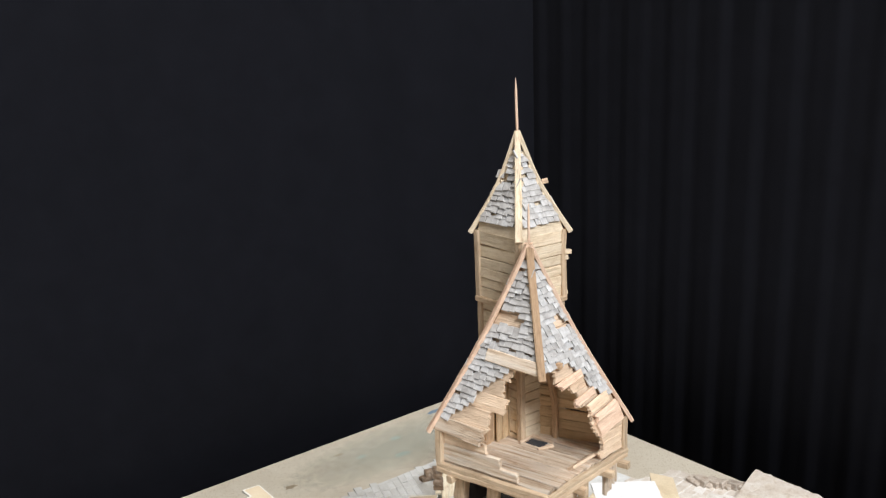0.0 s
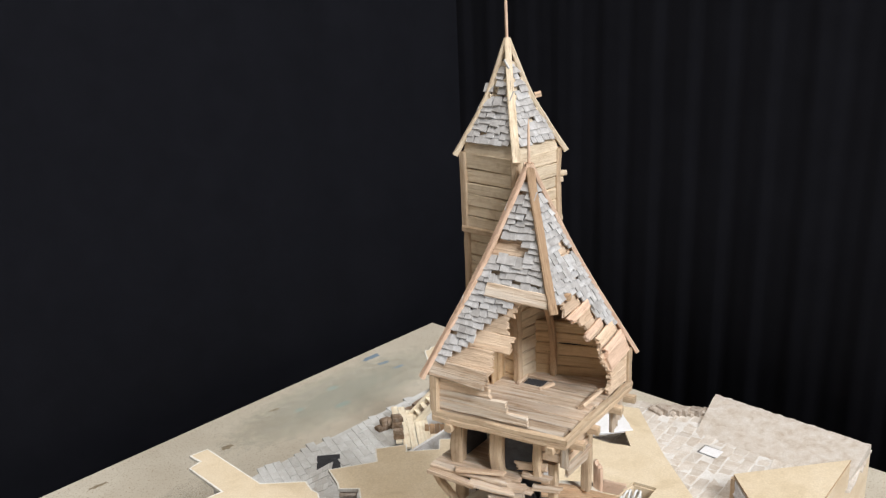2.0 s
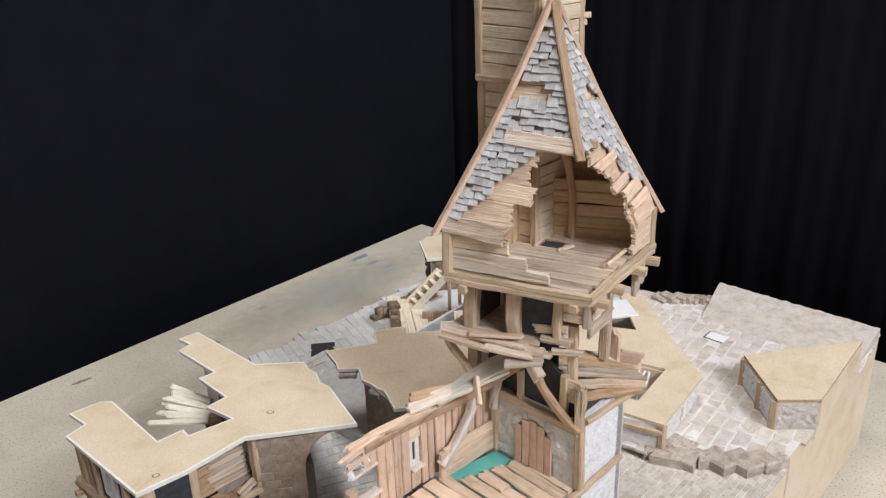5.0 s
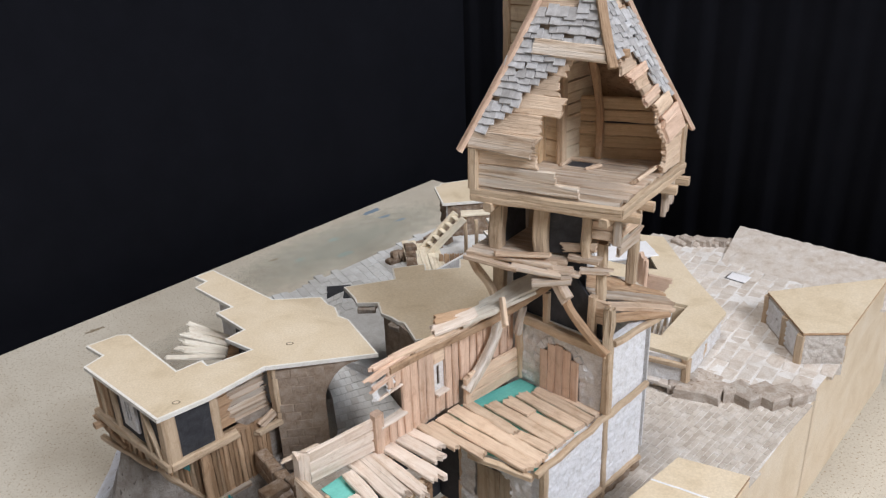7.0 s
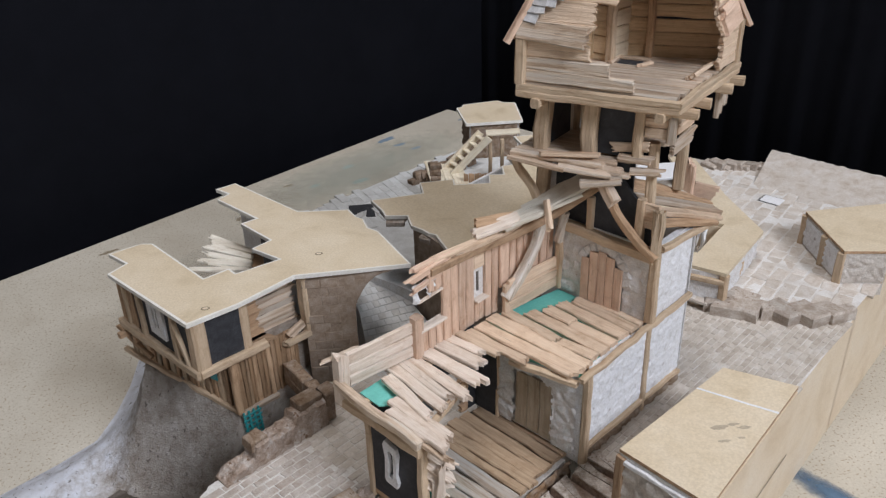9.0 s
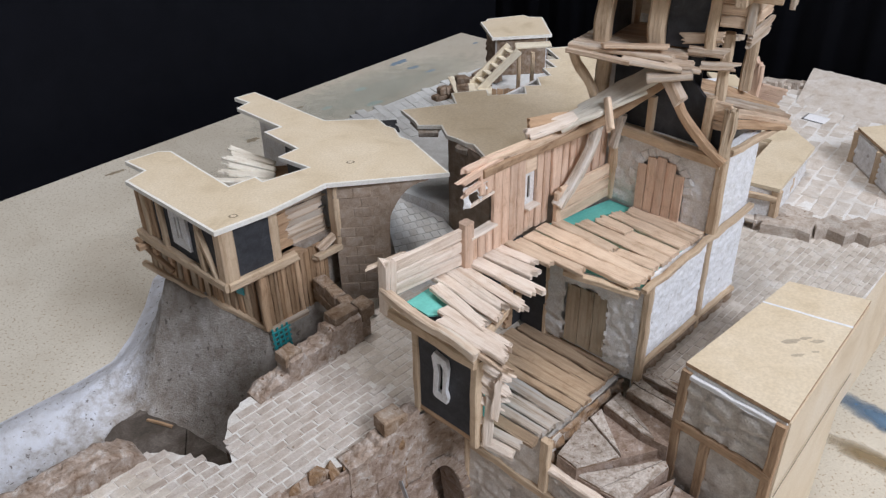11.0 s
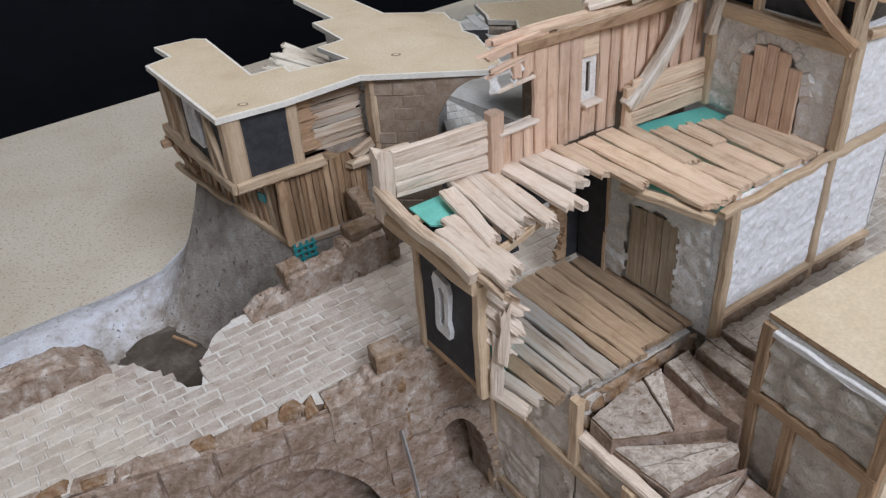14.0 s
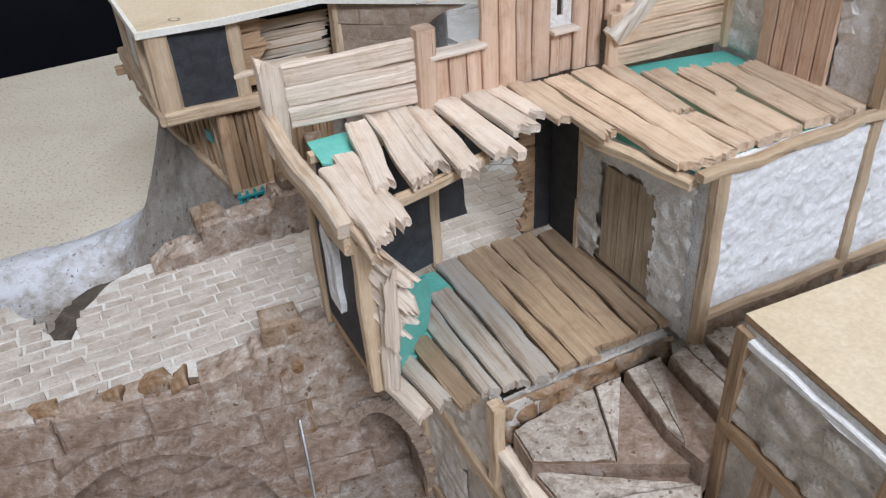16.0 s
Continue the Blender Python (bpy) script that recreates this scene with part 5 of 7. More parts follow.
    # torn roof along the left wall
    for p, q, w, r0, r1, m in ((H(5.2, 8.0, 38.4), H(9.8, 3.6, 34.7), 2.3, 0.3, 0.7, LIMED), (H(6.2, 6.6, 37.0), H(10.6, 2.2, 34.0), 1.9, 0.6, 0.8, LIMED),
                               (H(9.2, 4.6, 34.9), H(11.6, -0.6, 33.8), 1.4, 0.6, 0.9, PLASTERWOOD), (H(9.8, 4.4, 34.4), H(12.2, 0.2, 34.3), 1.2, 0.3, 0.6, STAINED),
                               (H(10.2, 3.6, 33.5), H(11.6, -3.0, 32.9), 0.8, 0.3, 0.9, BALSA), (H(10.9, 1.0, 33.4), H(11.8, -5.2, 33.2), 0.7, 0.5, 1.0, BALSA), (H(11.4, -1.6, 33.3), H(11.9, -7.4, 33.2), 0.6, 0.5, 1.1, PINE)):
        plank(t, p, q, w, 0.4, (-0.1, -0.15, 1), m, r0, r1, "roof_board", wob=0.1)
    bent(t, [H(5.0, 8.6, 37.6), H(7.6, 6.6, 35.0), H(9.8, 3.4, 33.2), H(11.2, -1.0, 32.6), H(11.5, -6.2, 32.6)], 0.8, 0.7, STAINED, "eaves_timber")
    plank(t, H(7.9, 4.2, 36.3), H(6.7, 3.2, 34.4), 0.6, 0.4, EB * -1, BALSA, 0.1, 0.4, "splintered_stake")
    # upper floor: start and end along EA, the two places along EB, width, torn ends
    for a0, b0, a1, b1, w, r0, r1, dz in ((10.9, -2.3, 4.5, -2.5, 0.95, 0.1, 1.1, 0.0), (10.8, -1.0, 0.5, -1.15, 1.45, 0.1, 0.6, 0.02), (10.9, 0.75, 0.35, 0.2, 1.5, 0.1, 0.8, 0.0),
                                          (10.2, 2.1, 4.3, 1.45, 1.15, 0.4, 0.5, 0.1), (4.1, 1.6, 0.6, 1.75, 1.2, 0.3, 0.2, -0.04), (8.7, 3.5, 0.4, 2.9, 1.25, 0.6, 0.3, 0.05), (7.9, 4.9, 4.9, 4.6, 1.3, 0.8, 0.4, 0.12),
                                          (4.8, 4.5, 0.5, 4.25, 1.2, 0.3, 0.2, 0.0), (7.5, 6.5, 0.5, 5.8, 1.35, 0.7, 0.2, 0.04), (6.9, 7.9, 0.4, 7.25, 1.2, 0.5, 0.2, 0.0), (5.2, 8.7, 0.4, 8.45, 0.8, 0.4, 0.1, -0.05)):
        plank(t, H(a0, b0, 25.2 + dz), H(a1, b1, 25.25 + dz), w, 0.42, EZ, BALSA, r0, r1, "floorboard", twist=rng.uniform(-4, 4), wob=0.08)
    slab(t, [H(0.4, -0.6), H(0.4, 8.9), H(9.6, 8.9), H(11.0, 2.0), H(11.0, -2.0), H(5.0, -1.6)], 24.6, 24.95, GREEN, "subfloor", label="green card sheet under the floorboards")
    beam(t, H(6.0, -2.6, 24.6), H(0.0, -1.5, 24.6), 0.6, 0.5, BEAM, name="joist")
    # broken gallery floor
    for a0, b0, a1, b1, w, dz, m in ((11.5, -3.1, 7.1, -3.1, 0.9, 0.0, BALSA), (11.6, -4.3, 8.1, -3.9, 1.1, 0.02, PLASTERWOOD), (11.6, -5.45, 7.0, -5.2, 1.4, 0.05, PLASTERWOOD), (11.5, -7.05, 5.4, -7.0, 1.5, 0.12, PLASTERWOOD),
                                     (11.6, -8.4, 5.1, -9.0, 1.1, 0.0, PLASTERWOOD), (12.1, -9.3, 6.2, -10.1, 1.0, 0.05, PLASTERWOOD), (12.2, -10.3, 5.5, -11.1, 1.1, -0.05, PLASTERWOOD), (11.1, -11.7, 5.4, -12.8, 1.0, 0.25, PLASTERWOOD),
                                     (8.9, -13.2, 2.8, -13.4, 1.05, 0.05, PLASTERWOOD), (8.2, -14.1, 2.2, -14.3, 0.95, 0.0, PLASTERWOOD)):
        plank(t, H(a0, b0, 25.25 + dz), H(a1, b1, 25.2 + dz), w, 0.42, EZ, m, 0.15, 1.25 if a0 > 8.5 else 0.8, "floorboard", twist=rng.uniform(-5, 5), wob=0.1)
    plank(t, H(6.6, -14.9, 25.0), H(1.9, -14.6, 24.6), 0.6, 0.4, EZ, WEATHERED, 0.4, 1.0, "splintered_board", wob=0.1)
    green_sheet(t, [H(11.9, -13.9), H(11.9, -11.4), H(8.6, -11.8), H(8.2, -12.6), H(9.6, -14.0)], 24.8)
    beam(t, H(4.9, -14.2, 24.6), H(6.6, -7.4, 24.6), 0.5, 0.5, BEAM, name="joist", rag1=0.5)
    beam(t, H(10.9, -14.2, 24.6), H(10.9, -3.0, 24.6), 0.5, 0.5, BEAM, name="joist")
    # rail and corner of the gallery
    for i, z in enumerate((26.0, 27.0, 28.0)):
        plank(t, H(12.6, -14.3, z), H(11.7, -8.3, z + 0.05 + 0.1 * i), 0.98, 0.4, -EA, PLASTERWOOD, 0.1, 0.12, "rail_board")
    beam(t, H(12.8, -14.9, 24.2), H(12.7, -14.9, 28.6), 1.05, 1.0, PLASTERWOOD, up=EB, name="corner_post", wob=0.1, rag1=0.8)
    plank(t, H(13.6, -16.0, 28.1), H(12.7, -13.2, 28.5), 0.4, 0.22, EZ, WEATHERED, 0.5, 0.8, "rail_cap")
    bent(t, [H(12.9, -15.3, 26.2), H(9.0, -15.4, 25.6), H(6.0, -15.2, 25.4), H(4.0, -15.1, 24.9)], 0.7, 0.8, WEATHERED, "edge_timber")
    beam(t, H(13.0, -15.0, 24.4), H(4.2, -14.9, 24.0), 0.7, 0.9, BEAM, name="bressumer", wob=0.09)
    # gate wall facing the bridge
    wall(t, H(10.2, -14.4), H(4.9, -14.4), 16.6, 23.9, 0.4, BLACK, "black_panel", "black card panel with a pale slit window", holes=([(2.1, 19.2), (3.0, 19.2), (3.0, 22.2), (2.1, 22.2)],))
    slit_frame(t)
    beam(t, H(10.3, -14.5, 15.8), H(10.3, -14.5, 24.2), 0.7, 0.6, BEAM, up=EA, name="post")
    beam(t, H(4.7, -14.4, 15.8), H(4.5, -14.4, 24.0), 0.75, 0.7, BEAM, up=EA, name="post")
    beam(t, H(10.4, -14.4, 16.3), H(4.4, -14.4, 16.3), 0.5, 0.5, STAINED, name="sill")
    for a, z0, z1, w in ((3.9, 16.2, 20.6, 0.7), (3.3, 19.0, 22.6, 0.6)):  # splintered cladding beside the gate
        plank(t, H(a, -14.0, z0), H(a - 0.2, -13.9, z1), w, 0.3, -EA - EB, PLASTERWOOD, 0.5, 0.9, "splintered_board", wob=0.1)
    for z, out, run, drop, w in ((23.6, 1.9, 1.0, 1.0, 0.7), (22.5, 1.6, 1.0, 1.2, 0.75), (21.6, 1.3, 0.9, 1.3, 0.7), (20.4, 1.0, 0.6, 0.9, 0.6), (18.4, 0.6, 0.5, 0.7, 0.5)):
        plank(t, H(4.4, -14.2, z), H(4.4 - out, -14.2 + run, z - drop), w, 0.28, -EA + EB * -0.4, PLASTERWOOD, 0.1, 1.0, "splintered_board", twist=rng.uniform(-14, 14), wob=0.1)
    # lower room: dark walls, door, floor
    wall(t, H(10.7, -13.9), H(11.9, -8.0), 16.0, 24.4, 0.4, BLACK, "black_panel")
    post(t, 11.8, -7.8, 15.6, 24.4, 0.55)
    for b0, b1, z0 in ((-7.5, -5.8, 18.4), (-5.8, -2.3, 21.2)):  # torn black card above the gap
        wall(t, H(11.9, b0), H(11.9, b1), z0, 24.4, 0.3, BLACK, "black_panel", rag_end=0.25)
    for z, b in ((16.3, -2.3), (17.2, -1.9), (18.1, -1.8), (19.0, -2.1), (19.9, -2.4), (20.8, -2.6), (21.8, -2.5), (22.8, -2.3)):
        plank(t, H(11.9, -1.6, z), H(11.9, b - 0.1, z), 0.95, 0.4, -EA, STAINED, 0, 0.7, "board", wob=0.09)
    wall(t, H(12.2, -0.4), H(12.2, -2.2), 15.6, 24.2, 0.3, GROUT, "back_wall", rag_end=0.7)
    wall(t, H(11.8, -1.6), H(11.8, -0.5), 16.0, 24.6, 0.3, BLACK, "black_panel")
    wall(t, H(11.5, -0.5), H(9.0, -0.5), 16.0, 24.6, 0.4, BLACK, "black_panel")
    post(t, 8.95, -0.55, 15.8, 24.6, 0.35)
    wall(t, H(9.2, -0.1), H(0.3, -0.1), 15.4, 24.6, 0.3, PLASTER, "inner_wall")
    relief_wall(t, H(9.1, -0.35), H(0.4, -0.35), 16.2, 24.4, PLASTER, 0.14, 0.14, 2.8, "stone_facing", "whitewashed rough stone facing", keep=lambda s, z: not (3.1 + 0.35 * noise.noise(Vector((z * 1.3, 3, 0))) < 9.1 - s < 7.0 + 0.5 * noise.noise(Vector((z * 1.3, 0, 0))) and z < 22.3 + 0.5 * noise.noise(Vector((s, 0, 5)))) and s < 8.55 + 0.3 * noise.noise(Vector((z * 1.5, 9, 0))), seed=4.4, lift=0.2)
    d2 = thing_part("door", t)
    for i in range(3):
        a0 = 3.1 + (i + 0.5) * 1.3
        plank(d2, H(a0, -0.45, 16.4), H(a0, -0.45, 22.3 - 0.1 * i), 1.24, 0.2, EB * -1, WORN, name="board", wob=0.03)
    for a0, b0, a1, b1, w, m, r1, dz in ((4.9, -13.9, 1.9, -13.4, 0.95, PLASTERWOOD, 0.5, 0.1), (5.6, -12.75, 2.1, -12.3, 0.9, AGED_GREY, 0.7, 0.0), (6.4, -11.5, 1.5, -11.35, 1.0, AGED, 0.4, 0.06), (8.9, -10.2, 1.7, -10.2, 0.95, AGED_GREY, 0.5, 0.0),
                                         (9.2, -8.95, 1.5, -9.05, 1.25, AGED_GREY, 0.4, 0.05), (11.4, -7.4, 1.3, -7.6, 1.3, AGED_GREY, 0.3, 0.0), (11.4, -6.25, 1.3, -6.35, 0.9, AGED, 0.2, 0.06), (11.6, -5.2, 1.2, -5.2, 1.1, AGED, 0.3, 0.0),
                                         (11.6, -3.9, 1.6, -4.15, 1.2, AGED, 0.2, 0.05), (11.4, -2.55, 1.5, -2.9, 1.25, AGED, 0.2, 0.0), (11.0, -1.2, 1.6, -1.6, 1.1, AGED, 0.2, 0.03), (9.0, -0.3, 1.5, -0.5, 0.8, AGED, 0.2, -0.02)):
        plank(t, H(a0, b0, 15.85 + dz), H(a1, b1, 15.8 + dz), w, 0.42, EZ, m, 0.1, r1, "floorboard", twist=rng.uniform(-3, 3), wob=0.09)
    green_sheet(t, [H(5.4, -13.6), H(11.4, -13.6), H(11.4, -8.2), H(9.4, -8.0), H(8.9, -9.4), H(6.3, -10.9), H(5.5, -12.3)], 15.55)
    ring = [(0.0, 15.7), (3.4, 15.9), (3.9, 17.2), (3.8, 18.2), (3.4, 18.9), (2.6, 19.2), (1.2, 19.3), (0.0, 19.2)]
    vs, fs = outline_solid(ring, -0.06, 0.06)
    xg = (EB - EA * -0.9).normalized()
    mg = Matrix((xg, EZ, xg.cross(EZ))).transposed().to_4x4()
    mg.translation = H(5.0, -13.1, 0)
    mesh_ob("green_sheet", vs, fs, GREEN, t, mg, "upright green card sheet with a rounded edge")
    slab(t, [H(2.6, -12.4), H(1.8, -0.3), H(9.0, -0.2), H(11.6, -1.0), H(11.6, -13.8), H(5.2, -14.0)], 15.2, 15.5, GROUT, "subfloor")
    # walls below the lower room: the floor juts out over them
    wall(t, H(9.2, -9.9), H(1.2, -9.9), 0.0, 15.2, 0.5, RAWPLASTER, "lower_wall")
    wall(t, H(1.4, -9.7), H(1.7, -0.4), 2.0, 15.2, 0.5, RAWPLASTER, "lower_wall")
    relief_wall(t, H(9.0, -10.1), H(1.2, -10.1), 0.0, 15.2, WHITEWASH, 0.14, 0.16, 2.6, "stone_facing", "rough plastered facing with a smooth bare patch", seed=12.0, lift=0.12,
                keep=lambda q, z: not (4.6 < q + 0.3 * noise.noise(Vector((z * 1.6, 2, 0))) < 7.2 and z < 8.6 - 0.5 * (q - 5.8) ** 2 + 0.4 * noise.noise(Vector((q * 2, z * 2, 0)))))
    relief_wall(t, H(1.4, -9.8), H(1.2, -0.4), 9.0, 15.4, RUST, 0.18, 0.4, 1.9, "footing", "brown stone footing", seed=13.0, lift=0.1)
    beam(t, H(9.25, -10.3, 0.0), H(9.25, -10.3, 14.6), 0.8, 0.8, BEAM, up=EB, name="post")
    beam(t, H(1.3, -10.2, 10.0), H(1.3, -10.2, 15.4), 0.85, 0.6, BEAM, up=EB, name="post")
    beam(t, H(8.9, -10.3, 10.2), H(1.2, -10.35, 9.9), 0.5, 0.75, BEAM, name="rail")
    beam(t, H(8.9, -10.3, 2.0), H(1.2, -10.35, 2.1), 0.5, 0.75, BEAM, name="rail")


def slit_frame(parent):
    """The hand-cut pale frame of the gate's slit window."""
    ring = [(8.4, 19.0), (8.25, 18.7), (7.05, 18.6), (6.9, 19.2), (7.1, 19.9), (6.85, 21.9), (7.0, 22.6), (8.2, 22.9), (8.45, 22.4), (8.25, 21.2)]
    slot = [(7.95, 19.4), (7.5, 19.35), (7.4, 20.2), (7.35, 21.8), (7.6, 22.1), (7.95, 21.9), (7.8, 20.8)]
    bm = bmesh.new()
    edges = []
    for loop in (ring, slot):
        vv = [bm.verts.new(H(a, -14.62, z)) for a, z in loop]
        edges += [bm.edges.new((vv[k], vv[(k + 1) % len(vv)])) for k in range(len(vv))]
    bmesh.ops.triangle_fill(bm, use_beauty=True, edges=edges)
    geo = bmesh.ops.extrude_face_region(bm, geom=bm.faces[:])
    bmesh.ops.translate(bm, vec=EB * -0.3, verts=[g for g in geo["geom"] if isinstance(g, bmesh.types.BMVert)])
    bmesh.ops.recalc_face_normals(bm, faces=bm.faces[:])
    part("window_surround", bm, WHITE_STONE, parent, "whitish carved slit window")


def thing_part(name, parent):
    """An Empty part under a thing, for pieces one level deeper."""
    ob = new(name)
    ob.empty_display_size = 0.01
    ob.parent = parent
    return ob


PLASTERWOOD = wood("limed_wood", (0.95, 0.84, 0.74), (0.78, 0.63, 0.51), vary=0.14)
ARCHSTONES = block_meshes("arch_stone", 0.72, 0.8, 0.35, PLASTER, 4, 0.08, 0.1)
main_house()

# ---- the timber tower room over the house ----
TF, TR, TLL = Vector((9.8, 71.8, 0)), Vector((18.6, 81.0, 0)), Vector((-0.4, 79.0, 0))
FL, FR = (TLL - TF).normalized(), (TR - TF).normalized()
SL, SR = (TLL - TF).length, (TR - TF).length


def W(s, r, z):
    """A point of the tower: s from the front corner along its left face, r along its right face."""
    v = TF + FL * s + FR * r
    return Vector((v.x, v.y, z))


def roof_face(parent, e0, e1, apex, hole=None, shingled=None, boards=12, seed=1, tile=(0.9, 0.8), board_mat=None, row=0.6, sag=0.0):
    """One slope of a steep roof: horizontal boards with ragged ends at the hole, and shingles over them. u runs from e0 to e1, v up."""
    e0, e1, apex = Vector(e0), Vector(e1), Vector(apex)
    nrm = (e1 - e0).cross(apex - e0).normalized()
    if nrm.z < 0:
        nrm = -nrm
    at = lambda u, v: e0.lerp(e1, u) * (1 - v) + apex * v - nrm * sag * math.sin(math.pi * v)
    slant = (apex - (e0 + e1) / 2).length
    if not boards:  # one plain sheet
        vs = [e0, e1, apex, e0 - nrm * 0.35, e1 - nrm * 0.35, apex - nrm * 0.35]
        mesh_ob("roof_sheet", vs, [[0, 1, 2], [5, 4, 3], [0, 3, 4, 1], [1, 4, 5, 2], [2, 5, 3, 0]], board_mat, parent)
        return
    for k in range(boards):
        v = (k + 0.5) / boards
        u1 = 1.0
        rag = 0
        if hole:
            lim = hole(v)
            if lim is not None:
                u1 = min(1.0, lim / (1 - v)) + rng.uniform(-0.1, 0.07)
                rag = 0.8
        if v > 0.95:
            continue
        p, q = at(0.035, v), at(min(u1, 0.965), v)
        plank(parent, p - nrm * 0.25, q - nrm * 0.25, slant / boards * 1.0, 0.28, nrm, board_mat or BALSA, 0, rag, "roof_board", wob=0.05)
    if not shingled:
        return
    v, odd = 0.03, 0
    while v < 0.96:
        w = (e1 - e0).length * (1 - v)
        n = max(1, int(w / (tile[0] * 0.92)))
        for i in range(n + 1):
            u = (i + (0.5 if odd else 0.0) + rng.uniform(-0.12, 0.12)) / max(n, 1)
            if not 0.03 < u < 0.97 or not shingled(u * (1 - v), v, u):
                continue
            c = at(u, v + rng.uniform(-0.006, 0.006)) + nrm * (0.08 + rng.uniform(0, 0.08))
            x = (e1 - e0).normalized()
            tilt = nrm + (apex - (e0 + e1) / 2).normalized() * 0.24 + x * rng.uniform(-0.08, 0.08)
            m = lay(c, x + (apex - c).normalized() * rng.gauss(0, 0.07), tilt)
            piece("shingle", rng.choice(SHINGLES), parent, m, (rng.uniform(0.8, 1.25) * tile[0] / 1.05, rng.uniform(0.95, 1.3) * tile[1] / 0.95, 1))
        v += row / slant
        odd = 1 - odd


SHINGLES = block_meshes("shingle", 1.05, 1.0, 0.15, SHINGLE, 5, 0.03, 0.012)


def toothpick(parent, p, q, r):
    p, q = Vector(p), Vector(q)
    m = frame_of(p, q, (0, 1, 0))
    ln = (q - p).length
    vs, fs, n = [], [], 10
    rings = ((0, r), (ln * 0.6, r), (ln * 0.85, r * 0.8), (ln * 0.97, r * 0.25), (ln, r * 0.05))
    for x, rr in rings:
        vs += [(x, rr * math.cos(6.283 * k / n), rr * math.sin(6.283 * k / n)) for k in range(n)]
    for i in range(len(rings) - 1):
        fs += [[i * n + k, i * n + (k + 1) % n, i * n + n + (k + 1) % n, i * n + n + k] for k in range(n)]
    fs += [list(range(n - 1, -1, -1)), list(range(len(vs) - n, len(vs)))]
    mesh_ob("spike", vs, fs, PINE, parent, m, "slim pointed wooden stick")


def tower_room():
    t = thing("tower_room", (9.0, 80.6, 14.0), "jettied timber tower room with a torn, pale-shingled pyramid roof", "tower")
    LE, RE, FE, KE, AP = (-1.2, 79.3, 49.2), (19.1, 81.1, 49.0), (9.9, 70.4, 49.0), (8.0, 90.2, 49.2), (9.0, 80.8, 67.2)

    def table_of(rows):
        def f(v):
            if v > rows[-1][0]:
                return None
            for (v0, u0), (v1, u1) in zip(rows, rows[1:]):
                if v0 <= v <= v1:
                    return u0 + (u1 - u0) * (v - v0) / (v1 - v0)
            return rows[0][1]
        return f

    hl = table_of([(0.0, 0.42), (0.1, 0.37), (0.2, 0.4), (0.3, 0.37), (0.38, 0.36), (0.42, 0.34)])
    hr = table_of([(0.0, 0.34), (0.13, 0.33), (0.22, 0.41), (0.3, 0.36), (0.36, 0.46), (0.42, 0.5)])

    def left_tiles(ub, v, u):
        if v < 0.42:
            return 0.09 < v and ub < 0.06 + 0.62 * v and rng.random() > 0.07
        if 0.6 < v < 0.69:
            return rng.random() > 0.8
        return v < 0.92 and rng.random() > 0.05

    def right_tiles(ub, v, u):
        if v < 0.42:
            return v > 0.17 and ub < 0.05 + 0.55 * v and rng.random() > 0.12
        if 0.56 < v < 0.66 and u < 0.45:
            return rng.random() > 0.7
        return v < 0.93 and rng.random() > 0.06

    roof = thing_part("roof", t)
    roof_face(roof, LE, FE, AP, hl, left_tiles, sag=0.25)
    roof_face(roof, RE, FE, AP, hr, right_tiles, sag=0.25)
    # back slopes: brown sheets, darkened to carry the shade of their underside
    roof_face(roof, LE, KE, AP, boards=0, board_mat=DARKBOARD)
    roof_face(roof, RE, KE, AP, boards=0, board_mat=DARKBOARD)
    for e, far in ((LE, 1.0), (RE, 1.0), (KE, 1.0), (FE, 0.62)):
        e, a = Vector(e), Vector(AP)
        out = (Vector((e.x, e.y, 0)) - Vector((a.x, a.y, 0))).normalized()
        up = out * 0.9 + EZ * 0.45
        p, q = a + EZ * 0.5 + up * 0.1, a.lerp(e, far) + up * 0.12
        if far == 1.0:
            q += (e - a).normalized() * 0.5
        mid = p.lerp(q, 0.5) - out * (0.45 if far == 1.0 else 0.2)
        bent(roof, [p, p.lerp(q, 0.25) - out * 0.3, mid, p.lerp(q, 0.78) - out * 0.25, q], 0.85 if far == 1.0 else 0.75, 0.42, PINE if far == 1.0 else STAINED, "hip_rafter", up)
    toothpick(roof, Vector(AP) + EZ * -0.6, Vector(AP) + Vector((0.0, 0.1, 4.6)), 0.13)
    # lone boards round the tear
    L3, F3, R3, A3 = (Vector(k) for k in (LE, FE, RE, AP))
    on_l = lambda u, v: L3 + (F3 - L3) * u + (A3 - L3) * v
    on_r = lambda u, v: R3 + (F3 - R3) * u + (A3 - R3) * v
    nl = (F3 - L3).cross(A3 - L3).normalized()
    nl = nl if nl.z > 0 else -nl
    nr = (F3 - R3).cross(A3 - R3).normalized()
    nr = nr if nr.z > 0 else -nr
    plank(roof, on_l(0.12, 0.44), on_l(0.55, 0.43), 1.3, 0.35, nl, WEATHERED, 0.2, 0.3, "roof_board")
    plank(roof, on_l(0.02, 0.035), on_l(0.42, 0.03), 1.6, 0.4, nl, WEATHERED, 0, 0.6, "roof_board")
    for u0, u1, v, w, m in ((0.22, 0.5, 0.33, 0.8, PINE), (0.2, 0.44, 0.22, 0.75, PINE), (0.1, 0.36, 0.16, 1.1, BALSA), (0.06, 0.33, 0.1, 0.9, PINE)):
        plank(roof, on_r(u0, v) + nr * 0.1, on_r(u1, v - 0.015) + nr * 0.1, w, 0.3, nr, m, 0.1, 1.0, "roof_board", wob=0.08)
    plank(roof, on_r(0.04, 0.06), on_r(0.36, 0.05), 2.2, 0.3, nr, PINE, 0, 0.7, "roof_board")
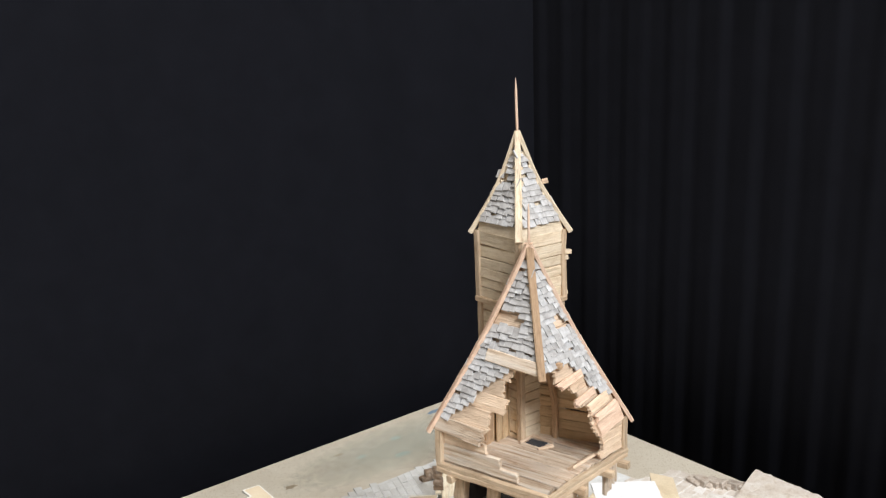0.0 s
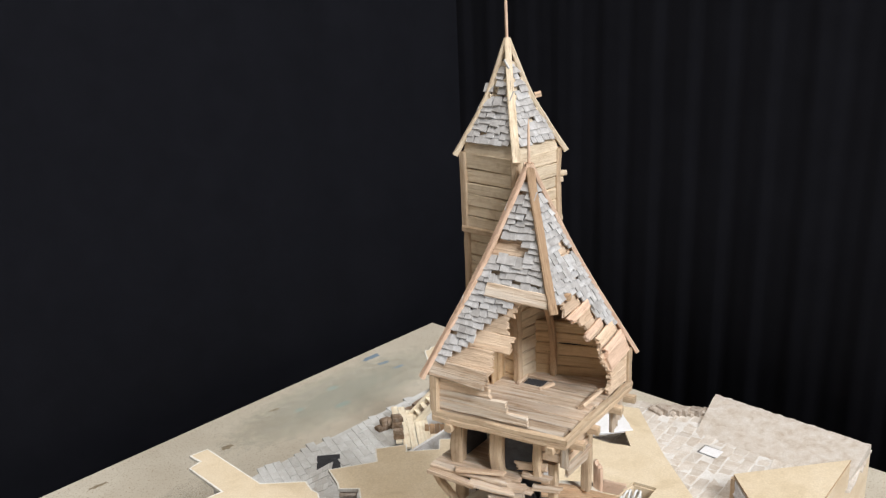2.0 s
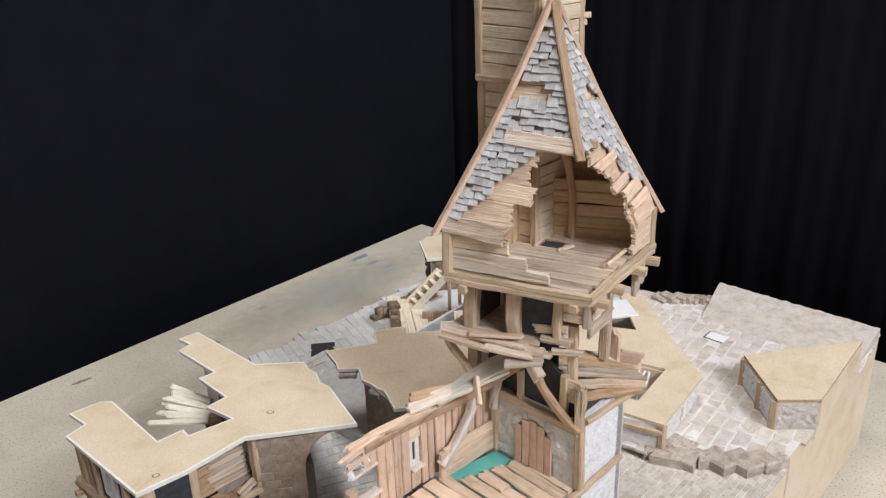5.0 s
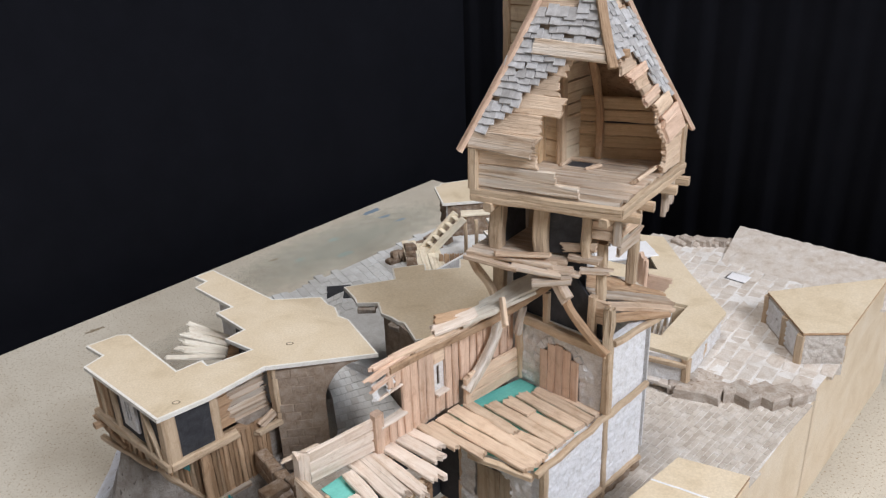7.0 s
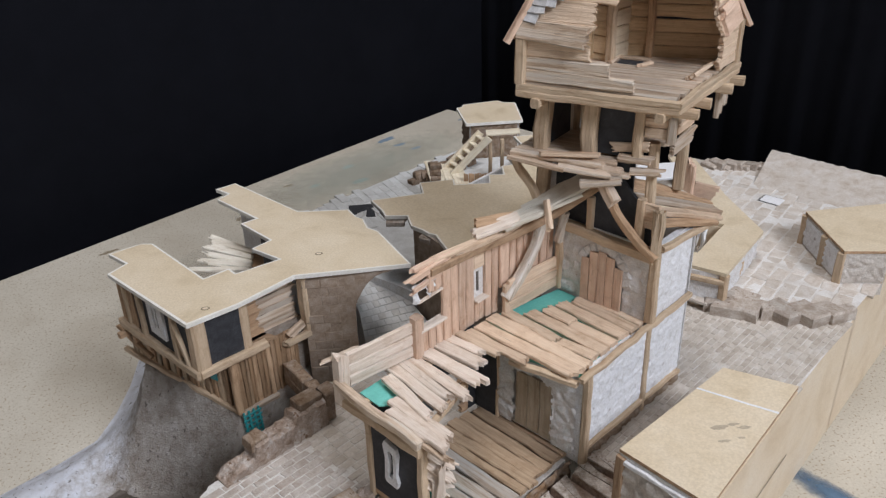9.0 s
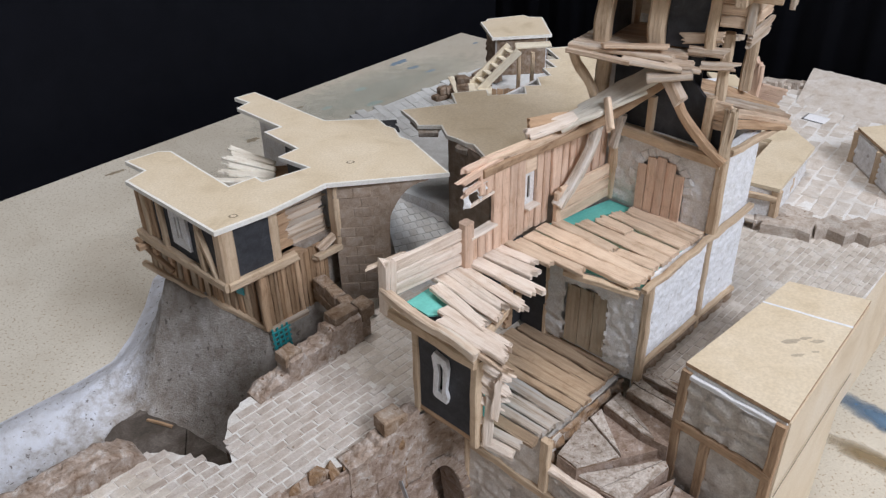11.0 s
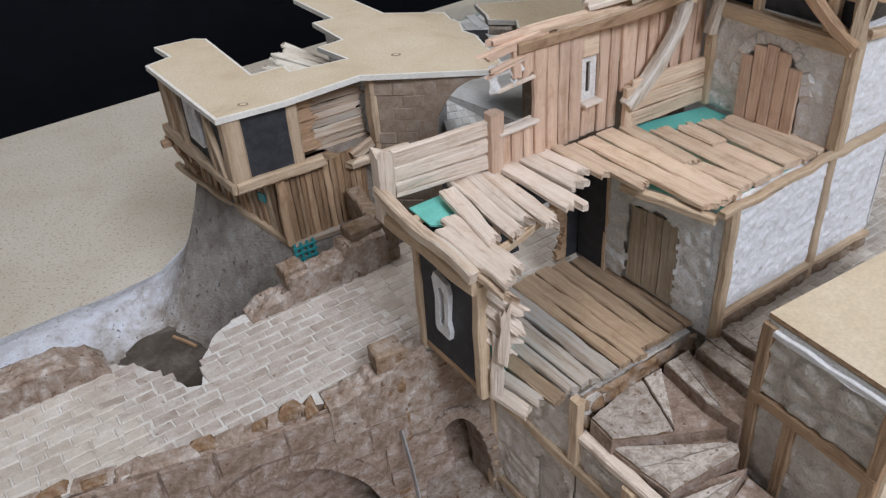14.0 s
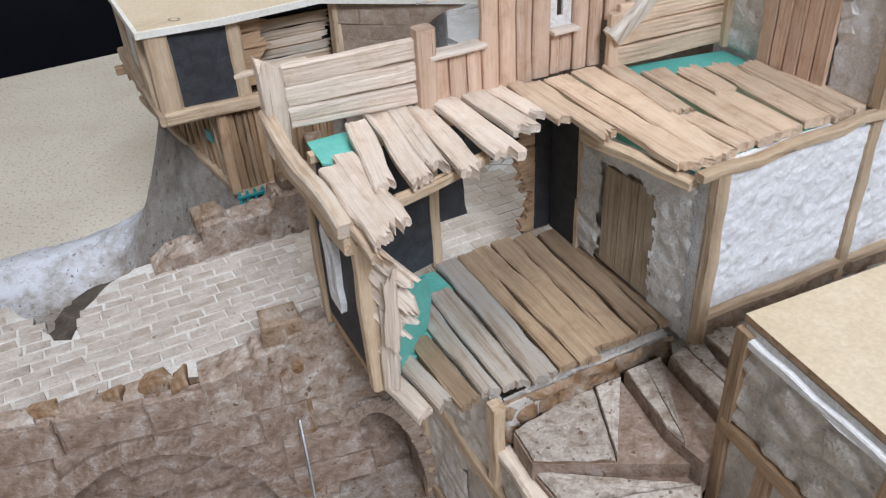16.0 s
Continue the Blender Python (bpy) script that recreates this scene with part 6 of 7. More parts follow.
    # floor of the room and its edge beams
    for i in range(8):
        r = (i + 0.5) * SR / 8
        plank(t, W(SL - 0.3, r, 45.6), W(0.1 + rng.uniform(0, 0.25), r, 45.6 + rng.uniform(-0.04, 0.06)), SR / 8 - 0.08, 0.35, EZ, WEATHERED, 0, 0.1, "floorboard", twist=rng.uniform(-2, 2), wob=0.07)
    for z, w in ((45.35, 0.55), (44.85, 0.6)):
        beam(t, W(SL + 0.2, -0.15, z), W(-0.3, -0.15, z), w, w, BEAM, name="edge_beam", wob=0.07)
        beam(t, W(-0.15, -0.3, z), W(-0.15, SR + 0.2, z), w, w, BEAM, name="edge_beam", wob=0.07)
    slab(t, [W(0.4, 0.4, 0).xy, W(SL - 0.4, 0.4, 0).xy, W(SL - 0.4, SR - 0.4, 0).xy, W(0.4, SR - 0.4, 0).xy], 44.6, 45.3, STAINED, "subfloor")
    # black sheet on the boards paints the shade of an open hatch
    slab(t, [W(6.2, 7.7, 0).xy, W(8.1, 7.8, 0).xy, W(8.2, 8.9, 0).xy, W(6.3, 9.0, 0).xy], 45.79, 45.84, BLACK, "hatch_opening", label="black square sheet for the shade in a floor hatch")
    for p, q in (((5.9, 9.2), (8.6, 9.3)), ((8.5, 7.4), (8.6, 9.6)), ((5.4, 8.6), (5.9, 7.2)), ((8.8, 9.4), (9.9, 9.9))):
        plank(t, W(*p, 45.9), W(*q, 45.95), 0.35, 0.25, EZ, BALSA, 0.2, 0.3, "hatch_frame")
    plank(t, W(0.9, 4.9, 46.1), W(0.8, 8.6, 46.2), 0.9, 0.3, EZ + FL * 0.6, BALSA, 0.2, 0.2, "loose_board")
    # low walls left standing
    for z, s1 in ((46.3, 3.4), (47.3, 5.4), (48.3, 7.0), (49.1, 7.6)):
        plank(t, W(SL, 0.15, z), W(s1, 0.15, z), 1.0, 0.4, -FR, WEATHERED if z < 47.5 else BALSA, 0, 0.25, "wall_board")
    beam(t, W(SL, 0.1, 45.6), W(SL, 0.1, 49.2), 0.9, 0.9, BEAM, up=FL, name="corner_post")
    for z, r1 in ((46.2, 8.6), (47.1, 9.2), (48.0, 8.8), (48.8, 9.6)):
        plank(t, W(0.15, SR, z), W(0.15, r1, z), 0.95, 0.4, -FL, BALSA, 0, 0.7, "wall_board")
    beam(t, W(0.1, SR, 45.6), W(0.1, SR, 49.2), 0.9, 0.9, BEAM, up=FL, name="corner_post")
    # back walls seen through the tear
    bl, bk, br = W(SL - 0.5, 0.6, 0), W(SL - 1.6, SR - 2.4, 0), W(0.6, SR - 0.5, 0)
    board_wall(t, bl.xy, bk.xy, 45.7, 56, 9, TAN, 0.35, True, top=lambda s: 49.4 + 7.4 * s, out=-FL)
    for k in range(5):
        z = 46.2 + k * 1.15
        f = max(0.0, (z - 49.4) / 9.0)
        plank(t, bk.lerp(br, 0.0) + EZ * z, bk.lerp(br, 1.0 - f) + EZ * z, 1.1, 0.35, -FR, TAN, 0, 0, "wall_board")
    for p, s, w in ((bl.lerp(bk, 0.52), -FL, 1.3), (bl.lerp(bk, 0.96), -FL, 1.1)):
        plank(t, p + s * 0.4 + EZ * 45.8, p + s * 0.4 + EZ * 54.5, w, 0.3, s, STAINED, name="wall_post")
    p = bl.lerp(bk, 0.74) - FL * 0.5
    door = thing_part("door", t)
    for k in range(3):
        plank(door, p + FR * (k - 1) * 0.95 + EZ * 45.8, p + FR * (k - 1) * 0.95 + EZ * (51.6 + 0.4 * k), 0.9, 0.25, -FL, TAN, name="board")
    p = bk.lerp(br, 0.42) - FR * 0.5
    bent(t, [p + EZ * 45.8, p + EZ * 49.5, p + EZ * 53.0 - FR * 1.0, p + EZ * 56.5 - FR * 2.6], 0.6, 0.5, STAINED, "rafter_foot", -FR)
    for p, q in ((W(SL - 2, 5, 56.5), W(2, 5, 56.5)),):
        beam(t, p, q, 0.6, 0.6, STAINED, name="collar")
    # open storey below
    lo = 39.9
    for i in range(8):
        r = -0.6 + (i + 0.5) * 0.98
        plank(t, W(SL + 0.6, r, lo - 0.2), W(5.2 - 0.4 * i + rng.uniform(-0.8, 0.8), r, lo - 0.2), 0.95, 0.35, EZ, WEATHERED, 0.2, 0.9, "floorboard", twist=rng.uniform(-4, 4))
    for s, r, w in ((11.2, 1.4, 1.35), (7.1, 1.4, 1.4), (3.2, 1.5, 0.85)):
        beam(t, W(s, r, lo), W(s - 0.1, r, 44.7), w, w * 0.9, BEAM, up=FL, name="post", wob=0.09)
    for s, r in ((11.2, 7.0), (10.6, 11.6), (2.2, 9.0)):
        beam(t, W(s, r, lo - 5), W(s, r, 44.7), 0.9, 0.9, BEAM, up=FL, name="post")
    wall(t, W(3.4, 1.7, 0).xy, W(6.5, 1.7, 0).xy, lo + 0.2, 44.7, 0.35, BLACK, "black_panel", "black card panel with ragged foot")
    plank(t, W(5.2, 1.5, lo + 0.9), W(2.4, 1.5, lo + 1.3), 0.8, 0.4, -FR, BALSA, 0.7, 0.6, "broken_board")
    plank(t, W(4.6, 1.4, lo + 0.1), W(1.9, 1.4, lo + 0.2), 0.7, 0.5, -FR, WEATHERED, 0.5, 0.8, "broken_board")
    plank(t, W(3.6, 1.3, lo - 0.9), W(1.4, 1.6, lo - 0.8), 0.6, 0.5, -FR, WEATHERED, 0.5, 0.7, "broken_board")
    plank(t, W(11.0, 5.8, lo + 0.2), W(11.0, 5.8, 44.6), 0.5, 0.5, -FR, LIMED, 0, 0, "panel_edge")
    board_wall(t, W(2.8, 1.7, 0).xy, W(0.9, 1.7, 0).xy, lo + 2.0, 44.6, 3, BALSA, 0.35, False, 0.1, 0.2, name="wall_board", out=-FR)
    beam(t, W(0.8, 1.7, lo + 1.8), W(0.7, 1.7, 44.7), 0.8, 0.7, WEATHERED, up=FL, name="post")
    plank(t, W(0.7, 2.0, lo + 1.1), W(0.4, 5.0, lo + 1.5), 1.1, 0.4, -FL, WEATHERED, 0.3, 0.9, "broken_board")
    board_wall(t, W(0.5, 1.8, 0).xy, W(0.5, 5.0, 0).xy, lo + 2.4, 44.6, 3, BALSA, 0.35, False, 0.1, 0.7, name="wall_board", out=-FL)
    wall(t, W(11.0, 2.2, 0).xy, W(11.0, 5.6, 0).xy, lo + 0.2, 44.6, 0.35, BLACK, "black_panel")
    # added black sheet standing in for the dark curtain seen through the storey
    wall(t, W(7.5, 10.0, 0).xy, W(4.0, 10.0, 0).xy, lo, 44.6, 0.35, BLACK, "inner_wall")
    for r, ln in ((1.4, 1.2), (4.6, 1.0), (9.0, 1.2), (11.6, 1.3)):
        beam(t, W(1.6, r, 44.3), W(-ln, r, 44.3), 0.75, 0.75, BEAM, name="joist_end")
    for s in (1.0, 10.9):
        beam(t, W(s, 2.0, 44.3), W(s, -0.7, 44.3), 0.75, 0.75, BEAM, name="joist_end")
    plank(t, W(0.0, 9.8, 44.6), W(0.0, 9.8, 42.0), 1.4, 0.5, -FL, WEATHERED, 0, 0.9, "broken_board")
    plank(t, W(0.0, 11.0, 44.6), W(0.0, 11.0, 42.6), 0.8, 0.5, -FL, WEATHERED, 0, 0.9, "broken_board")
    for i, (s0, r0, s1, r1, z) in enumerate(((5.6, -0.3, 4.0, 0.4, 39.2), (8.6, -1.0, 4.6, -0.6, 39.2), (6.0, 0.6, 3.6, 1.0, 38.7), (12.6, -0.9, 8.0, -1.2, 39.3))):
        plank(t, W(s0, r0, z + 0.2), W(s1, r1, z), 1.0, 0.4, EZ, WEATHERED, 0.5, 0.9, "broken_board", twist=rng.uniform(-15, 15))
    plank(t, W(10.2, -0.6, 40.1), W(5.8, 0.2, 40.4), 0.6, 0.3, EZ, BALSA, 0.4, 0.3, "loose_board")
    plank(t, W(6.4, -1.4, 38.4), W(3.6, -0.4, 38.8), 1.1, 0.5, EZ, WEATHERED, 0.2, 0.3, "loose_board")
    # supports down to the house
    wall(t, W(10.8, 3.4, 0).xy, W(4.0, 3.4, 0).xy, 34.6, lo - 0.4, 0.35, BLACK, "black_panel")
    wall(t, W(10.9, 1.8, 0).xy, W(10.9, 10.0, 0).xy, 33.2, lo - 0.4, 0.35, PLASTER, "inner_wall")
    beam(t, W(11.0, 1.3, 33.0), W(10.8, 1.3, lo - 0.4), 1.2, 1.0, BEAM, up=FL, name="post")
    bent(t, [W(10.9, 0.8, 34.6), W(11.3, 0.2, 36.6), W(12.4, -0.2, 38.4), W(12.8, -0.2, 39.6)], 0.7, 0.6, BEAM, "brace", FL)
    beam(t, W(2.2, 2.4, 35.0), W(2.2, 2.4, lo + 1.4), 0.8, 0.8, BEAM, up=FL, name="post")
    wall(t, W(0.6, 10.4, 0).xy, W(10.9, 10.4, 0).xy, 15.0, 32.0, 0.4, PLASTER, "inner_wall")


tower_room()


def tall_tower():
    c = Vector((8.6, 87.0, 0))
    t = thing("tall_tower", (c.x, c.y, 14.0), "slender boarded tower with a small shingled spire roof", "tower")
    fx, fy = Vector((0.995, -0.1, 0)), Vector((0.1, 0.995, 0))

    def ring(h):
        return [c + fx * h, c + fy * h, c - fx * h, c - fy * h]
    for lo, hi, h, n in ((60.6, 67.9, 4.4, 6), (40.0, 60.2, 4.25, 17)):
        q = ring(h)
        for i in range(4):
            a, b = q[i], q[(i + 1) % 4]
            out = ((a + b) / 2 - c).normalized()
            board_wall(t, a.xy, b.xy, lo, hi, n, PALE, 0.35, False, 0, 0, name="wall_board", out=out)
            beam(t, Vector((a.x, a.y, lo)), Vector((a.x, a.y, hi)), 0.75, 0.75, BEAM, up=(0.7, 0.7, 0), name="corner_post")
            wall(t, a.lerp(c, 0.06).xy, b.lerp(c, 0.06).xy, lo, hi, 0.3, STAINED, "core")
    q = ring(4.65)
    for i in range(4):
        beam(t, q[i] + EZ * 60.4, q[(i + 1) % 4] + EZ * 60.4, 0.7, 0.6, BEAM, name="string_course")
    q = ring(4.2)
    for i in range(4):
        wall(t, q[i].xy, q[(i + 1) % 4].xy, 14.0, 40.2, 0.5, PLASTER, "lower_wall")
    e = [v + EZ * 67.8 for v in ring(5.0)]
    ap = c + EZ * 77.6 - fx * 0.15
    roof = thing_part("roof", t)
    def tiles(ub, v, u):
        if v < 0.14:
            return False
        if 0.5 < v < 0.62 and u < 0.5:
            return rng.random() > 0.8
        return v < 0.85 and rng.random() > 0.06
    for i in range(4):
        roof_face(roof, e[i], e[(i + 1) % 4], ap, None, tiles if i in (2, 3) else None, 7, tile=(0.85, 0.75), sag=0.32, board_mat=PALE)
        a, b = e[i], ap
        out = (Vector((a.x, a.y, 0)) - c).normalized()
        mid = ap.lerp(a, 0.5) - out * 0.42
        up = out * 0.9 + EZ * 0.45
        bent(roof, [ap + EZ * 0.5 + up * 0.1, mid + up * 0.1, a + (a - ap).normalized() * 0.3 + up * 0.15], 0.6, 0.42, PALE, "hip_rafter", up, -0.25)
    toothpick(roof, ap + EZ * -0.8, c + Vector((-0.25, 0.1, 83.6)), 0.14)
    for z, out in ((65.3, 0.5), (64.7, 0.3), (60.9, 0.2)):
        plank(t, c + fx * 4.0 + EZ * z, c + fx * (4.7 + out) + fy * 0.3 + EZ * (z + 0.1), 0.7, 0.5, EZ, PALE, 0, 0.3, "peg")
    plank(roof, e[0].lerp(ap, 0.52), e[0].lerp(ap, 0.52) + Vector((0.5, -0.1, 0.1)), 0.6, 0.5, EZ, BALSA, 0, 0.2, "peg")


tall_tower()

# ---- bridge, gully and stone stairs ----
def ragged(pts, step=0.45, amp=0.14):
    """A plan outline with crumbled edges."""
    out = []
    for p, q in zip(pts, pts[1:] + pts[:1]):
        p, q = Vector(p), Vector(q)
        n = max(1, int((q - p).length / step))
        out += [p.lerp(q, i / n) + Vector((rng.uniform(-amp, amp), rng.uniform(-amp, amp))) for i in range(n)]
    return [(v.x, v.y) for v in out]


def ridge(parent, p, q, width, lo, tops, seed):
    """A thick broken wall in plan from p to q (along EA and EB): its top steps with tops (share of the way, height) and is crumbled all over."""
    p, q = H(*p, 0), H(*q, 0)
    x = (q - p).normalized()
    y = EZ.cross(x)
    ln = (q - p).length
    n, m = int(ln / 0.28), 14

    def top(s):
        for (s0, z0), (s1, z1) in zip(tops, tops[1:]):
            if s0 <= s <= s1:
                return z0 + (z1 - z0) * (s - s0) / max(1e-6, s1 - s0)
        return tops[-1][1]

    vs, fs = [], []
    for i in range(n + 1):
        s = i / n
        c = p + x * ln * s
        zt = top(s) + 0.14 * noise.noise(Vector((ln * s * 1.1, seed, 0)))
        for k in range(m + 1):
            u = k / m
            if u < 0.3:
                w, z = -0.5, lo + (zt - lo) * u / 0.3
            elif u > 0.7:
                w, z = 0.5, lo + (zt - lo) * (1 - u) / 0.3
            else:
                w, z = -0.5 + (u - 0.3) / 0.4, zt
            v = c + y * width * w + EZ * z
            d = 0.16 * noise.noise(v * 0.7 + Vector((seed, 0, 0))) + 0.2 * noise.noise(v * 1.9) + 0.13 * noise.noise(v * 4.5)
            if k in (0, m):
                d = 0
            vs.append(v + (y * (1 if w > 0 else -1) * d if abs(w) == 0.5 else Vector()) + (EZ * d * 0.9 if z > zt - 0.01 else Vector()))
    row = m + 1
    fs = [[i * row + k, i * row + k + 1, i * row + row + k + 1, i * row + row + k] for i in range(n) for k in range(m)]
    fs += [list(range(m, -1, -1)), list(range(n * row, n * row + row))]
    return mesh_ob("parapet", vs, fs, CRUMBLE, parent, None, "crumbling brown stone parapet with pale mortar")


def bridge():
    t = thing("stone_bridge", (*H(17, -28), 0.0), "ruined stone bridge with a brick-paved deck and broken parapets", "bridge")
    D = lambda a, b, z=None: H(a - 1.1, b, z)
    deck_poly = lambda pts: [D(a, b) for a, b in pts]
    deck = [(11.4, -14.6), (18.0, -48.0), (25.2, -48.0), (24.6, -31.0), (23.8, -29.6), (22.6, -29.0), (21.2, -28.2), (19.6, -27.6), (19.2, -26.8), (20.6, -25.8), (21.4, -26.0), (22.6, -24.8), (23.4, -24.0), (24.0, -22.6), (24.0, -8.0), (26.0, -3.0), (22.0, 4.5), (12.0, 0.0), (12.0, -14.6)]
    slab(t, ragged(deck_poly(deck)), 12.0, 14.05, DECKMORTAR, "deck_bed", BRICK)
    inner = deck_poly([(12.4, -13.4), (14.0, -24.0), (15.2, -34.0), (18.8, -48.0), (25.0, -48.0), (24.8, -30.8), (23.8, -29.6), (22.6, -29.0), (21.2, -28.3), (19.4, -27.7), (19.0, -26.8), (20.5, -25.7), (21.4, -25.8), (22.6, -24.6), (23.6, -23.2), (23.6, -13.4)])
    bricks = block_meshes("deck_brick", 1.4, 0.75, 0.36, DECKSTONE, 6, 0.05, 0.04)
    near = lambda c: (c - Vector(O)).dot(EB.xy) > -32.0
    pave_parts(t, inner, 13.76, B_ANG, 1.5, 0.82, bricks, 1.4, 0.75, "brick", gap=0.15, tilt=0.012, wvar=0.16, fn=near, most=400)
    pave_stuff("deck_bricks", deck_poly([(14.6, -31.2), (18.6, -48.0), (24.8, -48.0), (24.6, -31.2)]), 13.79, B_ANG, 1.5, 0.82, COBBLE, "pale bricks of the bridge deck in pale mortar", h=0.36, gap=0.08, wvar=0.16)
    loose = block_meshes("parapet_stone", 2.2, 1.3, 1.15, BRICK, 5, 0.07, 0.14)

    def course(a0, b0, a1, b1, z, n, w=1.0, h=1.0, drop=0.0):
        for i in range(n):
            if rng.random() < drop:
                continue
            s = (i + 0.5) / n
            p, q = D(a0, b0, 0), D(a1, b1, 0)
            c = p.lerp(q, s)
            d = (q - p) / n
            piece("parapet_stone", rng.choice(loose), t, lay(c + EZ * z, d + Vector((rng.uniform(-0.1, 0.1), rng.uniform(-0.1, 0.1), 0)), (rng.uniform(-0.06, 0.06), rng.uniform(-0.06, 0.06), 1)), (d.length / 2.2 * 0.97, w, h))

    # far parapet, ruined, and a return towards the timbered house
    course(23.5, -10.6, 23.5, -13.4, 17.0, 1, 1.2, 0.8)
    course(23.5, -16.9, 23.5, -18.6, 16.0, 1, 1.2, 0.9)
    course(22.8, -10.0, 31.0, -8.6, 14.0, 4)
    course(22.8, -10.0, 31.0, -8.6, 15.2, 4, h=1.1)
    course(22.4, -9.8, 24.0, -9.8, 16.4, 1, 1.2, 1.3)
    # near parapet
    course(12.0, -16.0, 12.2, -18.0, 15.4, 1, 1.3, 1.15)
    # spandrel walls with arches
    p, q = D(18.2, -50.0), H(10.385, -16.9)
    relief_wall(t, p, q, 0.0, 14.0, BRICKWALL, 0.14, 0.2, 4.0, "spandrel_wall", "brown weathered stone face", seed=21.0, lift=0.1, arch=(25.4, 7.0, 10.2))
    relief_wall(t, H(21.0, -50.0), H(12.6, -8.6), 0.0, 11.6, BRICKWALL, 0.3, 0.4, 2.4, "arch_back", seed=27.0)
    relief_wall(t, D(24.0, -13.0), D(24.0, -21.6), 0.0, 13.8, BRICKWALL, 0.3, 0.35, 2.0, "spandrel_wall", seed=23.0)
    relief_wall(t, D(24.6, -31.0), D(24.6, -48.0), 0.0, 13.8, BRICKWALL, 0.3, 0.35, 2.0, "spandrel_wall", seed=24.0)
    # the face goes on under the house, with a smaller arch
    wp, wq = H(10.385, -16.9, 0), H(9.0, -10.1, 0)
    xw = (wq - wp).normalized()
    relief_wall(t, wp, wq, 0.0, 15.7, CRUMBLE, 0.14, 0.12, 2.2, "spandrel_wall", "brown plastered wall with a small arch", arch=(3.65, 2.75, 9.3), seed=25.0)
    vs, fs = [], []
    for i in range(25):  # rough vault behind the opening
        f = math.pi * i / 24
        for k in range(4):
            c = wp + xw * (3.65 + (2.75 - 0.12 * k) * math.cos(f)) - xw.cross(EZ) * (0.9 * k) + EZ * max(0.0, (9.3 - 0.15 * k) * math.sin(f))
            vs.append(c + Vector((rng.uniform(-0.08, 0.08), rng.uniform(-0.08, 0.08), rng.uniform(-0.08, 0.08))) * (k > 0))
            if i and k:
                fs.append([(i - 1) * 4 + k - 1, (i - 1) * 4 + k, i * 4 + k, i * 4 + k - 1])
    mesh_ob("vault", vs, fs, CRUMBLE, t)
    small = block_meshes("arch_stone", 1.3, 1.0, 0.3, CRUMBLE, 5, 0.08, 0.12)
    for i in range(17):
        f = math.pi * (i + 0.5) / 17
        piece("arch_stone", rng.choice(small), t, lay(wp + xw * (3.65 + 3.2 * math.cos(f)) + xw.cross(EZ) * 0.12 + EZ * (9.75 * math.sin(f)), xw * (-3.2 * math.sin(f)) + EZ * (9.75 * math.cos(f)), xw.cross(EZ)), (1.0, 0.9, 1))
    face_p, face_q = D(18.2, -50.0, 0), H(10.385, -16.9, 0)
    xf = (face_q - face_p).normalized()
    nf = xf.cross(EZ)
    run = (face_q - face_p).length
    ashlar = block_meshes("wall_block", 3.6, 2.2, 0.34, BRICKWALL, 6, 0.035, 0.1)
    z, row = 0.0, 0
    while z < 13.0:  # squared blocks of the bridge's near face
        q = 2.0 if row % 2 else 0.4
        hz = rng.uniform(2.0, 2.5)
        while q < run - 1.0:
            wq = rng.uniform(2.6, 4.6)
            e = math.hypot((q + wq / 2 - 25.4) / 7.6, (z + hz / 2) / 11.0)
            if e > 1.06:
                piece("stone", rng.choice(ashlar), t, lay(face_p + xf * (q + wq / 2) + nf * 0.12 + EZ * min(z + hz / 2, 13.0), xf + EZ * rng.uniform(-0.02, 0.02), nf + Vector((rng.uniform(-0.03, 0.03), 0, rng.uniform(-0.03, 0.03)))), ((wq - 0.14) / 3.6, (hz - 0.14) / 2.2, rng.uniform(0.7, 1.3)))
            q += wq
        z += hz
        row += 1
    for i in range(15):  # voussoirs round the big arch
        f = math.pi * (i + 0.5) / 15
        piece("arch_stone", rng.choice(ashlar), t, lay(face_p + xf * (25.4 + 7.5 * math.cos(f)) + nf * 0.14 + EZ * (10.75 * math.sin(f)), xf * (-7.5 * math.sin(f)) + EZ * (10.75 * math.cos(f)), nf), (0.48, 0.55, 1.0))
    flakes = block_meshes("edge_flake", 2.4, 1.0, 0.5, CRUMBLE, 8, 0.16, 0.16)
    rusty = block_meshes("rusty_flake", 1.8, 0.9, 0.6, RUST, 5, 0.2, 0.18)
    q = 1.0
    while q < run - 3.5:  # broken bedding stones along the edge of the deck
        wq = rng.uniform(1.0, 2.8)
        c = face_p + xf * (q + wq / 2) - nf * rng.uniform(0.2, 0.6)
        kind = flakes if rng.random() < 0.68 else rusty
        piece("stone", rng.choice(kind), t, lay(c + EZ * rng.uniform(13.45, 13.75), xf + nf * rng.uniform(-0.12, 0.12), EZ + nf * rng.uniform(-0.1, 0.16)), (wq / 2.2, rng.uniform(0.9, 1.6), rng.uniform(0.9, 1.5)))
        if rng.random() < 0.35:
            piece("stone", rng.choice(rusty), t, lay(c + nf * 0.2 + EZ * rng.uniform(13.9, 14.1), xf + nf * rng.uniform(-0.4, 0.4), EZ), (rng.uniform(0.4, 0.9), rng.uniform(0.5, 1.0), rng.uniform(0.5, 1.0)))
        q += wq * 0.93
    ridge(t, (10.7, -14.8), (11.5, -21.4), 1.7, 11.4, [(0, 16.1), (0.3, 16.0), (0.32, 15.4), (0.55, 15.3), (0.6, 14.9), (1, 14.4)], 41)
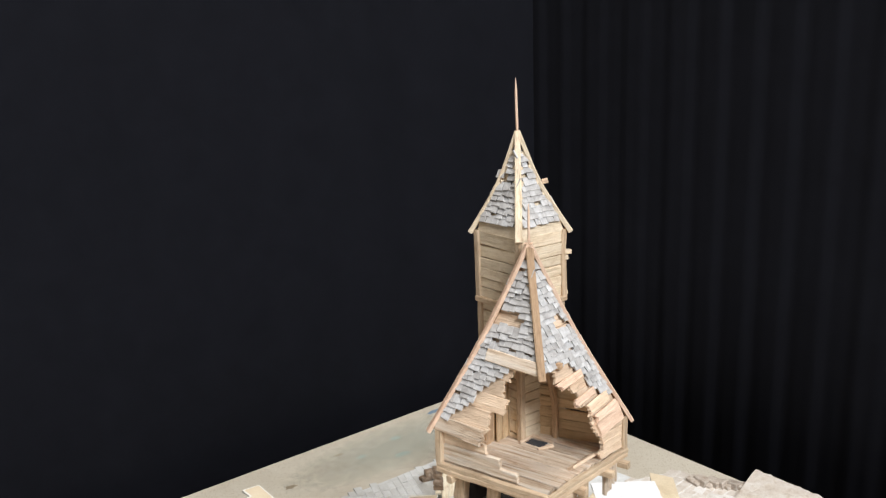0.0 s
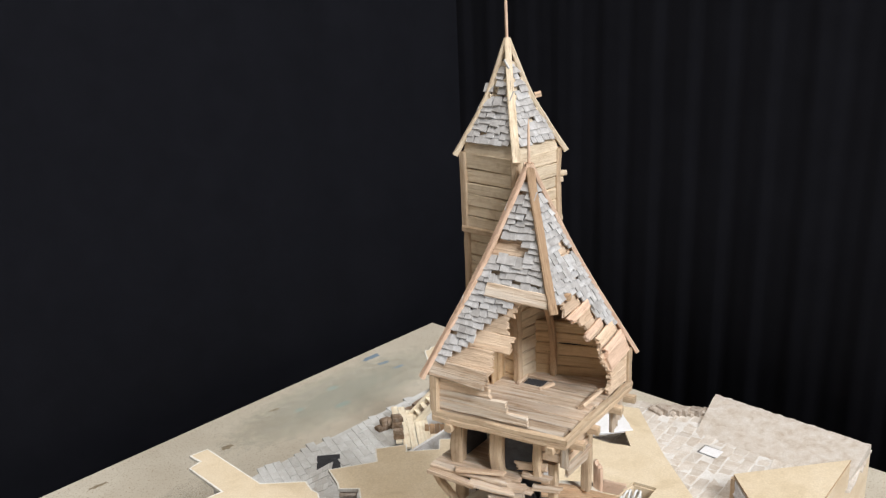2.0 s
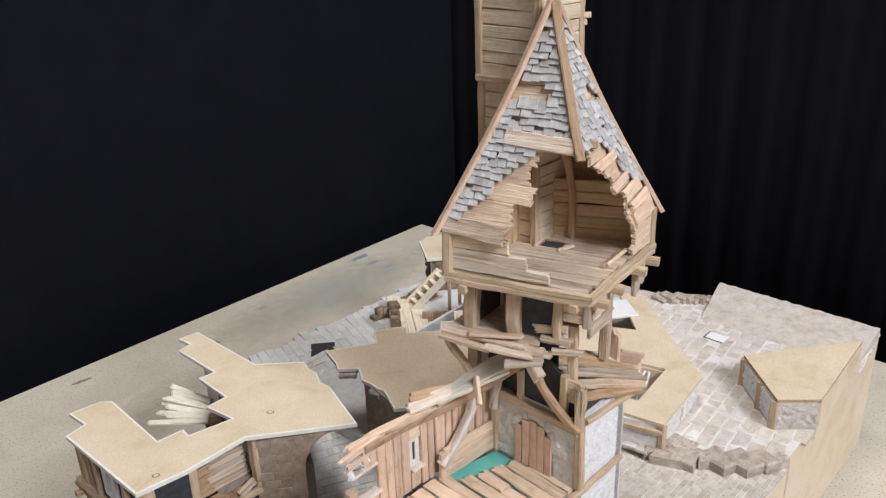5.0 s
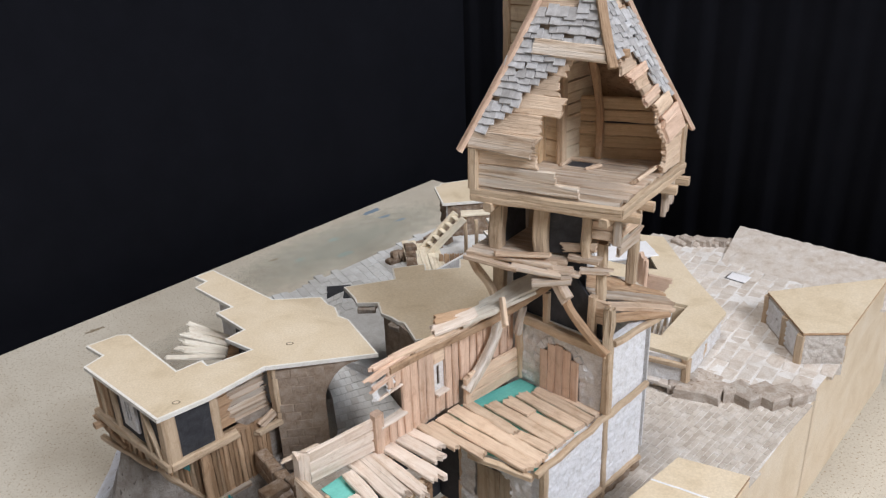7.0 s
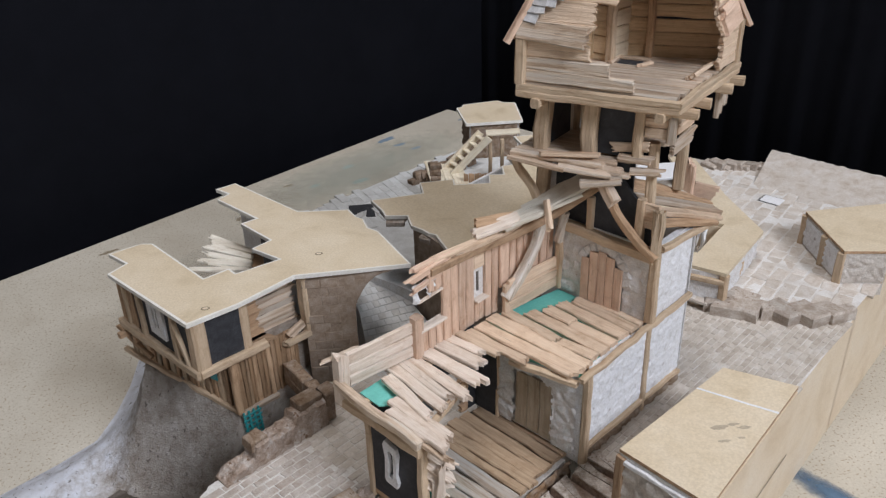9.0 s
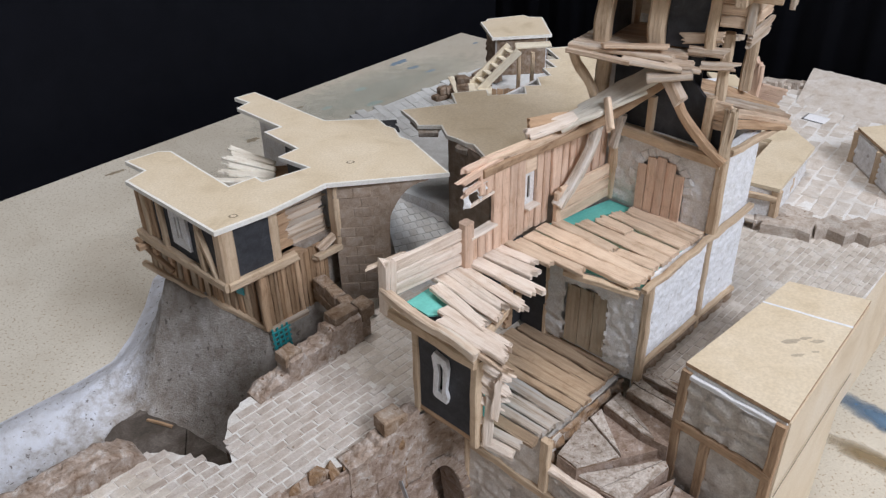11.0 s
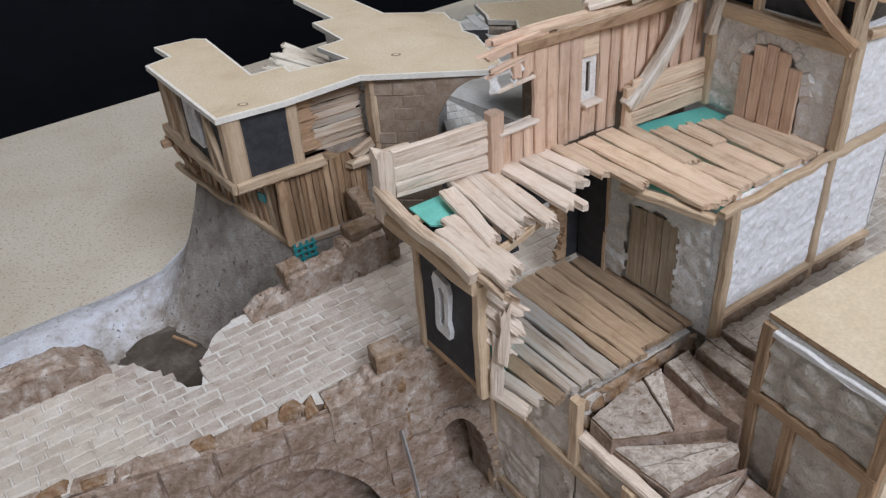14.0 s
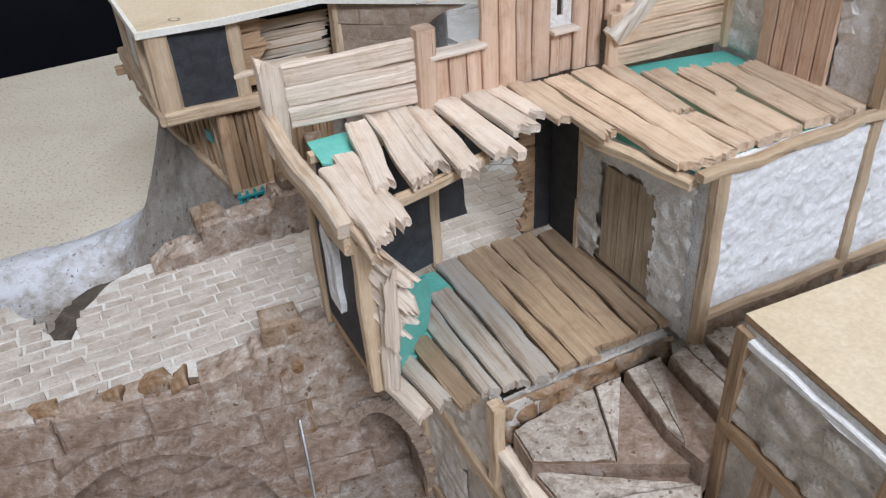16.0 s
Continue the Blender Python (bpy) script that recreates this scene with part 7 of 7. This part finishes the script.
    ridge(t, (22.4, -10.4), (22.5, -21.6), 1.9, 11.4, [(0, 17.2), (0.3, 17.1), (0.33, 16.3), (0.55, 16.2), (0.58, 16.7), (0.7, 16.6), (0.72, 15.3), (0.9, 15.0), (1, 14.2)], 45)
    ridge(t, (24.1, -31.0), (24.3, -44.0), 2.4, 11.4, [(0, 14.4), (0.06, 15.4), (0.2, 16.2), (1, 16.2)], 47)
    # flat rusty pilaster at the corner
    slab(t, ab_poly([(10.4, -18.1), (11.2, -18.1), (11.2, -16.5), (10.1, -16.5)]), 0.0, 14.6, BRICKWALL, "pilaster")
    relief_wall(t, H(10.45, -18.2), H(10.1, -16.4), 0.0, 14.6, RUST, 0.2, 0.16, 1.5, "pilaster_face", "rust-stained pilaster", seed=29.0)
    strip = thing("metal_strip", (*H(10.3, -17.4), 0.0), "thin bent strip of grey metal leaning on the bridge wall", "strip")
    STEEL = mottled("grey_metal", [(0.3, (0.4, 0.41, 0.43)), (0.7, (0.6, 0.61, 0.63))], 80, 600, rough=0.35, mm=0.1, metal=0.7)
    bent(strip, [H(9.9, -17.3, 10.4), H(8.4, -17.6, 8.0), H(7.2, -17.9, 5.0), H(6.6, -18.0, 0.0)], 0.5, 0.12, STEEL, "strip", EB * -1)
    end = thing("plywood_block", (*H(31.0, -42.0), 0.0), "plain plywood block at the bridge's far end", "block")
    slab(end, ab_poly([(32.4, -39.6), (25.4, -40.4), (25.4, -52.0), (32.4, -52.0)]), 0, 15.6, PLY, "block", PLY)
    band = slab(None, ab_poly([(14.2, -16.5), (12.4, -9.2), (-11.0, -10.6), (-12.0, -30.0), (20.2, -50.0)]), 0, 0.6, CRUMBLE, "ground")
    tagged(band, "rough brown plaster ground below the bridge", "ground", kind="structure")


DECKSTONE = mottled("deck_stone", [(0.28, (0.38, 0.31, 0.26)), (0.46, (0.53, 0.465, 0.415)), (0.7, (0.66, 0.615, 0.58))], 60, 600, own=True, mm=1.2, spread=0.13, speck=(220, 0.7, (0.26, 0.2, 0.15)))
BRICKWALL = mottled("brown_stone_face", [(0.26, (0.13, 0.075, 0.045)), (0.4, (0.25, 0.175, 0.13)), (0.56, (0.36, 0.275, 0.225)), (0.7, (0.52, 0.45, 0.41))], 110, 600, mm=1.5, speck=(200, 0.68, (0.14, 0.07, 0.03)))
bridge()


def gully():
    """Plaster hillside that falls from the timbered house to the gully beside the bridge, and runs out on the table."""
    rim = [(-60.0, 52.6), (-36.0, 53.2), (-26.0, 53.2), (-21.0, 53.8), (-17.0, 56.8), (-13.2, 60.6), (-9.3, 65.4), (0.0, 70.0)]

    def rim_a(b):
        for (b0, a0), (b1, a1) in zip(rim, rim[1:]):
            if b0 <= b <= b1:
                return a0 + (a1 - a0) * (b - b0) / (b1 - b0)
        return rim[-1][1]

    def height(a, b):
        da, db = max(0.0, 30.4 - a), max(0.0, -14.2 - 0.21 * (a - 30.6) - b)
        d = math.hypot(da * 3.2, db) + 0.5 * noise.noise(Vector((a * 0.2, b * 0.2, 9)))
        top = 13.0 + (1.6 * min(1, max(0, (a - 31) / 14)))
        h = top * max(0.0, 1 - max(0.0, d) / 7.4) ** 1.6
        if a > 44:
            h *= max(0.0, 1 - (a - 44) / (rim_a(b) - 44)) ** 1.8
        edge = rim_a(b) - a
        h += 2.0 * math.exp(-((edge - 4.5) / 3.4) ** 2) * min(1.0, max(0.25, (-b - 16) / 8))
        n = 0.3 * noise.noise(Vector((a * 0.25, b * 0.25, 0))) + 0.16 * noise.noise(Vector((a * 0.8, b * 0.8, 3))) + 0.12 * noise.noise(Vector((a * 2.2, b * 2.2, 5)))
        z = h + n
        if edge < 1.5:
            z = z * max(0.0, edge / 1.5)
        return max(z, 0.02)

    vs, fs, nb, na = [], [], 150, 130
    for i in range(nb + 1):
        b = -60 + 56 * i / nb
        for k in range(na + 1):
            a = 23.6 + (rim_a(b) - 23.6) * k / na
            v = H(a, b, height(a, b))
            vs.append(v)
    for i in range(nb):
        for k in range(na):
            q = i * (na + 1) + k
            fs.append([q, q + 1, q + na + 2, q + na + 1])
    ob = mesh_ob("ground", vs, fs, HILLSIDE)
    for f in ob.data.polygons:
        f.use_smooth = True
    tagged(ob, "lumpy grey-white plaster hillside falling into a shaded gully", "ground", kind="structure")
    # outline follows the pit's dark area; its shade is in the board's colour
    pit = slab(None, ragged(ab_poly([(23.4, -33.0), (23.4, -16.0), (28.0, -16.0), (36.0, -15.6), (43.0, -15.6), (45.0, -17.4), (45.2, -20.2), (43.6, -23.0), (42.8, -26.6), (41.3, -29.2), (37.0, -31.0), (33.0, -33.0)]), 0.8, 0.5), 0.05, 0.75, PIT_SHADE_BOARD, "ground")
    tagged(pit, "dark brown stained board with the gully's shade in its colour", "ground", kind="structure")
    stick = thing("fallen_stick", (*H(39.0, -23.0), 0.8), "short dark stick lying in the gully", "stick")
    beam(stick, H(41.0, -23.4, 0.95), H(38.6, -22.4, 0.95), 0.3, 0.3, DARKBOARD, name="stick", rag0=0.5, rag1=0.5)
    lat = thing("green_lattice", (*H(30.0, -15.0), 9.0), "small green plastic lattice below the house wall", "lattice")
    for i in range(4):
        s = -14.4 + i * 0.55
        plank(lat, H(29.4, s, 9.9), H(29.9, s, 13.2), 0.22, 0.12, -EA, TEALP, name="bar", wob=0.01)
    for i in range(6):
        z = 10.1 + i * 0.55
        plank(lat, H(29.7, -14.6, z), H(29.7, -12.5, z), 0.22, 0.12, -EA, TEALP, name="bar", wob=0.01)


def hillside_plaster():
    """Blue-white filler along the rim, with a brown wash brushed over the inner slope; the wash ends in an uneven band beside the rim."""
    m, nt, b = nodes_of("hillside_plaster")
    big = noise_tex(nt, coords(nt, (55,) * 3), 1.0, 8, 0.72, 0.2)
    tooth = noise_tex(nt, coords(nt, (420,) * 3), 1.0, 4, 0.65)
    white = ramp(nt, big, [(0.3, (0.48, 0.47, 0.49)), (0.46, (0.64, 0.65, 0.7)), (0.7, (0.76, 0.79, 0.88))])
    brown = ramp(nt, big, [(0.28, (0.18, 0.145, 0.115)), (0.42, (0.33, 0.285, 0.245)), (0.58, (0.45, 0.41, 0.375)), (0.74, (0.6, 0.58, 0.57))])
    p, q = H(43.5, -36.0, 0) * CM, H(48.5, -16.2, 0) * CM
    n = EZ.cross(q - p).normalized()
    tc = nt.nodes.new("ShaderNodeTexCoord")
    dot = nt.nodes.new("ShaderNodeVectorMath")
    dot.operation = "DOT_PRODUCT"
    dot.inputs[1].default_value = n
    nt.links.new(tc.outputs["Object"], dot.inputs[0])
    add = nt.nodes.new("ShaderNodeMath")
    add.operation = "MULTIPLY_ADD"
    add.inputs[1].default_value = 0.12
    nt.links.new(big, add.inputs[0])
    nt.links.new(dot.outputs["Value"], add.inputs[2])
    rng_map = nt.nodes.new("ShaderNodeMapRange")
    rng_map.inputs["From Min"].default_value = p.dot(n) + 0.06 - 0.035
    rng_map.inputs["From Max"].default_value = p.dot(n) + 0.06 + 0.02
    nt.links.new(add.outputs[0], rng_map.inputs["Value"])
    col = mixed(nt, rng_map.outputs["Result"], brown, white)
    dots = noise_tex(nt, coords(nt, (170,) * 3), 1.0, 3, 0.6, 0.4)
    col = mixed(nt, ramp(nt, dots, [(0.63, (0, 0, 0)), (0.68, (0.85, 0.85, 0.85))]), col, (0.12, 0.1, 0.085))
    nt.links.new(col, b.inputs["Base Color"])
    b.inputs["Roughness"].default_value = 0.85
    both = nt.nodes.new("ShaderNodeMath")
    nt.links.new(big, both.inputs[0])
    nt.links.new(tooth, both.inputs[1])
    bump(nt, b, both.outputs[0], 0.9, 2.6)
    return m


HILLSIDE = hillside_plaster()
# brown stain, darkened further by the pit's painted shade
PIT_SHADE_BOARD = mottled("shaded_pit_board", [(0.3, (0.05, 0.04, 0.03)), (0.5, (0.1, 0.08, 0.065)), (0.7, (0.2, 0.17, 0.15))], 40, 500, mm=1.0)
gully()


def ramp_street():
    """Curving cobbled street that climbs from the bridge between the two houses."""
    left = [(24.2, -6.0), (26.6, -1.4), (28.6, 0.6), (33.0, 3.6), (39.0, 6.6), (46.0, 8.8), (50.0, 10.0)]
    right = [(19.0, 3.0), (21.6, 6.0), (25.0, 7.6), (31.0, 9.4), (37.0, 11.0), (44.0, 14.0), (50.0, 20.0)]
    zs = [14.0, 14.1, 14.3, 15.0, 15.7, 16.4, 16.7]

    def spot(s, w):
        i = min(int(s * 6), 5)
        f = s * 6 - i
        l = Vector(left[i]).lerp(Vector(left[i + 1]), f)
        r = Vector(right[i]).lerp(Vector(right[i + 1]), f)
        z = zs[i] + (zs[i + 1] - zs[i]) * f
        p = l.lerp(r, w)
        return H(p.x, p.y, z)

    vs, fs, n, m = [], [], 40, 16
    for i in range(n + 1):
        for k in range(m + 1):
            vs.append(spot(i / n, k / m) - EZ * 0.07)
    for i in range(n):
        for k in range(m):
            q = i * (m + 1) + k
            fs.append([q, q + 1, q + m + 2, q + m + 1])
    ob = mesh_ob("road", vs, fs, GREY_PAVE)
    tagged(ob, "pale grey plaster bed of a curving street", "road", kind="structure")
    vs, fs = [], []
    rows, cols = 30, 8
    for i in range(rows):
        for k in range(cols):
            s0, s1 = i / rows, (i + 1) / rows
            o = 0.5 if i % 2 else 0
            w0, w1 = (k + o) / cols, (k + 1 + o) / cols
            if w1 > 1:
                continue
            ds, dw = 0.05 / rows, 0.05 / cols
            c = [spot(s0 + ds, w0 + dw), spot(s1 - ds, w0 + dw), spot(s1 - ds, w1 - dw), spot(s0 + ds, w1 - dw)]
            nn = (c[1] - c[0]).cross(c[3] - c[0]).normalized()
            nn = nn if nn.z > 0 else -nn
            q = len(vs)
            hh = rng.uniform(-0.02, 0.05)
            vs += [v - nn * 0.2 for v in c] + [v + nn * hh for v in c]
            fs += [[q + 4, q + 5, q + 6, q + 7]] + [[q + j, q + (j + 1) % 4, q + 4 + (j + 1) % 4, q + 4 + j] for j in range(4)]
    ob = mesh_ob("street_cobbles", vs, fs, GREY_COBBLE)
    tagged(ob, "pale grey cobbles laid in curved courses on the climbing street", "paving", kind="stuff")
    # cobbled floor between bridge and house
    pave_stuff("street_cobbles", ab_poly([(12.4, -13.4), (22.8, -13.4), (23.4, -8.0), (25.0, -3.0), (20.0, 3.0), (12.4, 0.0)]), 13.75, B_ANG, 1.6, 0.86, COBBLE, "pale cobbles between the bridge and the house", h=0.36, gap=0.05, wvar=0.12)


ramp_street()


TREAD = mottled("tread_stone", [(0.27, (0.18, 0.125, 0.085)), (0.37, (0.4, 0.335, 0.28)), (0.57, (0.66, 0.6, 0.55))], 150, 600, own=True, mm=1.3, speck=(300, 0.66, (0.16, 0.09, 0.05)))


def stone_stairs():
    t = thing("stone_stairs", (*H(-2, -6), 8.0), "winding flight of broken pale stone steps beside the house", "stairs")
    steps = [  # outline of each tread in plan, and its height
        ([(0.4, 2.2), (0.3, 0.3), (-3.1, 0.3), (-5.3, 0.4), (-5.3, 3.0)], 16.0),
        ([(0.3, 0.4), (-0.1, -1.6), (-4.6, -2.1), (-5.3, 0.4), (-3.0, 0.4)], 15.55),
        ([(0.6, -1.5), (0.7, -3.5), (-3.2, -4.2), (-5.3, -4.0), (-4.7, -2.0)], 15.0),
        ([(0.9, -3.5), (1.1, -6.5), (0.6, -9.7), (-1.3, -9.9), (-4.9, -3.6), (-3.2, -4.1)], 14.3),
        ([(-1.2, -9.8), (-5.4, -9.6), (-5.6, -6.9), (-5.9, -4.4), (-4.9, -3.5), (-1.9, -8.0)], 13.45),
        ([(-5.4, -10.1), (-7.3, -10.0), (-7.0, -6.2), (-6.4, -4.2), (-5.6, -6.5)], 12.6),
        ([(-7.3, -10.0), (-9.8, -9.8), (-10.4, -4.3), (-6.6, -4.2), (-7.0, -6.2)], 11.9),
    ]
    for pts, z in steps:
        poly = ab_poly(pts)
        cen = sum((Vector(p) for p in poly), Vector((0, 0))) / len(poly)
        # two stones a tread, split across
        k = len(poly) // 2
        mid = Vector(poly[0]).lerp(Vector(poly[1]), 0.5), Vector(poly[k]).lerp(Vector(poly[(k + 1) % len(poly)]), 0.5)
        slab(t, poly, z - 2.6, z - 0.35, BRICKWALL, "bed")
        for side in (0, 1):
            ring = ([mid[0]] + [Vector(p) for p in poly[1:k + 1]] + [mid[1]]) if side == 0 else ([mid[1]] + [Vector(p) for p in poly[k + 1:]] + [Vector(poly[0]), mid[0]])
            cc = sum(ring, Vector((0, 0))) / len(ring)
            fine = []
            for a, b in zip(ring, ring[1:] + ring[:1]):
                n = max(1, int((b - a).length / 0.6))
                fine += [a.lerp(b, i / n) for i in range(n)]
            fine = [cc + (p - cc) * (0.975 + rng.uniform(-0.018, 0.018)) for p in fine]
            if sum(a.x * b.y - b.x * a.y for a, b in zip(fine, fine[1:] + fine[:1])) < 0:
                fine = fine[::-1]
            n = len(fine)
            top = z + rng.uniform(-0.08, 0.08)
            vs = [(p.x, p.y, z - 0.9) for p in fine] + [(p.x, p.y, top - 0.14 + rng.uniform(-0.05, 0.05)) for p in fine]
            vs += [(*(cc + (p - cc) * 0.94), top + rng.uniform(-0.05, 0.05)) for p in fine] + [(cc.x, cc.y, top + 0.03)]
            fs = [[i, (i + 1) % n, n + (i + 1) % n, n + i] for i in range(n)] + [[n + i, n + (i + 1) % n, 2 * n + (i + 1) % n, 2 * n + i] for i in range(n)]
            fs += [[2 * n + i, 2 * n + (i + 1) % n, 3 * n] for i in range(n)]
            ob = mesh_ob("tread_stone", vs, fs, [TREAD, BRICK], t)
            for k, fc in enumerate(ob.data.polygons):
                fc.material_index = 1 if k < n else 0
    plank(t, H(1.0, -10.0, 12.5), H(-5.5, -10.25, 12.7), 0.8, 0.6, EZ, PLASTERWOOD, 0.2, 0.2, "coping", label="whitened coping strip beside the steps", wob=0.09)
    relief_wall(t, H(1.1, -10.15), H(-9.8, -10.4), 0.0, 12.2, RAWPLASTER, 0.18, 0.2, 2.2, "side_wall", "rough plaster wall under the steps", seed=31.0)
    wall(t, H(1.1, -9.9), H(-9.8, -10.15), 0.0, 12.3, 0.4, RAWPLASTER, "side_wall")
    beam(t, H(1.15, -10.35, 9.9), H(-3.3, -10.45, 10.0), 0.5, 0.8, BEAM, name="rail")
    beam(t, H(-3.45, -10.45, 2.0), H(-3.45, -10.45, 12.3), 0.85, 0.6, BEAM, up=EB, name="post")
    slab(t, ab_poly([(1.0, -9.4), (-5.4, -9.6), (-10.8, -9.6), (-12.4, -4.2), (-5.4, -3.8), (-4.9, 1.0), (0.4, 1.0)]), 0, 11.2, RUST, "footing")


stone_stairs()
